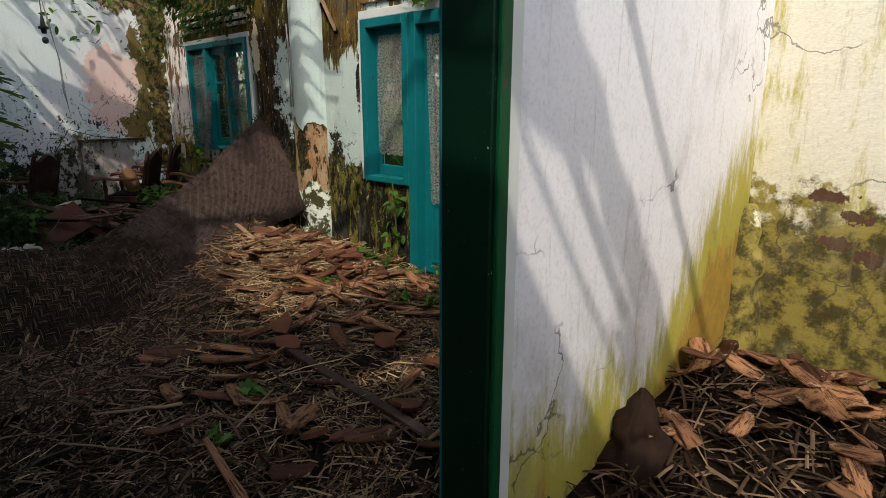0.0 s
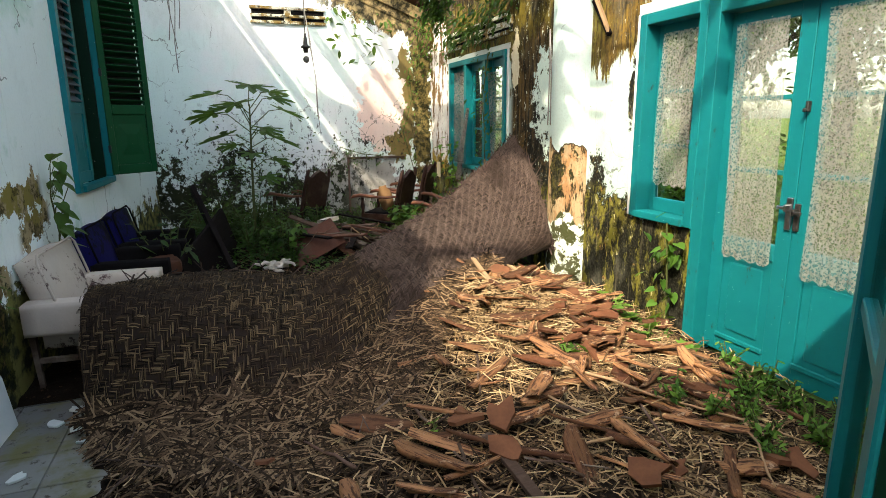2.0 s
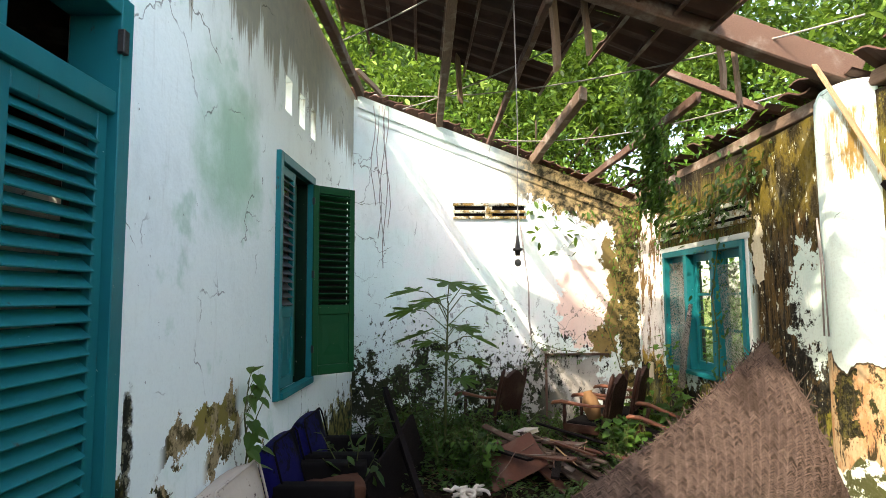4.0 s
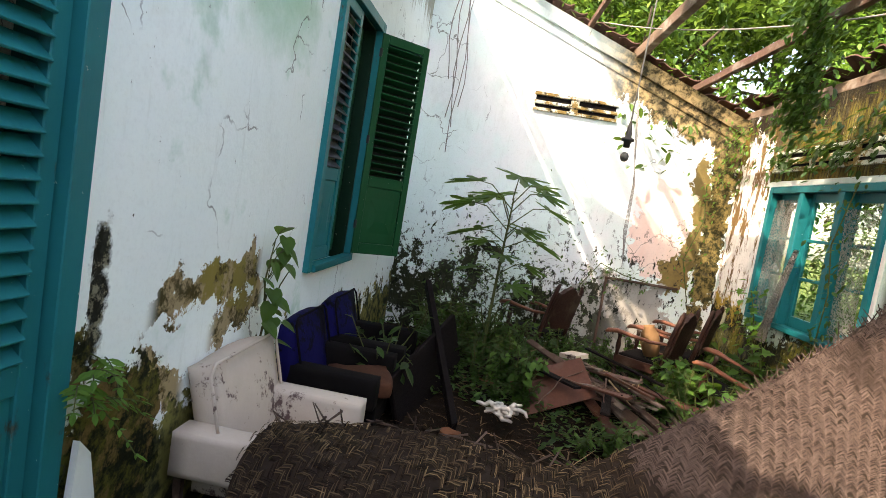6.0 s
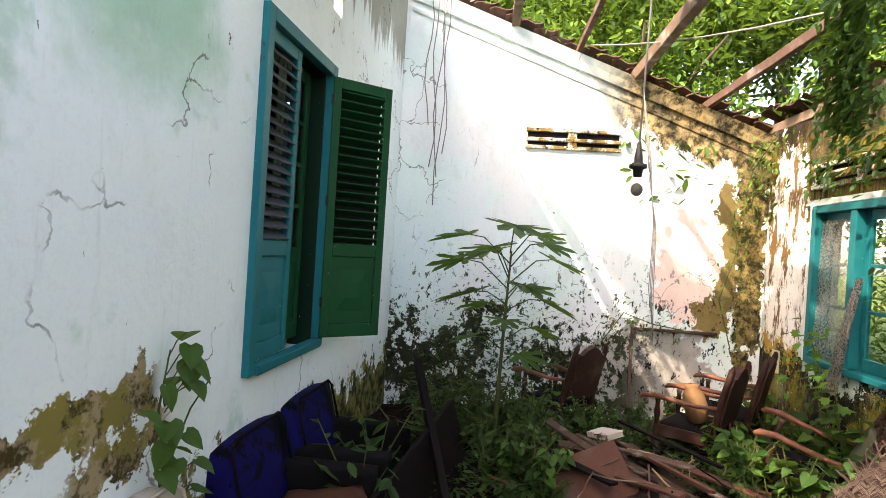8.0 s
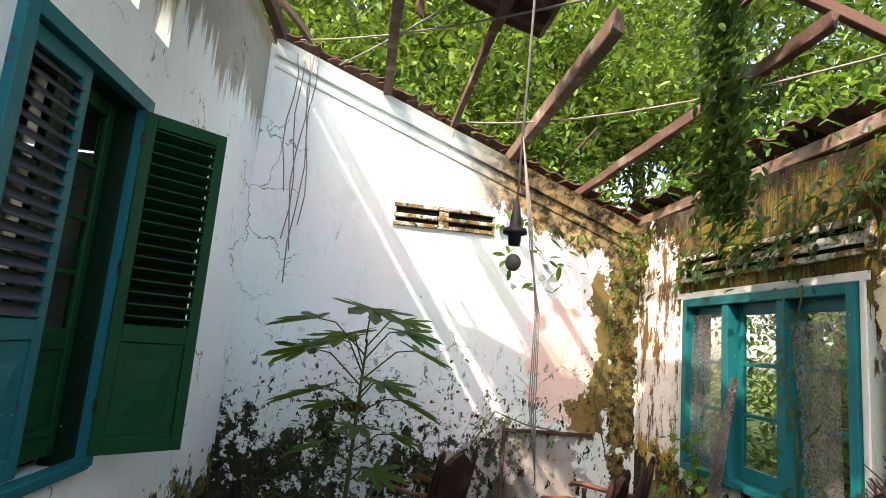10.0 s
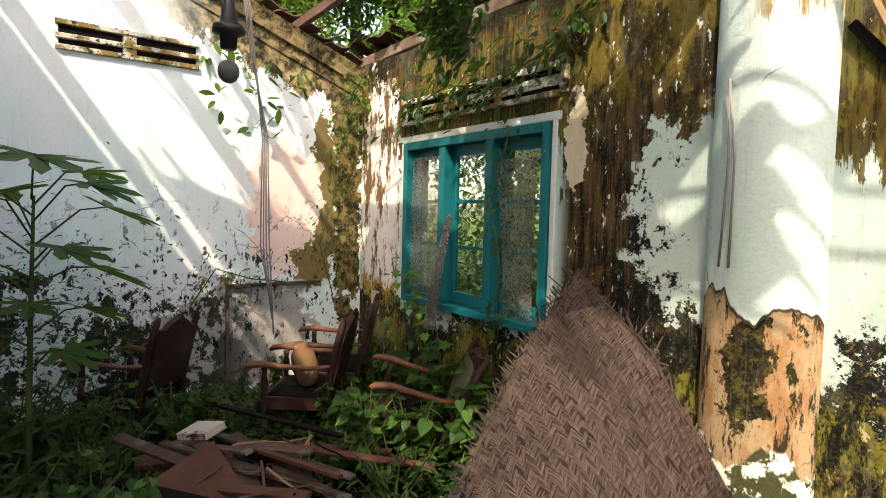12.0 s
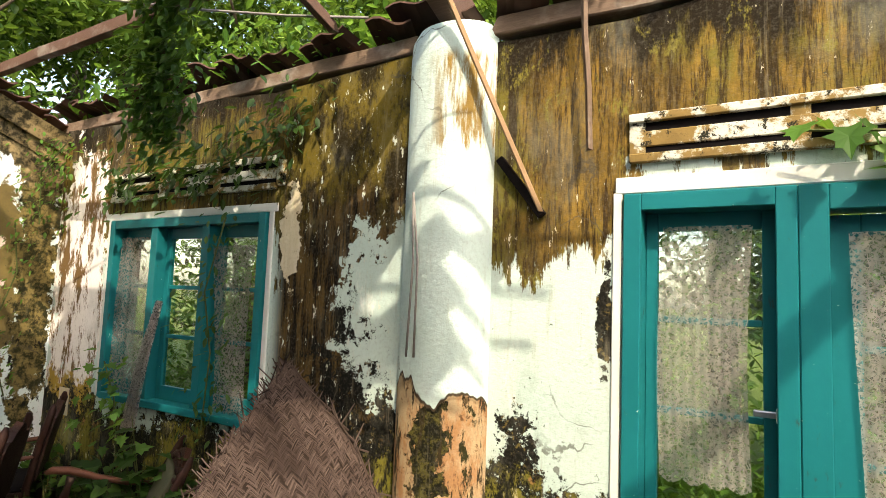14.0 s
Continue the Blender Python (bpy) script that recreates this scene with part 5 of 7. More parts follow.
def shard_mesh(seed):
    r = rng(seed)
    bm = bmesh.new()
    n = 8
    ring = [(0.085 * r.uniform(0.4, 1.2) * math.cos(2 * math.pi * (k + r.uniform(-0.25, 0.25)) / n), 0.055 * r.uniform(0.4, 1.2) * math.sin(2 * math.pi * k / n)) for k in range(n)]
    a = [bm.verts.new((x, y, 0.016 + 0.25 * y * y)) for x, y in ring]
    b = [bm.verts.new((x * 0.98, y * 0.98, 0.25 * y * y)) for x, y in ring]
    bm.faces.new(a)
    bm.faces.new(b[::-1])
    for k in range(n):
        bm.faces.new((b[k], b[(k + 1) % n], a[(k + 1) % n], a[k]))
    return bm


spots = []
for k in range(44):
    if k < 20:
        x, y = -4.4 + r.gauss(0, 0.6), min(3.35, 2.85 + r.gauss(0, 0.3))
    elif k < 34:
        x, y = r.uniform(-3.5, -1.4), r.uniform(0.4, 3.1)
    else:
        x, y = r.uniform(-9.0, -6.2), r.uniform(0.0, 3.2)
    spots.append(pose(x, y, pile_h(x, y) + 0.035 + r.uniform(0, 0.05), r.uniform(-28, 28), r.uniform(-28, 28), r.uniform(0, 360)) @ Matrix.Scale(r.uniform(0.7, 1.5), 4))
scatter_things("tile_shard", [shard_mesh(80 + k) for k in range(6)], simple("old_clay_shard", (0.22, 0.09, 0.045), (0.05, 0.028, 0.018), 18, 0.85), spots, "broken shard of orange clay roof tile", "tile shard", "broken roof tiles", False)


spots = []
for k in range(22):
    x, y = -3.75 + r.gauss(0, 0.5), min(3.3, 2.75 + r.gauss(0, 0.32))
    spots.append(pose(x, y, pile_h(x, y) + 0.05 + r.uniform(0, 0.05), r.uniform(-22, 22), r.uniform(-22, 22), r.uniform(0, 360)) @ Matrix.Diagonal((r.uniform(1.1, 1.9), r.uniform(0.8, 1.5), 0.8, 1.0)))
scatter_things("tile_fragment", [shard_mesh(520 + k) for k in range(7)], simple("red_clay_fragment", (0.23, 0.09, 0.045), (0.035, 0.018, 0.012), 16, 0.75, bump=0.8), spots, "large flat fragment of reddish clay roof tile", "tile fragment", "broken roof tiles", False)


def stick(a, b, rad, material, label, seed=1, name="stick"):
    r = rng(seed)
    a, b = Vector(a), Vector(b)
    bm = bmesh.new()
    d = (b - a).length
    pts = [a.lerp(b, f / 5) + Vector((r.gauss(0, d * 0.012), r.gauss(0, d * 0.012), r.gauss(0, d * 0.008))) for f in range(6)]
    tube(bm, pts, [rad * (1 - 0.09 * k) for k in range(6)], 6)
    return tagged(mesh_object(name, bm, material, True), label, "stick")


def on_pile(x, y, up=0.03):
    return (x, y, pile_h(x, y) + up)


timber("lath", (-5.05, 2.36, 0.48), on_pile(-3.88, 2.22, 0.05), 0.035, 0.016, STICK, "pale split lath lying on the mound", "lath")
timber("lath", (-4.75, 2.55, 0.46), on_pile(-3.95, 2.75, 0.05), 0.03, 0.014, STICK, "pale split lath lying on the mound", "lath")
timber("lath", on_pile(-2.95, 1.55, 0.06), on_pile(-1.65, 1.62, 0.04), 0.05, 0.02, GREY_WOOD, "dark lath across the litter", "lath")
stick(on_pile(-4.6, 1.35, 0.09), on_pile(-3.55, 2.85, 0.09), 0.010, STICK, "long bleached stick across the straw", 2)
stick(on_pile(-3.9, 1.2, 0.08), on_pile(-3.3, 2.9, 0.07), 0.014, GREY_WOOD, "long dark stick across the straw", 3)
stick(on_pile(-3.4, 2.2, 0.08), on_pile(-2.6, 3.05, 0.05), 0.009, STICK, "pale bent twig by the door", 4)
stick(on_pile(-2.8, 2.9, 0.06), on_pile(-2.3, 2.5, 0.10), 0.008, STICK, "pale bent twig by the door", 5)
stick((-4.55, 0.5, 0.07), (-3.3, -0.05, 0.04), 0.010, GREY_WOOD, "thin stick along the edge of the mat", 6)
for k in range(30):
    x, y, a = r.uniform(-4.3, -1.6), r.uniform(0.4, 3.2), r.uniform(0, 6.28)
    L = r.uniform(0.25, 0.6)
    stick(on_pile(x, y, 0.06), on_pile(x + L * math.cos(a), min(3.4, y + L * math.sin(a)), 0.05), r.uniform(0.005, 0.010), r.choice((STICK, GREY_WOOD, ROOF_WOOD)), "twig lying in the straw", 200 + k, "twig")

# ---- the fallen ceiling mat ----
def lerp_row(row, f):
    f = max(0.0, min(0.9999, f)) * (len(row) - 1)
    i = int(f)
    p = [Vector(row[max(0, min(len(row) - 1, i + k))]) for k in (-1, 0, 1, 2)]
    t = f - i
    return 0.5 * (2 * p[1] + (p[2] - p[0]) * t + (2 * p[0] - 5 * p[1] + 4 * p[2] - p[3]) * t * t + (3 * p[1] - p[0] - 3 * p[2] + p[3]) * t ** 3)


MAT_FAR = [(-4.85, -0.28, 0.60), (-5.05, 0.35, 0.57), (-5.25, 1.10, 0.46), (-5.80, 1.95, 0.63), (-6.36, 2.80, 0.93), (-6.55, 3.48, 1.42)]
MAT_MID = [(-4.32, -0.27, 0.60), (-4.30, 0.30, 0.55), (-4.50, 1.05, 0.36), (-5.28, 2.05, 0.50), (-5.80, 2.85, 0.71), (-5.98, 3.44, 1.02)]
MAT_NEAR = [(-4.02, -0.24, 0.10), (-3.88, 0.32, 0.12), (-3.95, 1.02, 0.15), (-4.75, 2.02, 0.36), (-5.22, 2.75, 0.50), (-5.52, 3.38, 0.52)]
MAT_FOOT = [(-3.75, -0.10, 0.02), (-3.30, 0.40, 0.05), (-3.25, 1.10, 0.09), (-4.40, 1.95, 0.30), (-5.02, 2.70, 0.40), (-5.45, 3.30, 0.40)]


def mat_place(u, v):
    """u: 0 at the armchair, 1 at the tip on the wall; v: 0 at the far edge, 1 at the foot."""
    rows = [lerp_row(q, u) for q in (MAT_FAR, MAT_MID, MAT_NEAR, MAT_FOOT)]
    p = lerp_row(rows, v)
    k = noise.noise((p.x * 2.2, p.y * 2.2, 4.0))
    return p + Vector((0, 0, 0.030 * k + 0.012 * noise.noise((p.x * 7, p.y * 7, 1.0))))


woven = thing("woven_mat", (0, 0, 0), "torn woven bamboo ceiling mat, draped from wall to armchair", "woven mat")
NU, NV = 236, 88
grid = [[mat_place(i / NU, j / NV) for j in range(NV + 1)] for i in range(NU + 1)]
norm = [[None] * (NV + 1) for _ in range(NU + 1)]
for i in range(NU + 1):
    for j in range(NV + 1):
        du = grid[min(NU, i + 1)][j] - grid[max(0, i - 1)][j]
        dv = grid[i][min(NV, j + 1)] - grid[i][max(0, j - 1)]
        n = du.cross(dv).normalized()
        norm[i][j] = n if n.z > -0.2 else -n
if sum(norm[i][j].z for i in range(0, NU, 10) for j in range(0, NV, 10)) < 0:
    norm = [[-n for n in row] for row in norm]


def torn(i, j):
    """Ragged edges and the hole in the sheet."""
    e = 1.5 + 1.5 * noise.noise((i * 0.35, 3.0, 0.0))
    if j > NV - 10 - 8 * noise.noise((i * 0.12, 0, 5)) and i < 106 and noise.noise((i * 0.2, j * 0.2, 7)) > -0.05:
        return True
    return i < e or i > NU - e or j < e * 0.6 or j > NV - e


def surf(u, v):
    i, j = min(NU - 1, max(0, int(u))), min(NV - 1, max(0, int(v)))
    a, b = min(1.4, max(-0.4, u - i)), min(1.4, max(-0.4, v - j))
    p = grid[i][j] * (1 - a) * (1 - b) + grid[i + 1][j] * a * (1 - b) + grid[i][j + 1] * (1 - a) * b + grid[i + 1][j + 1] * a * b
    return p, norm[i][j]


bm = bmesh.new()
vs = [[bm.verts.new(grid[i][j] - norm[i][j] * 0.006) for j in range(NV + 1)] for i in range(NU + 1)]
for i in range(NU):
    for j in range(NV):
        if not torn(i, j):
            bm.faces.new((vs[i][j], vs[i + 1][j], vs[i + 1][j + 1], vs[i][j + 1]))
bmesh.ops.delete(bm, geom=[v for v in bm.verts if not v.link_faces], context="VERTS")
# near-black sheet just beneath the strips
part("backing", bm, simple("dark_mat_underside", (0.010, 0.007, 0.006), (0.035, 0.024, 0.018), 12), woven, "dark underside of the weave")
r = rng(77)
back_verts, back_faces, front_verts, front_faces = [], [], [], []
for i in range(NU):
    for j in range(NV):
        if torn(i, j) and r.random() < 0.75:
            continue
        k = (i + j) % 6
        if k not in (0, 3) or r.random() < (0.20 if i < 118 else 0.04):
            continue
        over = 0.45 + r.uniform(0, 0.35)
        ends = (-over, 0.5, 2.5, 3.0 + over)
        w = 0.43 + r.uniform(-0.06, 0.05)
        skew = r.uniform(-0.12, 0.12)
        stick_out = 0.03 * r.random() if r.random() < 0.03 else 0.0
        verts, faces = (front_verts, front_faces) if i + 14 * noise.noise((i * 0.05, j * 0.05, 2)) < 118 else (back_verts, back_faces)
        for c in range(3):
            s0 = -w + c * 2 * w / 3 + r.uniform(-0.03, 0.03)
            s1 = s0 + 2 * w / 3 - 0.05
            slide = r.uniform(-0.9, 0.9) if i < 118 else r.uniform(-0.3, 0.3)
            b = len(verts)
            for e, h in zip(ends, (-0.005, 0.006, 0.006, -0.005 + stick_out) if i < 118 else (-0.004, 0.003, 0.003, -0.004 + stick_out)):
                for s in (s0, s1):
                    u, v = (i + e + slide, j + 0.5 + s + skew * (e - 1.5)) if k == 0 else (i + 0.5 + s + skew * (e - 1.5), j + e + slide)
                    p, n = surf(u, v)
                    verts.append(tuple(p + n * (h + 0.0012 * (c == 1))))
            faces += [(b + 2 * q, b + 2 * q + 1, b + 2 * q + 3, b + 2 * q + 2) for q in range(3)]
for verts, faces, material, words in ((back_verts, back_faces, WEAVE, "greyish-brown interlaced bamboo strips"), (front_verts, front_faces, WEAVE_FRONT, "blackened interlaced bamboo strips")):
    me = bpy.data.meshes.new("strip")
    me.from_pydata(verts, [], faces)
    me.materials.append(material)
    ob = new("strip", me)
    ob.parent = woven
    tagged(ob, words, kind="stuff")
# splinters along the torn edges
verts = []
bm = bmesh.new()
for k in range(110):
    if k < 34:
        i, j, d = NU - 1, r.uniform(0, NV - 2), Vector((-0.25, 0.05, 0.55))
    elif k < 60:
        i, j, d = r.uniform(NU * 0.72, NU - 2), 0, Vector((-0.5, 0.3, 0.5))
    else:
        i, j, d = r.uniform(0, NU * 0.45), 0 if r.random() < 0.6 else NV - 2, Vector((r.uniform(-0.6, 0.2), -0.3, 0.08))
    p, n = surf(i, j)
    d = (d + Vector((r.gauss(0, 0.3), r.gauss(0, 0.3), r.gauss(0, 0.3)))).normalized()
    L = r.uniform(0.06, 0.16)
    q = p + d * L
    q.y = min(q.y, YR - 0.02)
    tube(bm, [p - d * 0.08, q], [0.006, 0.003], 4)
for k in range(420):
    # strip ends that lost their neighbours, in line with the weave
    i, j = (r.uniform(NU * 0.55, NU - 3), r.uniform(0, 3)) if k % 3 else (NU - r.uniform(2, 5), r.uniform(0, NV - 2))
    p, n = surf(i, j)
    q, n2 = surf(max(0, i - 6), j) if k % 2 else surf(i, j + 6)
    d = ((p - q).normalized() + 0.12 * Vector((r.gauss(0, 1), r.gauss(0, 1), r.gauss(0, 1)))).normalized()
    e = p + d * r.uniform(0.03, 0.09)
    e.y = min(e.y, YR - 0.02)
    s = n.cross(d).normalized() * r.uniform(0.003, 0.005)
    a = [bm.verts.new(x) for x in (p - d * 0.05 - s, p - d * 0.05 + s, e + s * 0.7, e - s * 0.7)]
    c = [bm.verts.new(v.co - n * 0.002) for v in a]
    bm.faces.new(a)
    bm.faces.new(c[::-1])
    for m in range(4):
        bm.faces.new((a[m], c[m], c[(m + 1) % 4], a[(m + 1) % 4]))
tagged(part("splinter", bm, WEAVE, woven, "frayed strip ends"), kind="stuff")


# loose strips over the front of the mat
verts, faces = [], []
for _ in range(5200):
    p, n = surf(r.uniform(0, NU * 0.75), NV * (0.62 + 0.44 * r.random() ** 0.8))
    a = r.uniform(0, math.pi)
    d = (Vector((math.cos(a), math.sin(a), 0)) + Vector((0, 0, r.gauss(0, 0.15)))).normalized()
    d = (d - n * d.dot(n)).normalized()
    s = n.cross(d) * r.uniform(0.003, 0.006)
    L = r.uniform(0.03, 0.11)
    c = p + n * r.uniform(0.008, 0.022)
    b = len(verts)
    verts += [tuple(c - d * L - s), tuple(c - d * L + s), tuple(c + n * 0.004 - s), tuple(c + n * 0.004 + s), tuple(c + d * L - s), tuple(c + d * L + s)]
    faces += [(b, b + 1, b + 3, b + 2), (b + 2, b + 3, b + 5, b + 4)]
me = bpy.data.meshes.new("loose_strip")
me.from_pydata(verts, [], faces)
me.materials.append(STRAW)
ob = new("loose_strip", me)
ob.parent = woven
tagged(ob, "frayed loose bamboo strips", kind="stuff")


# ---- furniture ----
def cushion(bm, lo, hi, puff=0.03, m=None):
    """A soft upholstered block with bulging faces."""
    c, h = (Vector(lo) + Vector(hi)) / 2, (Vector(hi) - Vector(lo)) / 2
    made = bmesh.ops.create_cube(bm, size=2.0)["verts"]
    geom = list({e for v in made for e in v.link_edges})
    bmesh.ops.subdivide_edges(bm, edges=geom, cuts=5, use_grid_fill=True)
    vs = list(bm.verts)
    for v in vs:
        u = v.co.copy()
        s = Vector([math.copysign(abs(q) ** 0.8, q) for q in u])
        rnd = 1 - 0.035 * sum(abs(q) ** 8 > 0.5 for q in u)
        k = puff * (1 - u.x ** 2) * (1 - u.y ** 2) + puff * (1 - u.y ** 2) * (1 - u.z ** 2) + puff * (1 - u.x ** 2) * (1 - u.z ** 2)
        p = Vector((s.x * h.x, s.y * h.y, s.z * h.z)) * (0.97 + 0.03 * rnd)
        v.co = c + p + u.normalized() * k
    if m is not None:
        bmesh.ops.transform(bm, matrix=m, verts=vs)
    return bm


def armchair(x0, x1, y0, y1, body, back, label, group, lift=0.0, back_in=0.0):
    """An upholstered armchair with its back to the left wall."""
    ob = thing("armchair", ((x0 + x1) / 2, (y0 + y1) / 2, lift), label, "armchair", group, (0, 0, -3.7))
    w, d = abs(x1 - x0) / 2, (y1 - y0) / 2
    part("arm", cushion(bmesh.new(), (-w, -d + 0.05, 0.36), (-w + 0.13, d, 0.55), 0.008), body, ob, smooth=True)
    part("arm", cushion(bmesh.new(), (w - 0.13, -d + 0.05, 0.36), (w, d, 0.55), 0.008), body, ob, smooth=True)
    part("seat", cushion(bmesh.new(), (-w + 0.12, -d + 0.1, 0.24), (w - 0.12, d - 0.02, 0.40), 0.02), BLACK if body is BLACK else body, ob, smooth=True)
    bm = cushion(bmesh.new(), (-w + 0.02, -0.08, 0.0), (w - 0.02 - back_in, 0.06, 0.50), 0.03, pose(0, -d + 0.20, 0.30, 15, 0, 0))
    rest = part("backrest", bm, back, ob, smooth=True)
    bm = bmesh.new()
    arc = [pose(0, -d + 0.20, 0.30, 15, 0, 0) @ Vector((sx, 0.085, z)) for sx, z in ((-w + 0.05, 0.1), (-w + 0.05, 0.48), (-w + 0.1, 0.52), (w - 0.1, 0.52), (w - 0.05, 0.48), (w - 0.05, 0.1))]
    tube(bm, arc, 0.008, 6)
    part("piping", bm, body, rest, smooth=True)
    part("front_rail", cushion(bmesh.new(), (-w + 0.1, d - 0.06, 0.16), (w - 0.1, d - 0.01, 0.36), 0.004), body if body is BLACK else GREY_WOOD, ob, smooth=True)
    for sx in (-1, 1):
        for sy in (-1, 1):
            bm = bmesh.new()
            tube(bm, [(sx * (w - 0.07), sy * (d - 0.08), -lift), (sx * (w - 0.06), sy * (d - 0.07), 0.38)], [0.018, 0.025], 4)
            part("leg", bm, GREY_WOOD if body is not BLACK else DARK_WOOD, ob)
        part("stretcher", boxed(((sx * (w - 0.07) - 0.014, -d + 0.08, 0.17), (sx * (w - 0.07) + 0.014, d - 0.08, 0.205))), GREY_WOOD if body is not BLACK else DARK_WOOD, ob)
    return ob


armchair(-4.62, -5.40, -0.66, 0.02, VINYL, VINYL, "dirty cream upholstered armchair on wooden legs, under the mat", "armchairs by the wall", back_in=0.14)
armchair(-5.82, -6.52, -0.66, 0.06, BLACK, BLUE, "rotten black armchair with a blue back", "armchairs by the wall", -0.05)
armchair(-6.62, -7.34, -0.60, 0.14, BLACK, BLUE, "rotten black armchair with a faded blue back, beside another", "armchairs by the wall", -0.05)


rug = bmesh.new()
cushion(rug, (-0.22, -0.20, 0.0), (0.22, 0.20, 0.09), 0.03)
for v in rug.verts:
    v.co.z += 0.025 * noise.noise((v.co.x * 9, v.co.y * 9, 3))
ob = mesh_object("rotten_cushion", rug, simple("rotten_brown_padding", (0.11, 0.045, 0.025), (0.03, 0.014, 0.010), 9), True)
ob.matrix_world = pose(-6.12, -0.12, 0.335, 4, -3, 12)
tagged(ob, "rotten reddish-brown seat cushion on a black armchair", "cushion")


def spiral_post(p, z0, z1, rad=0.022):
    """A rope-turned post."""
    bm = bmesh.new()
    n, sides = 22, 10
    rings = []
    for i in range(n + 1):
        f = i / n
        z = z0 + (z1 - z0) * f
        ring = []
        for k in range(sides):
            a = 2 * math.pi * k / sides
            rr = rad * (1 + 0.22 * math.cos(2 * (a - f * 14.0)))
            ring.append(bm.verts.new((p[0] + rr * math.cos(a), p[1] + rr * math.sin(a), z)))
        rings.append(ring)
    for a, b in zip(rings, rings[1:]):
        for k in range(sides):
            bm.faces.new((a[k], a[(k + 1) % sides], b[(k + 1) % sides], b[k]))
    bm.faces.new(rings[0][::-1])
    bm.faces.new(rings[-1])
    return bm


def carved_chair(label):
    """A carved teak armchair; it faces local -y."""
    ob = thing("carved_armchair", (0, 0, 0), label, "armchair", "carved chairs by the gable wall")
    for sx in (-1, 1):
        part("front_leg", spiral_post((sx * 0.25, -0.22), 0.0, 0.60), CHAIR_WOOD, ob, smooth=True)
        bm = bmesh.new()
        tube(bm, [(sx * 0.25, 0.23, 0.0), (sx * 0.25, 0.23, 0.42), (sx * 0.25, 0.29, 0.72), (sx * 0.24, 0.34, 0.92), (sx * 0.22, 0.345, 0.96)], [0.024, 0.026, 0.024, 0.026, 0.014], 6)
        part("back_post", bm, CHAIR_WOOD, ob, smooth=True)
        bm = bmesh.new()
        pts = [(sx * 0.29, -0.36, 0.585), (sx * 0.285, -0.33, 0.615), (sx * 0.275, -0.24, 0.635), (sx * 0.265, -0.08, 0.615), (sx * 0.26, 0.10, 0.60), (sx * 0.25, 0.28, 0.63)]
        tube(bm, pts, [0.018, 0.030, 0.033, 0.027, 0.023, 0.018], 8)
        for v in bm.verts:
            v.co.z = 0.61 + (v.co.z - 0.61) * 0.75
        part("arm", bm, ARM_WOOD, ob, "smooth curved wooden arm", True)
        part("side_rail", boxed(((sx * 0.25 - 0.016, -0.22, 0.30), (sx * 0.25 + 0.016, 0.23, 0.39))), CHAIR_WOOD, ob)
    rail = part("front_rail", boxed(((-0.25, -0.24, 0.29), (0.25, -0.205, 0.39))), CHAIR_WOOD, ob)
    bm = bmesh.new()
    for k in range(7):
        tube(bm, [(-0.21 + 0.07 * k - 0.022, -0.243, 0.34), (-0.21 + 0.07 * k, -0.246, 0.365), (-0.21 + 0.07 * k + 0.022, -0.243, 0.34)], 0.007, 5)
    part("carving", bm, CHAIR_WOOD, rail, "small carved scrolls")
    part("seat", cushion(bmesh.new(), (-0.24, -0.20, 0.355), (0.24, 0.22, 0.405), 0.008), BLACK, ob, "rotten dark seat", True)
    # arched back panel
    bm = bmesh.new()
    m = pose(0, 0.25, 0.46, -12, 0, 0)
    outline = [(-0.23, 0.0), (-0.24, 0.36), (-0.20, 0.42), (-0.15, 0.415), (-0.10, 0.46), (0.0, 0.50), (0.10, 0.46), (0.15, 0.415), (0.20, 0.42), (0.24, 0.36), (0.23, 0.0)]
    a = [bm.verts.new(m @ Vector((x, -0.02, z))) for x, z in outline]
    b = [bm.verts.new(m @ Vector((x, 0.025, z))) for x, z in outline]
    bm.faces.new(a[::-1])
    bm.faces.new(b)
    for k in range(len(a)):
        bm.faces.new((a[k], a[(k + 1) % len(a)], b[(k + 1) % len(a)], b[k]))
    bmesh.ops.recalc_face_normals(bm, faces=bm.faces)
    panel = part("back_panel", bm, CHAIR_WOOD, ob)
    bm = bmesh.new()
    for k in range(9):
        t = (k - 4) / 4
        z = 0.42 - 0.10 * t * t + 0.03
        tube(bm, [m @ Vector((t * 0.19 - 0.018, -0.022, z - 0.02)), m @ Vector((t * 0.19, -0.036, z)), m @ Vector((t * 0.19 + 0.018, -0.022, z - 0.02))], 0.011, 5)
    part("crest_carving", bm, CHAIR_WOOD, panel, "carved scrolled crest", True)
    part("back_pad", cushion(bmesh.new(), (-0.17, -0.045, 0.04), (0.17, 0.0, 0.36), 0.01, m), simple("mouldy_leather", (0.05, 0.06, 0.035), (0.11, 0.10, 0.06), 9), panel, "mouldy dark green back pad", True)
    return ob


c1 = carved_chair("carved teak armchair with a mouldy back pad, facing the gable wall")
FACE = -38.0
c1.matrix_world = pose(-8.30, 2.48, 0.0, 0, 0, FACE)
c2 = copy_thing(c1, pose(-8.72, 2.92, 0.03, 0, 2, FACE + 4))
tagged(c2, "carved teak armchair standing close behind another")
c3 = copy_thing(c1, pose(-7.62, 2.92, -0.04, -14, 4, FACE + 8))
tagged(c3, "carved teak armchair leaning under the window, overgrown")
c4 = copy_thing(c1, pose(-8.95, 1.40, -0.02, 0, -3, FACE - 6))
tagged(c4, "dark carved armchair smothered in weeds")

# pot on a chair
pot = bmesh.new()
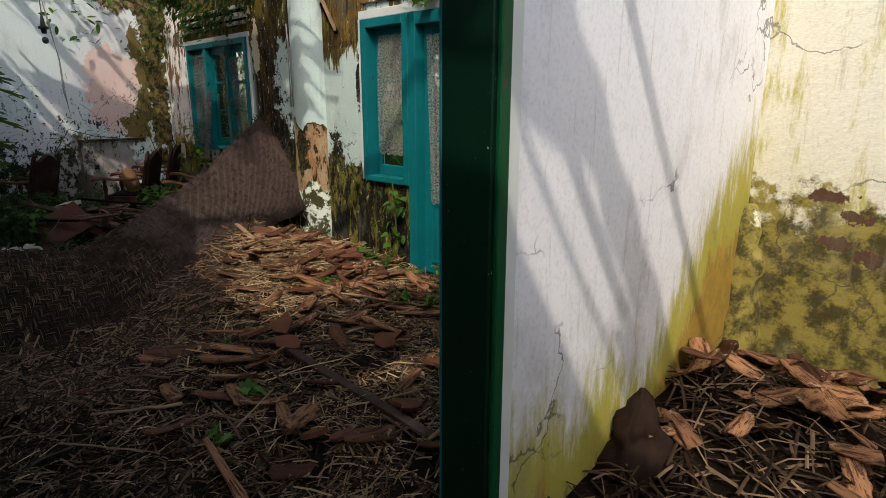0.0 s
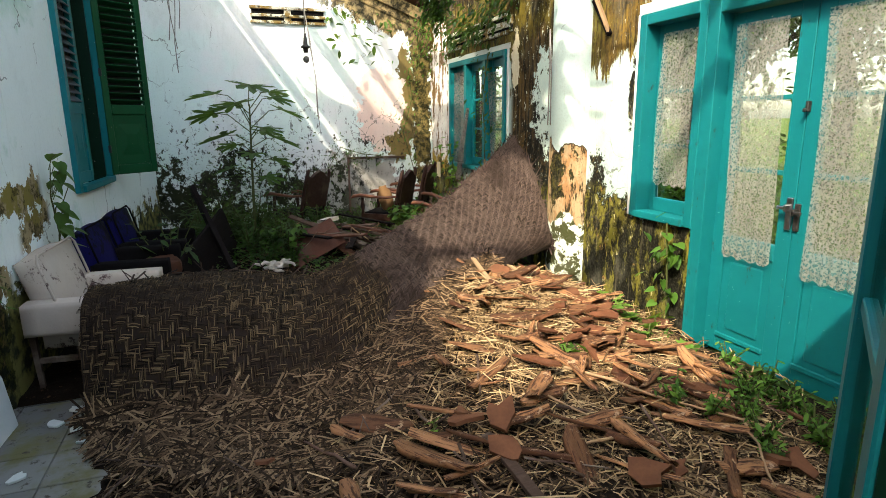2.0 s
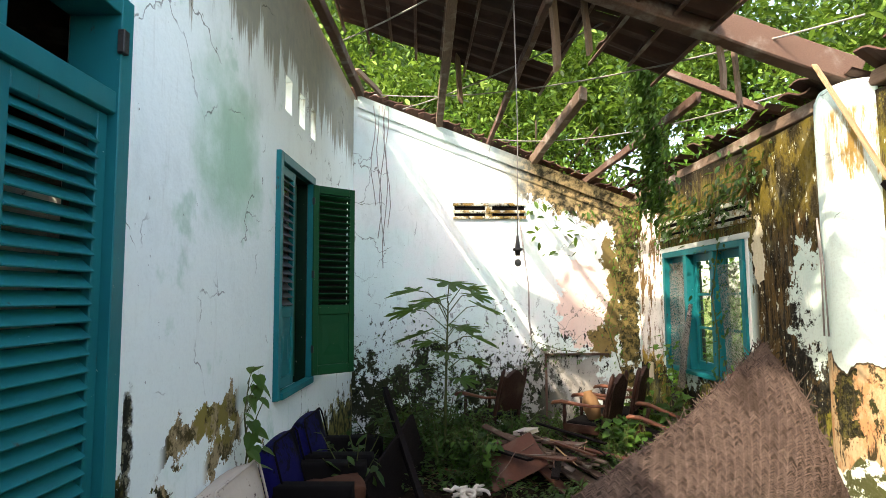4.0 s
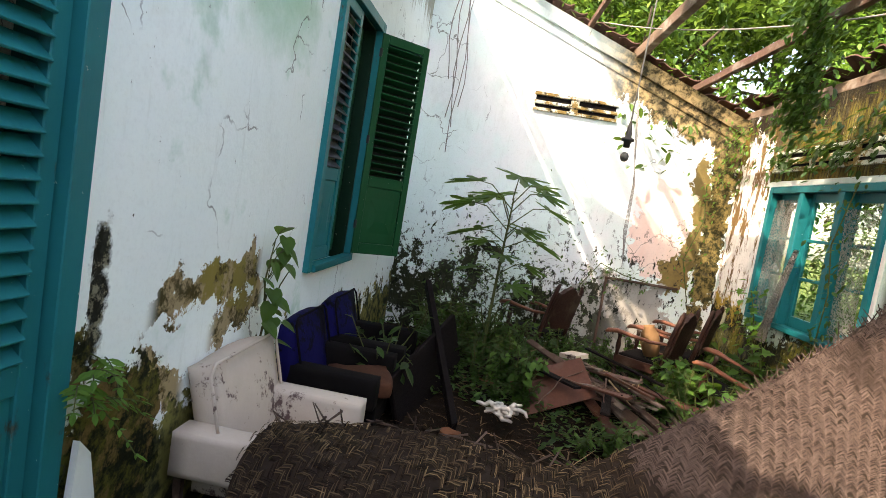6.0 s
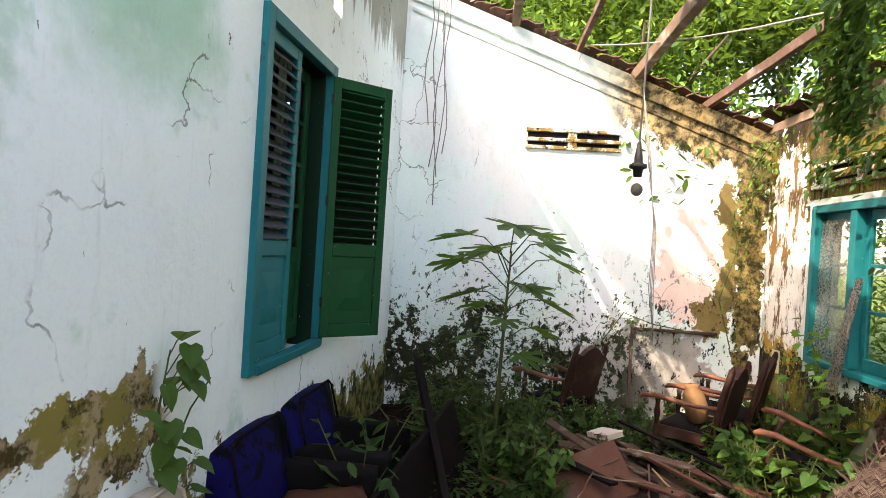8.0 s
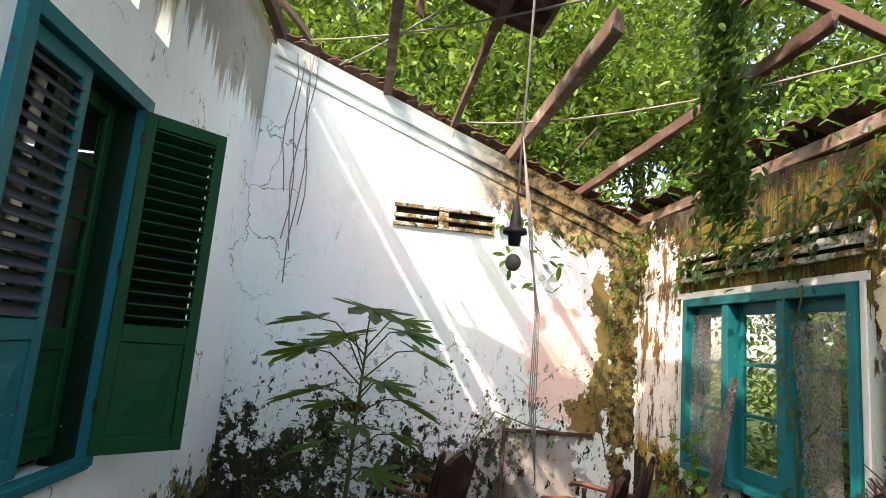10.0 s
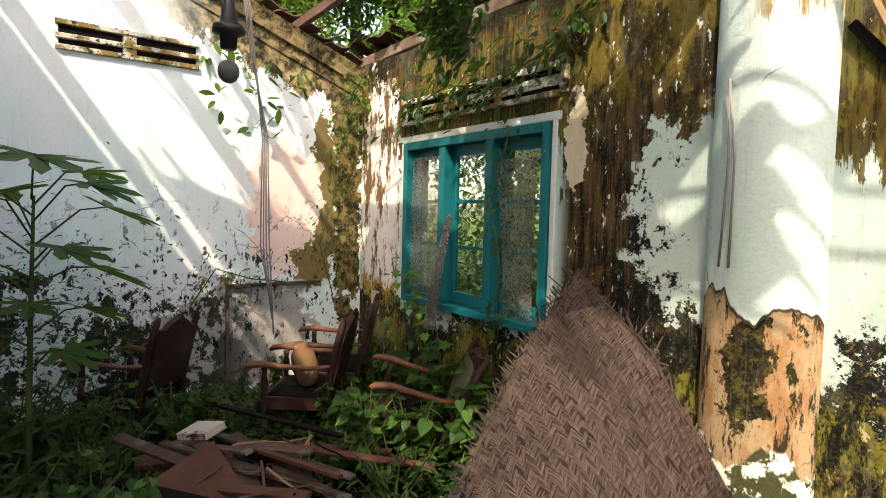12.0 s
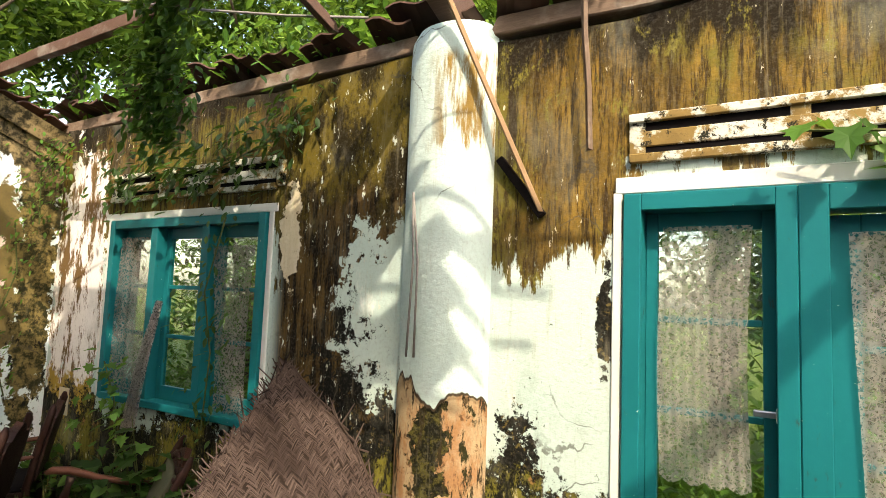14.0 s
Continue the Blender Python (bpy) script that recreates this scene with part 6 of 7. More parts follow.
tube(pot, [(0, 0, 0), (0, 0, 0.02), (0, 0, 0.14), (0, 0, 0.24), (0, 0, 0.29), (0, 0, 0.32)], [0.05, 0.075, 0.10, 0.085, 0.05, 0.055], 16)
ob = mesh_object("clay_pot", pot, BUFF, True)
ob.matrix_world = pose(-8.24, 2.50, 0.42, 12, -8, 0)
tagged(ob, "buff clay pot lying on a chair seat", "pot")

# long dark table top fallen on its edge, beside the black armchairs
timber("fallen_board", (-7.55, 0.16, 0.90), (-6.35, 0.56, 0.10), 0.05, 0.07, DARK_WOOD, "dark rotten beam slanting down to the litter", "beam")
ob = mesh_object("table_top", boxed(((-0.62, -0.02, -0.30), (0.62, 0.02, 0.30)), bevel=0.008), DARK_WOOD)
ob.matrix_world = pose(-6.88, 0.33, 0.24, 12, 14, -18)
tagged(ob, "rotten black table top standing on edge", "table top")

# heap of boards
ob = mesh_object("steel_sheet", boxed(((-0.20, -0.32, -0.004), (0.20, 0.32, 0.004)), bevel=0.002), RUST)
ob.matrix_world = pose(-7.12, 1.34, 0.27, 30, 34, 20)
tagged(ob, "rusty brown metal sheet leaning on the board heap", "sheet")
for k, (x, y, z, tl, az, L, w, mt) in enumerate(((-7.2, 1.62, 0.24, -14, 20, 1.1, 0.12, RUST), (-7.15, 1.78, 0.26, -16, 27, 1.0, 0.09, GREY_WOOD), (-7.05, 1.92, 0.20, -12, 33, 0.9, 0.10, GREY_WOOD), (-7.2, 2.02, 0.24, -10, 22, 1.2, 0.07, GREY_WOOD), (-6.95, 2.16, 0.18, -12, 38, 1.0, 0.08, ROOF_WOOD), (-7.3, 1.72, 0.34, -8, 42, 1.0, 0.06, GREY_WOOD), (-7.5, 2.2, 0.16, 4, 60, 0.9, 0.07, GREY_WOOD), (-7.6, 1.5, 0.32, -4, 80, 0.5, 0.14, RUST))):
    ob = mesh_object("loose_board", boxed(((-L / 2, -w / 2, -0.012), (L / 2, w / 2, 0.012)), bevel=0.003), mt)
    ob.matrix_world = pose(x, y, z, r.uniform(-12, 12), -tl, az)
    tagged(ob, "weathered loose board in a heap" if mt is not RUST else "reddish-brown painted board on a heap", "board", "heap of boards")
for k in range(16):
    x, y = -7.2 + r.gauss(0, 0.28), 1.85 + r.gauss(0, 0.22)
    L, w = r.uniform(0.5, 1.1), r.uniform(0.035, 0.08)
    mt = (GREY_WOOD, ROOF_WOOD, DARK_WOOD, RUST)[k % 4]
    ob = mesh_object("loose_board", boxed(((-L / 2, -w / 2, -0.010), (L / 2, w / 2, 0.010)), bevel=0.003), mt)
    ob.matrix_world = pose(x, y, 0.24 + 0.012 * k, r.uniform(-15, 15), r.uniform(-14, 18), r.gauss(28, 18))
    tagged(ob, "narrow weathered board in a heap", "board", "heap of boards")
for k in range(14):
    a = r.uniform(0, 6.28)
    x, y, L = -7.3 + r.gauss(0, 0.35), 1.8 + r.gauss(0, 0.35), r.uniform(0.25, 0.6)
    stick((x, y, 0.42 + r.uniform(-0.04, 0.05)), (x + L * math.cos(a), y + L * math.sin(a), 0.30 + r.uniform(-0.1, 0.12)), r.uniform(0.004, 0.009), (ROOF_WOOD, STICK, DARK_WOOD)[k % 3], "dry twig tangled in the board heap", 400 + k, "twig")
book = thing("old_book", (-7.72, 1.62, 0.40), "swollen cream-paged book lying on the boards", "book", turn=(8, -10, 30))
part("pages", boxed(((-0.11, -0.075, 0.004), (0.11, 0.075, 0.034)), bevel=0.003), PAPER, book)
part("cover", boxed(((-0.115, -0.08, -0.002), (0.115, 0.08, 0.003)), ((-0.115, -0.08, 0.035), (0.115, 0.08, 0.039)), ((-0.115, -0.083, -0.002), (0.115, -0.078, 0.039)), bevel=0.001), VINYL, book)

# earth mound and crumbled plaster by the doorway wall
bm = bmesh.new()
tube(bm, [(0, 0, -0.05), (0.01, 0, 0.06), (0.0, 0.02, 0.16), (-0.01, 0.0, 0.26), (0, 0, 0.35), (0, 0, 0.39)], [0.17, 0.15, 0.11, 0.075, 0.04, 0.012], 18)
bmesh.ops.subdivide_edges(bm, edges=list(bm.edges), cuts=2, use_grid_fill=True)
for v in bm.verts:
    k = 0.04 * noise.noise(v.co * 11) + 0.02 * noise.noise(v.co * 30)
    v.co += Vector((v.co.x, v.co.y, 0)).normalized() * k
ob = mesh_object("earth_mound", bm, simple("dark_crumbly_earth", (0.05, 0.03, 0.02), (0.015, 0.010, 0.008), 30, 0.95, bump=0.9), True)
ob.matrix_world = pose(-0.93, 2.10, 0.04)
tagged(ob, "crumbly dark earth mound against the partition", "earth mound")
bm = bmesh.new()
tube(bm, [(0, 0, 0), (0, 0, 0.25), (0.01, 0, 0.5), (0, 0, 0.72), (0, 0, 0.80), (0, 0, 0.98), (0, 0, 1.02)], [0.13, 0.12, 0.10, 0.10, 0.075, 0.07, 0.03], 16)
bmesh.ops.subdivide_edges(bm, edges=list(bm.edges), cuts=2, use_grid_fill=True)
for v in bm.verts:
    v.co += Vector((v.co.x, v.co.y, 0)) * (0.5 * noise.noise(v.co * 7) + 0.25 * noise.noise(v.co * 21))
ob = mesh_object("corner_post", bm, PORCH_SIDE, True)
ob.matrix_world = pose(-1.03, YR - 0.02, 0.0)
tagged(ob, "crumbling yellowed plaster post in the porch corner", "post", kind="structure")

# bleached root
bm = bmesh.new()
rr = rng(5)
for k in range(13):
    a = rr.uniform(0, 6.28)
    pts = [Vector((rr.gauss(0, 0.06), rr.gauss(0, 0.06), 0.05 + rr.uniform(0, 0.09)))]
    for q in range(4):
        pts.append(pts[-1] + Vector((math.cos(a) * 0.05, math.sin(a) * 0.05, rr.uniform(-0.03, 0.025))))
        a += rr.uniform(-1.5, 1.5)
    tube(bm, pts, [0.03, 0.028, 0.022, 0.02, 0.012], 7)
ob = mesh_object("bleached_root", bm, PALE_ROOT, True)
ob.matrix_world = pose(-6.55, 0.92, 0.13) @ Matrix.Diagonal((0.8, 0.8, 0.7, 1.0))
tagged(ob, "knotted bleached root on the litter", "root")

# peeled plaster slab at the foot of the left wall
bm = bmesh.new()
outline = [(-0.13, 0.0), (0.12, 0.0), (0.13, 0.22), (0.09, 0.44), (0.06, 0.50), (0.01, 0.72), (-0.04, 0.66), (-0.07, 0.40), (-0.12, 0.28)]
front = [bm.verts.new((x, 0.012, z)) for x, z in outline]
rear = [bm.verts.new((x, -0.012, z)) for x, z in outline]
bm.faces.new(front[::-1])
bm.faces.new(rear)
for k in range(len(front)):
    bm.faces.new((front[k], front[(k + 1) % len(front)], rear[(k + 1) % len(front)], rear[k]))
bmesh.ops.recalc_face_normals(bm, faces=bm.faces)
ob = mesh_object("plaster_slab", bm, simple("bare_white_plaster", (0.74, 0.76, 0.73), (0.52, 0.55, 0.50), 4))
ob.matrix_world = pose(-4.14, left_y(-4.14) + 0.10, 0.0, 6, 0, -3)
tagged(ob, "fallen slab of pale plaster leaning on the wall", "plaster slab")
for k, (x, y) in enumerate(((-4.10, -0.30), (-4.2, -0.42), (-3.95, -0.22), (-3.7, -0.45), (-3.3, -0.3), (-4.35, -0.35))):
    ob = mesh_object("plaster_chip", shard_mesh(300 + k), WHITE_TRIM)
    ob.matrix_world = pose(x, y, 0.002, 0, 0, 50 * k) @ Matrix.Scale(0.7, 4)
    tagged(ob, "pale chip of fallen plaster on the tiles", "plaster chip", "plaster chips")

# ---- plants ----
def leaf_shape(kind):
    """Outline of a leaf of unit length along +x, as a fan round its midrib."""
    if kind == "oval":
        ring = [(0.0, 0.0), (0.25, 0.17), (0.55, 0.20), (0.82, 0.11), (1.0, 0.0), (0.82, -0.11), (0.55, -0.20), (0.25, -0.17)]
    elif kind == "heart":
        ring = [(0.0, 0.0), (-0.12, 0.20), (0.02, 0.40), (0.30, 0.43), (0.62, 0.28), (1.0, 0.0), (0.62, -0.28), (0.30, -0.43), (0.02, -0.40), (-0.12, -0.20)]
    elif kind == "lobed":
        ring = [(0.0, 0.05), (-0.10, 0.30), (0.14, 0.27), (0.22, 0.55), (0.42, 0.27), (0.62, 0.30), (0.66, 0.14), (1.0, 0.0), (0.66, -0.14), (0.62, -0.30), (0.42, -0.27), (0.22, -0.55), (0.14, -0.27), (-0.10, -0.30), (0.0, -0.05)]
    else:
        ring = [(0.0, 0.02)]
        for a in (112, 66, 28, 0, -28, -66, -112):
            L = 0.62 if abs(a) > 100 else 0.85 if abs(a) > 50 else 1.0
            for da, f in ((17, 0.42), (10, 0.66), (14, 0.80), (0, 1.0), (-14, 0.80), (-10, 0.66), (-17, 0.42)):
                q = radians(a + da * (0.9 if f > 0.5 else 1.0) * (0.75 if f > 0.7 else 1))
                ring.append((L * f * math.cos(q), L * f * math.sin(q)))
            ring.append((0.36 * math.cos(radians(a - 22)), 0.36 * math.sin(radians(a - 22))))
    pts = np.array([(0.30 if kind != "palm" else 0.0, 0.0, -0.03)] + [(x, y, 0.10 * abs(y) - 0.16 * x * x) for x, y in ring])
    n = len(ring)
    return pts, [(0, 1 + k, 1 + (k + 1) % n) for k in range(n)]


SHAPES = {k: leaf_shape(k) for k in ("oval", "heart", "lobed", "palm")}
SHAPES["blade"] = (np.array([(0, 0, 0), (0.5, 0.16, 0.03), (1.0, 0, -0.12), (0.5, -0.16, 0.03)]), [(0, 3, 2, 1)])


def leaf_mesh(name, kind, leaves, material):
    """One mesh of many leaves: (place, heading in degrees, droop in degrees, roll, size)."""
    base, tris = SHAPES[kind]
    V, F = [], []
    for (p, az, droop, roll, size) in leaves:
        m = np.array(Euler((radians(roll), radians(droop), radians(az))).to_matrix())
        o = len(V)
        V.extend(((base * size) @ m.T + np.array(p)).tolist())
        F.extend([tuple(o + i for i in t) for t in tris])
    me = bpy.data.meshes.new(name)
    me.from_pydata(V, [], F)
    me.materials.append(material)
    return me


def leaf_object(name, kind, leaves, material, parent=None, label="", category="", kind_tag=""):
    ob = new(name, leaf_mesh(name, kind, leaves, material))
    ob.parent = parent
    return tagged(ob, label, category, kind=kind_tag)


def weed(seed, height, spread, kind, size, material, stems=6, per=7):
    """A leafy weed: stems part and leaves part."""
    r = rng(seed)
    ob = thing("weed", (0, 0, 0), "leafy green weed growing out of the litter", "weed", "weeds in the room")
    bm, leaves = bmesh.new(), []
    for s in range(stems):
        a, lean = r.uniform(0, 6.28), r.uniform(0.1, 0.9) * spread
        h = height * r.uniform(0.55, 1.0)
        pts = [Vector((0, 0, -0.02)), Vector((math.cos(a) * lean * 0.3, math.sin(a) * lean * 0.3, h * 0.5)), Vector((math.cos(a) * lean, math.sin(a) * lean, h))]
        tube(bm, pts, [0.006, 0.005, 0.003], 4)
        for k in range(per):
            f = 0.25 + 0.75 * (k + r.random()) / per
            p = pts[0].lerp(pts[1], min(1, f * 2)) if f < 0.5 else pts[1].lerp(pts[2], f * 2 - 1)
            az = r.uniform(0, 360)
            leaves.append((tuple(p), az, r.uniform(-10, 35), r.uniform(-25, 25), size * r.uniform(0.6, 1.15)))
    tagged(part("stem", bm, STEM, ob), kind="stuff")
    leaf_object("leaf", kind, leaves, material, ob, kind_tag="stuff")
    return ob


r = rng(100)


def scaled_copies(make, places, label):
    """One weed of each kind, then copies at each place (x, y, scale)."""
    src = make()
    for k, (x, y, s) in enumerate(places):
        ob = src if k == 0 else copy_thing(src, Matrix())
        ob.matrix_world = pose(x, y, pile_h(x, y), r.uniform(-7, 7), r.uniform(-7, 7), r.uniform(0, 360)) @ Matrix.Scale(s, 4)
        tagged(ob, label)


back = [(r.uniform(-9.2, -6.2), r.uniform(0.55, 3.3), r.uniform(0.7, 1.3)) for _ in range(70)]
back = [b for b in back if not (-7.7 < b[0] < -6.4 and 1.2 < b[1] < 2.3) and not (b[0] > -6.9 and b[1] < 1.25)]
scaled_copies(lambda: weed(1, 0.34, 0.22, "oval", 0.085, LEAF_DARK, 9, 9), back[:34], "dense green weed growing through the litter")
scaled_copies(lambda: weed(9, 0.48, 0.26, "oval", 0.10, LEAF_DARK, 10, 9), [(r.uniform(-9.1, -7.9), r.uniform(0.0, 1.3), r.uniform(0.9, 1.4)) for _ in range(12)], "bushy dark green weed at the foot of the gable wall")
scaled_copies(lambda: weed(2, 0.42, 0.20, "heart", 0.065, LEAF_WEED, 8, 8), back[34:], "fresh green seedling with heart-shaped leaves")
scaled_copies(lambda: weed(3, 0.55, 0.20, "heart", 0.09, LEAF_WEED, 9, 9), [(-8.9, 3.2, 1.2), (-8.3, 3.3, 1.1), (-7.9, 3.25, 1.3), (-7.6, 3.3, 1.25), (-7.3, 3.3, 1.0), (-8.0, 2.7, 0.9), (-7.3, 2.5, 1.0), (-7.5, 2.55, 1.1), (-7.15, 2.75, 1.2), (-7.85, 2.5, 0.9), (-6.95, 3.0, 1.2)], "leafy shrub of heart-shaped leaves under the window")
scaled_copies(lambda: weed(4, 0.22, 0.14, "oval", 0.055, LEAF_BRIGHT, 8, 8), [(-2.1 + r.uniform(-1.0, 0.7), 3.38 - abs(r.gauss(0, 0.42)), r.uniform(0.6, 1.15)) for _ in range(60)] + [(-2.9, 3.35, 0.8), (-3.4, 3.4, 0.9), (-1.6, 2.3, 0.9)], "low green weed by the double door")
scaled_copies(lambda: weed(5, 0.12, 0.08, "lobed", 0.13, LEAF_BRIGHT, 3, 2), [(-2.55, 1.15, 1.0), (-2.3, 0.95, 0.8), (-3.1, 1.35, 0.9), (-3.6, 2.35, 1.0), (-1.75, 0.75, 0.8), (-4.1, 3.2, 1.3), (-3.95, 3.3, 1.2), (-4.35, 3.35, 1.1), (-3.8, 3.1, 1.2), (-4.7, 3.4, 0.9), (-3.65, 3.3, 1.0)], "young lobed-leaf seedling on the straw")
scaled_copies(lambda: weed(6, 0.50, 0.30, "oval", 0.11, LEAF_DARK, 7, 7), [(-6.55, -0.05, 1.3), (-6.95, 0.0, 1.2), (-7.5, 0.1, 1.2), (-7.9, 0.2, 1.1), (-8.5, 0.3, 1.1), (-7.35, 0.7, 0.9)], "leafy weed growing among the black armchairs")
scaled_copies(lambda: weed(7, 0.30, 0.22, "oval", 0.10, LEAF_BRIGHT, 6, 6), [(-5.42, 0.20, 0.9), (-5.55, -0.05, 0.8)], "green weed beside the cream armchair")
scaled_copies(lambda: weed(8, 1.15, 0.22, "lobed", 0.13, LEAF_WEED, 7, 7), [(-7.55, 3.28, 1.0), (-7.2, 3.2, 0.85), (-6.9, 3.25, 0.9)], "tall lobed-leaf shrub climbing under the window")
scaled_copies(lambda: weed(10, 0.38, 0.22, "oval", 0.055, LEAF_WEED, 12, 12), [(-6.75, 2.35, 1.2), (-6.6, 2.6, 1.1), (-7.0, 2.45, 1.1), (-6.5, 2.15, 0.8), (-8.4, 1.6, 1.2), (-8.6, 1.2, 1.3), (-8.2, 1.95, 1.0), (-8.75, 0.7, 1.3), (-8.2, 0.95, 1.1)], "bushy small-leaved weed in the litter")
# small creeping ground cover
leaves = []
for _ in range(11000):
    x, y = r.uniform(-9.35, -6.0), r.uniform(0.2, 3.45)
    if noise.noise((x * 1.6, y * 1.6, 0)) + 0.35 < r.random() * 0.6 or (x > -6.85 and y < 1.2):
        continue
    leaves.append(((x, y, pile_h(x, y) + r.uniform(0.02, 0.14)), r.uniform(0, 360), r.uniform(-25, 25), r.uniform(-30, 30), r.uniform(0.04, 0.09)))
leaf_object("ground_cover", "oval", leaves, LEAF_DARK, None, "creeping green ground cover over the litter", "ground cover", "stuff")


# papaya sapling
def papaya():
    r = rng(42)
    ob = thing("papaya_sapling", (-7.95, 0.78, 0.05), "slender papaya sapling with lobed leaves, by the gable wall", "sapling")
    bm = bmesh.new()
    tube(bm, [(0, 0, -0.05), (0.02, 0.01, 0.6), (-0.01, 0.03, 1.2), (0.0, 0.05, 1.72)], [0.018, 0.016, 0.012, 0.007], 7)
    part("trunk", bm, STEM, ob, smooth=True)
    bm, leaves = bmesh.new(), []
    for k in range(17):
        z = 1.70 - 0.042 * k if k < 12 else 1.17 - 0.09 * (k - 12)
        az = k * 137.5 + r.uniform(-15, 15)
        L = r.uniform(0.26, 0.46) * (1.0 if k < 12 else 0.6)
        d = Vector((math.cos(radians(az)), math.sin(radians(az)), 0))
        p0 = Vector((0, 0.04, z))
        p1 = p0 + d * L * 0.6 + Vector((0, 0, 0.10 + 0.10 * (k < 8)))
        p2 = p0 + d * L + Vector((0, 0, 0.10 + 0.12 * (k < 8)))
        tube(bm, [p0, p1, p2], [0.006, 0.005, 0.004], 5)
        leaves.append((tuple(p2), az, r.uniform(5, 22), r.uniform(-12, 12), r.uniform(0.27, 0.38) * (1.0 if k < 12 else 0.75)))
    tagged(part("petiole", bm, STEM, ob, smooth=True), kind="stuff")
    for one in leaves:
        leaf_object("leaf", "palm", [one], LEAF_WEED, ob)


papaya()
# feathery growth low on the gable wall
leaves = []
for _ in range(900):
    y = r.gauss(0.9, 0.45)
    z = abs(r.gauss(0.75, 0.42))
    leaves.append(((XF + r.uniform(0.05, 0.5), y, z), r.uniform(0, 360), r.uniform(-20, 40), r.uniform(-30, 30), r.uniform(0.03, 0.08)))
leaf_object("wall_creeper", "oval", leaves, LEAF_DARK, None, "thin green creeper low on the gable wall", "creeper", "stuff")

# heart-leaved climber on the left wall
cl = thing("climber", (-5.32, left_y(-5.32) + 0.06, 0.0), "climbing plant with big heart-shaped leaves on the wall", "climber")
bm = bmesh.new()
tube(bm, [(0, 0, 0.5), (-0.05, 0.03, 0.85), (0.02, 0.03, 1.1), (0.0, 0.05, 1.32)], [0.007, 0.006, 0.005, 0.003], 5)
tube(bm, [(-0.05, 0.03, 0.85), (-0.18, 0.05, 1.05), (-0.30, 0.07, 1.15)], [0.005, 0.004, 0.003], 5)
part("stem", bm, STEM, cl)
leaves = []
for k in range(20):
    f = k / 19
    x, z = r.gauss(-0.04, 0.05 + 0.11 * f), 0.62 + 0.72 * f ** 0.7 + r.gauss(0, 0.04)
    leaves.append(((x, 0.05 + 0.05 * r.random(), z), 90 + r.gauss(0, 55), r.uniform(15, 60), r.uniform(-25, 25), r.uniform(0.07, 0.10) + 0.03 * f))
for one in leaves:
    leaf = leaf_object("leaf", "heart", [one], LEAF_WEED, cl)
    bm = bmesh.new()
    p = Vector(one[0])
    tube(bm, [(-0.02, 0.03, p.z - 0.10), (p.x * 0.6, 0.05, p.z - 0.03), p], 0.0025, 4)
    part("leaf_stalk", bm, STEM, leaf)
fern = thing("fern", (-4.15, left_y(-4.15) + 0.03, 0.95), "small bright fern on the mossy foot of the wall", "fern")
for k in range(11):
    a0, L, rise = r.uniform(-1.3, 1.3), r.uniform(0.13, 0.24), r.uniform(-0.5, 0.9)
    root = Vector((r.uniform(-0.08, 0.08), 0.0, r.uniform(-0.16, 0.06)))
    d = Vector((math.sin(a0), 0.55, rise)).normalized()
    bm, leaves = bmesh.new(), []
    pts = [root + d * (L * q / 6) - Vector((0, 0, 0.10 * L * (q / 3) ** 2)) for q in range(7)]
    tube(bm, pts, [0.0022] * 7, 4)
    rachis = part("frond", bm, STEM, fern)
    az = math.degrees(math.atan2(d.y, d.x))
    for q in range(1, 7):
        for side in (-1, 1):
            leaves.append((tuple(pts[q]), az + side * 68, 10, side * 15, 0.055 * (1.15 - q / 8)))
        if q == 6:
            leaves.append((tuple(pts[q]), az, 20, 0, 0.045))
    tagged(leaf_object("leaflet", "oval", leaves, LEAF_BRIGHT, rachis), kind="stuff")


def vine(name, pts, count, size, kind, material, label, spread=0.06, seed=1, stem=0.006):
    """A climbing or hanging vine along places, with leaves."""
    r = rng(seed)
    ob = thing(name, (0, 0, 0), label, "vine")
    pts = [Vector(p) for p in pts]
    bm = bmesh.new()
    tube(bm, pts, stem, 5)
    part("stem", bm, STEM, ob)
    leaves = []
    for _ in range(count):
        f = r.random() * (len(pts) - 1)
        i = min(len(pts) - 2, int(f))
        p = pts[i].lerp(pts[i + 1], f - i) + Vector((r.gauss(0, spread), r.gauss(0, spread), r.gauss(0, spread)))
        p.y = min(p.y, YR - 0.03) if p.z < 3.2 else p.y
        leaves.append((tuple(p), r.uniform(180, 360), r.uniform(0, 70), r.uniform(-30, 30), size * r.uniform(0.6, 1.2)))
    leaf_object("leaf", kind, leaves, material, ob, kind_tag="stuff")
    return ob


vine("hanging_vine", [(-6.5, 2.45, 4.2), (-6.65, 2.58, 3.7), (-6.8, 2.68, 3.1), (-6.8, 2.71, 2.62)], 2000, 0.08, "oval", LEAF_WEED, "thick dark vine hanging from the roof timbers", 0.08, 2, 0.02)
vine("wall_vine", [(-8.6, 3.45, 2.55), (-7.9, 3.42, 2.7), (-7.3, 3.42, 2.62), (-6.8, 3.42, 2.75), (-6.5, 3.44, 3.0)], 520, 0.085, "oval", LEAF_DARK, "leafy creeper over the window head", 0.12, 3)
vine("wall_vine", [(-9.3, 3.3, 2.3), (-9.35, 3.3, 2.75), (-9.2, 3.4, 3.0)], 220, 0.06, "oval", LEAF_BRIGHT, "bright creeper in the wall corner", 0.10, 4)
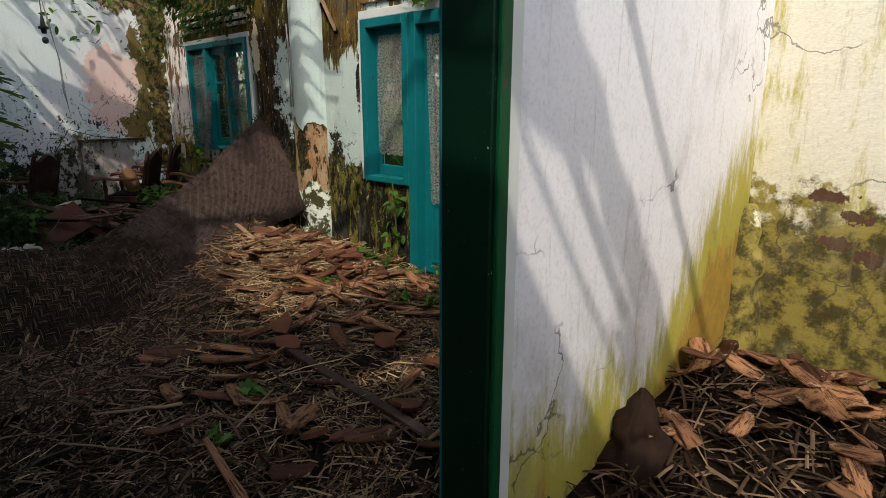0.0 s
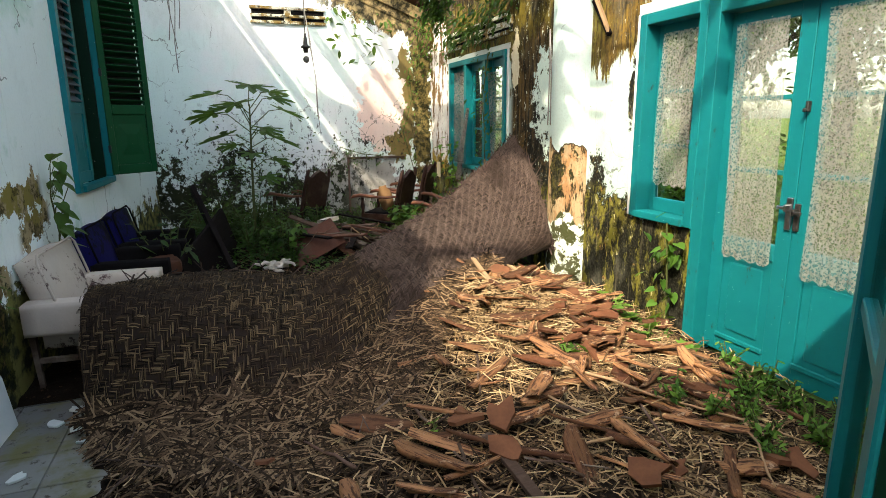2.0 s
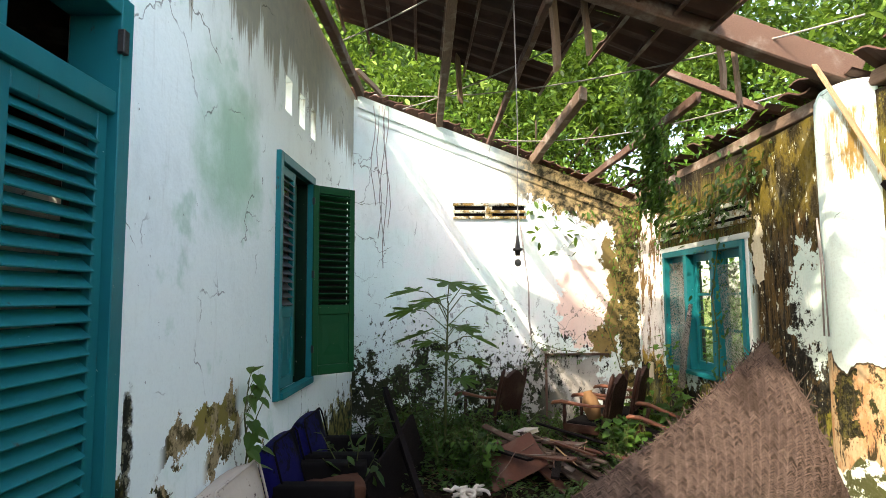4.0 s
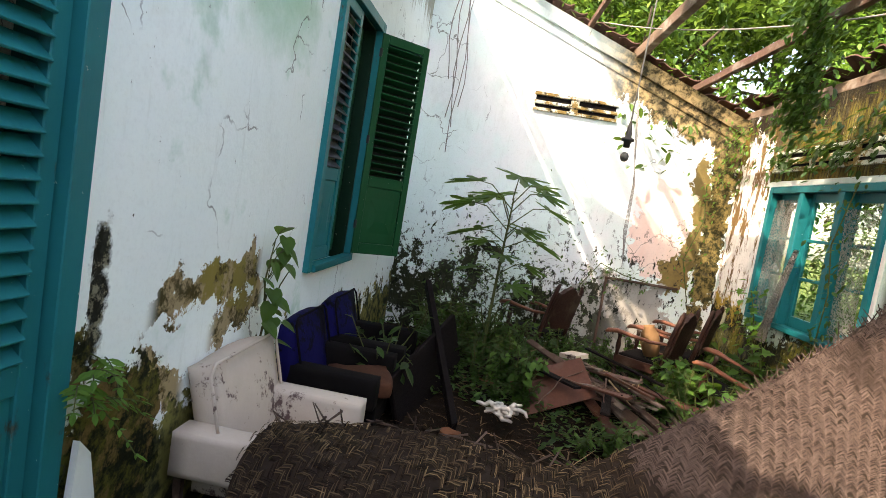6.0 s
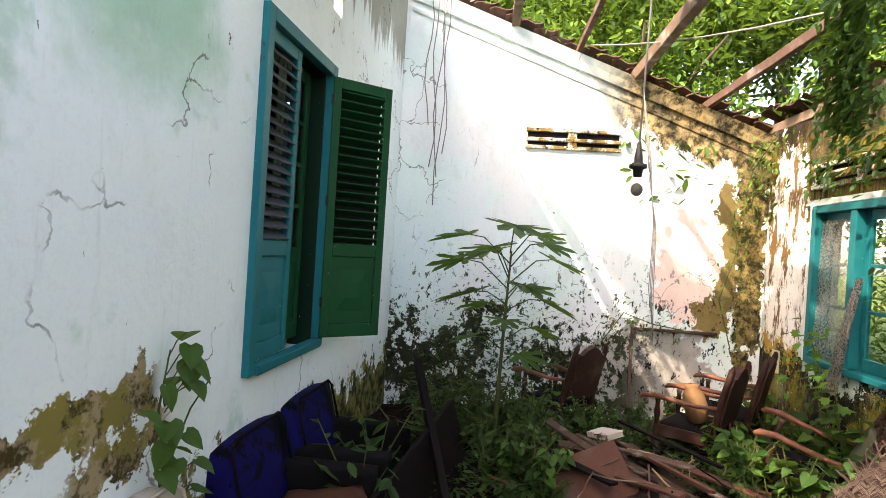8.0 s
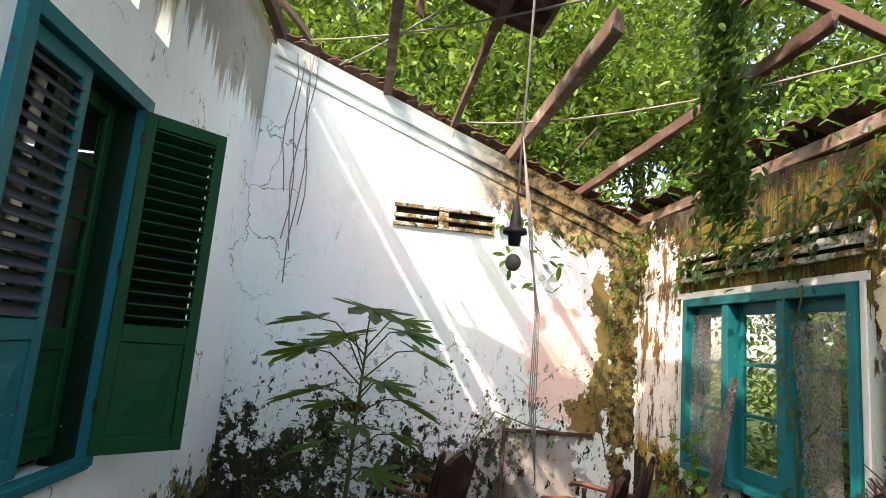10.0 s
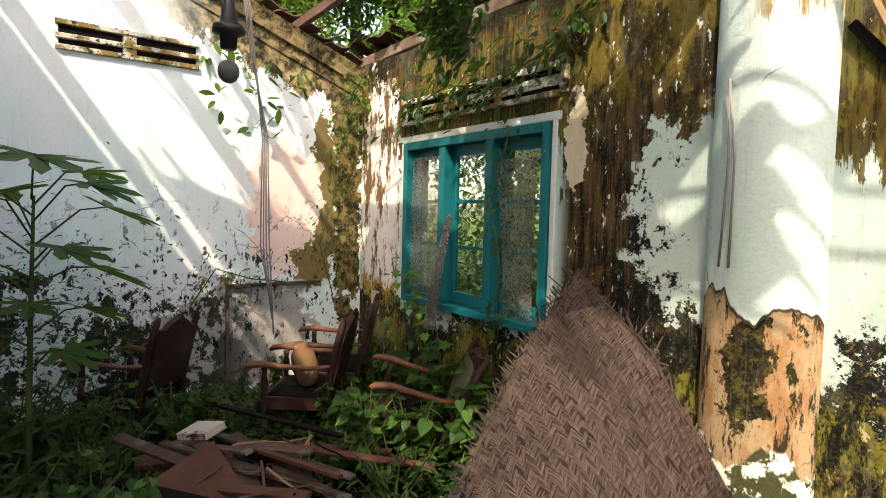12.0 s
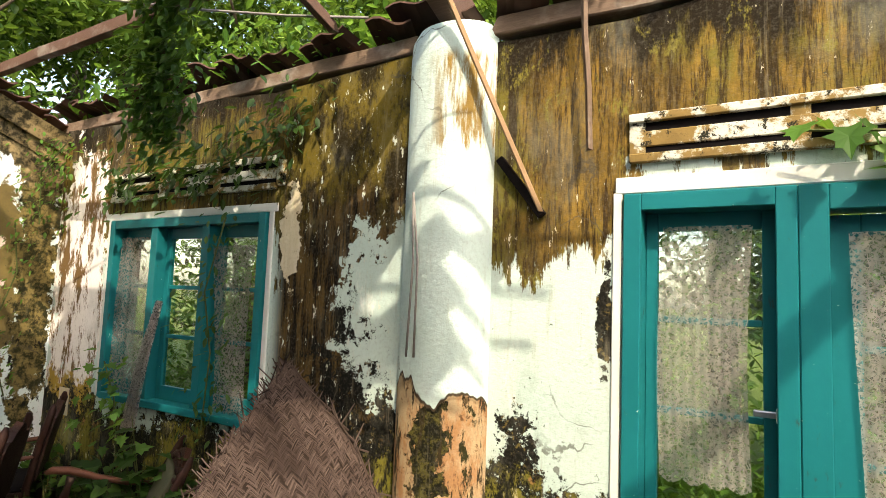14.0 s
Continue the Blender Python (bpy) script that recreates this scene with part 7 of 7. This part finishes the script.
vine("wall_vine", [(-9.38, 3.2, 0.9), (-9.36, 3.05, 1.4), (-9.36, 3.2, 1.9), (-9.36, 3.15, 2.3)], 150, 0.055, "oval", LEAF_BRIGHT, "thin creeper climbing the corner", 0.09, 5)
vine("window_vine", [(-7.25, 3.44, 0.9), (-7.2, 3.43, 1.4), (-7.3, 3.43, 1.8), (-7.15, 3.44, 2.3)], 120, 0.07, "oval", LEAF_DARK, "creeper hanging in the window", 0.08, 6)
vine("window_vine", [(-8.1, 3.40, 0.6), (-8.15, 3.38, 1.0), (-8.35, 3.40, 1.25)], 60, 0.10, "lobed", LEAF_BRIGHT, "climbing weed in front of the window", 0.12, 7)
vine("door_vine", [(-4.0, 3.44, 0.1), (-4.02, 3.42, 0.5), (-4.08, 3.44, 0.85)], 34, 0.085, "heart", LEAF_BRIGHT, "climber with heart-shaped leaves beside the double door", 0.06, 8)
vine("moss_creeper", [(-9.36, 1.9, 0.9), (-9.36, 2.1, 1.2), (-9.36, 2.4, 1.1), (-9.36, 2.7, 1.06)], 190, 0.05, "oval", LEAF_DARK, "small creeper along the wall rail", 0.09, 9)
vine("wall_vine", [(-3.9, 3.42, 2.5), (-3.55, 3.38, 2.45), (-3.3, 3.40, 2.6)], 14, 0.16, "lobed", LEAF_BRIGHT, "large-leaved creeper over the double door", 0.07, 10)
# growth along the wall heads
for k, (x0, x1, n, sz) in enumerate(((-9.4, -5.9, 1500, 0.09), (-5.1, -1.5, 300, 0.09))):
    leaves = [((r.uniform(x0, x1), YR + r.gauss(0.22, 0.16), 3.32 + abs(r.gauss(0, 0.22)) * (0.4 + 0.6 * abs(math.sin(3 * q)))), r.uniform(0, 360), r.uniform(-20, 60), r.uniform(-30, 30), sz * r.uniform(0.5, 1.3)) for q in [r.uniform(0, 9) for _ in range(n)]]
    leaf_object("wall_head_weeds", "oval", leaves, LEAF_BRIGHT, None, "bright weeds growing along the wall head", "weeds", "stuff")
leaves = [((XF - 0.25 + r.gauss(0, 0.12), y, gable_z(y) + 0.12 + abs(r.gauss(0, 0.18))), r.uniform(0, 360), r.uniform(-20, 60), r.uniform(-30, 30), r.uniform(0.05, 0.11)) for y in [r.uniform(0.8, 3.5) for _ in range(700)]]
leaf_object("gable_weeds", "oval", leaves, LEAF_BRIGHT, None, "weeds growing on the gable head", "weeds", "stuff")

# ---- outside ----
bm = bmesh.new()
cuts = [-600, -60, -30, -16, -9.72, 3.2, 16, 60, 600]
cuty = [-600, -60, -16, -4.85, 3.78, 10, 24, 60, 600]
gv = {}
for i in range(len(cuts) - 1):
    for j in range(len(cuty) - 1):
        if cuts[i] >= -9.72 and cuts[i + 1] <= 3.2 and cuty[j] >= -4.85 and cuty[j + 1] <= 3.78:
            continue
        q = []
        for a, b in ((i, j), (i + 1, j), (i + 1, j + 1), (i, j + 1)):
            if (a, b) not in gv:
                gv[a, b] = bm.verts.new((cuts[a], cuty[b], -0.12))
            q.append(gv[a, b])
        bm.faces.new(q)
tagged(mesh_object("ground", bm, GROUND), "mossy green ground round the house", "ground", kind="structure")


def crown_leaves(r, n, centre, radius, size, squash=0.8):
    out = []
    clumps = [(Vector((r.gauss(0, 1), r.gauss(0, 1), r.gauss(0, 1))).normalized() * radius * r.uniform(0.25, 0.95), radius * r.uniform(0.22, 0.42)) for _ in range(26)]
    for _ in range(n):
        c, cr = r.choice(clumps)
        d = Vector((r.gauss(0, 1), r.gauss(0, 1), r.gauss(0, 1))).normalized() * cr * (r.random() ** 0.4)
        p = c + d
        out.append(((centre[0] + p.x, centre[1] + p.y, centre[2] + p.z * squash), r.uniform(0, 360), r.uniform(-15, 60), r.uniform(-40, 40), size * r.uniform(0.6, 1.3)))
    return out


def tree(seed, h, radius, size, n, material):
    r = rng(seed)
    ob = thing("tree", (0, 0, 0), "leafy tropical tree beyond the ruined walls", "tree", "trees round the house")
    bm = bmesh.new()
    top = Vector((r.uniform(-0.4, 0.4), r.uniform(-0.4, 0.4), h))
    mid = top * 0.5 + Vector((r.uniform(-0.2, 0.2), r.uniform(-0.2, 0.2), 0))
    tube(bm, [(0, 0, -0.3), mid, top], [0.17, 0.12, 0.05], 8)
    for k in range(7):
        a = k * 2.4
        st = mid.lerp(top, r.uniform(0.0, 0.9))
        tube(bm, [st, st + Vector((math.cos(a) * radius * 0.4, math.sin(a) * radius * 0.4, 0.5)), st + Vector((math.cos(a) * radius * 0.8, math.sin(a) * radius * 0.8, r.uniform(0.2, 1.2)))], [0.05, 0.035, 0.012], 5)
    part("trunk", bm, BARK, ob, smooth=True)
    leaf_object("crown", "oval", crown_leaves(r, n, tuple(top), radius, size), material, ob)
    return ob


t1 = tree(1, 5.2, 2.4, 0.14, 11000, LEAF_TREE)
t2 = tree(2, 3.4, 1.9, 0.12, 10000, LEAF_TREE)
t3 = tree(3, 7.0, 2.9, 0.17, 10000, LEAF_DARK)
places1 = [(-12.0, -2.2, 0, 1.0, 0), (-12.4, 1.0, -0.3, 1.05, 60), (-11.6, 4.0, 0, 1.0, 130), (-15.0, 7.0, 0, 1.3, 200), (-8.2, 7.4, 0, 1.05, 20), (-4.6, 9.0, 0, 1.2, 100), (-17, -5, 0, 1.3, 40), (-17, 2, 0, 1.4, 300)]
places2 = [(-11.2, 2.2, 0.4, 1.0, 20), (-11.2, -0.4, 0.8, 1.0, 90), (-9.6, 5.9, 0.2, 1.0, 50), (-6.6, 6.6, -0.4, 1.05, 200), (-10.8, 6.8, 0.0, 1.1, 140), (-3.2, 8.2, -0.9, 1.0, 10), (-1.0, 7.6, -0.6, 1.0, 80), (-13, 9, 0, 1.3, 10), (-8.0, 10.5, 0, 1.3, 210)]
places3 = [(-14.5, -0.6, 0, 1.1, 0), (-14.5, 3.6, 0, 1.0, 90), (-12.5, 8.0, 0, 1.0, 200), (-19, 0, 0, 1.5, 30), (-18, 8, 0, 1.5, 60), (-6, 12, 0, 1.2, 10), (-13.2, -5, 0, 1.1, 150)]
for src, pl in ((t1, places1), (t2, places2), (t3, places3)):
    for k, (x, y, z, s, a) in enumerate(pl):
        ob = src if k == 0 else copy_thing(src, Matrix())
        ob.matrix_world = pose(x, y, z - 0.1, 0, 0, a) @ Matrix.Scale(s, 4)
# shrubs and tall grass outside the windows
leaves = []
for _ in range(9000):
    x, y = r.uniform(-10.5, 0.5), 4.6 + abs(r.gauss(0, 1.6))
    top = 0.9 + 0.9 * noise.noise((x * 0.8, y * 0.8, 3)) + 0.22 * (y - 4.6)
    leaves.append(((x, y, r.random() * max(0.25, top) - 0.1), r.uniform(0, 360), r.uniform(-50, 40), r.uniform(-30, 30), r.uniform(0.08, 0.18)))
for _ in range(9000):
    x = r.uniform(-10.5, -6.3)
    y = 4.9 + abs(r.gauss(0, 0.7))
    leaves.append(((x, y, r.random() * (2.3 + 0.7 * noise.noise((x * 1.3, y, 8))) - 0.1), r.uniform(0, 360), r.uniform(-40, 50), r.uniform(-30, 30), r.uniform(0.06, 0.14)))
for _ in range(7000):
    x = r.uniform(-6.3, 1.0)
    y = 7.0 + abs(r.gauss(0, 0.9))
    leaves.append(((x, y, r.random() * (3.3 + 0.9 * noise.noise((x * 1.1, y, 5))) - 0.1), r.uniform(0, 360), r.uniform(-40, 50), r.uniform(-30, 30), r.uniform(0.10, 0.20)))
leaf_object("undergrowth", "oval", leaves, LEAF_BRIGHT, None, "sunlit green undergrowth outside the windows", "undergrowth", "stuff")
leaves = [((r.uniform(-10, 1), r.uniform(3.9, 7.5), -0.12), r.uniform(0, 360), r.uniform(-88, -50), 0, r.uniform(0.15, 0.5)) for _ in range(5000)]
leaf_object("grass", "blade", leaves, LEAF_BRIGHT, None, "tall grass outside the window wall", "grass", "stuff")

# ---- floor tiles, last ----
base = None
for i in range(14):
    for j in range(5):
        x, y = -4.35 + 0.302 * i, -0.80 + 0.302 * j
        if x > -0.2 or y < left_y(x) - 0.1:
            continue
        if base is None:
            bm = boxed(((-0.149, -0.149, -0.02), (0.149, 0.149, 0.0)), bevel=0.003)
            base = t = mesh_object("tile", bm, TILE)
        else:
            t = base.copy()
            scene.collection.objects.link(t)
        t.parent = FLOOR
        t.matrix_basis = pose(x, y, -0.003 + r.uniform(-0.002, 0.002), r.uniform(-0.4, 0.4), r.uniform(-0.4, 0.4), r.uniform(-0.3, 0.3))
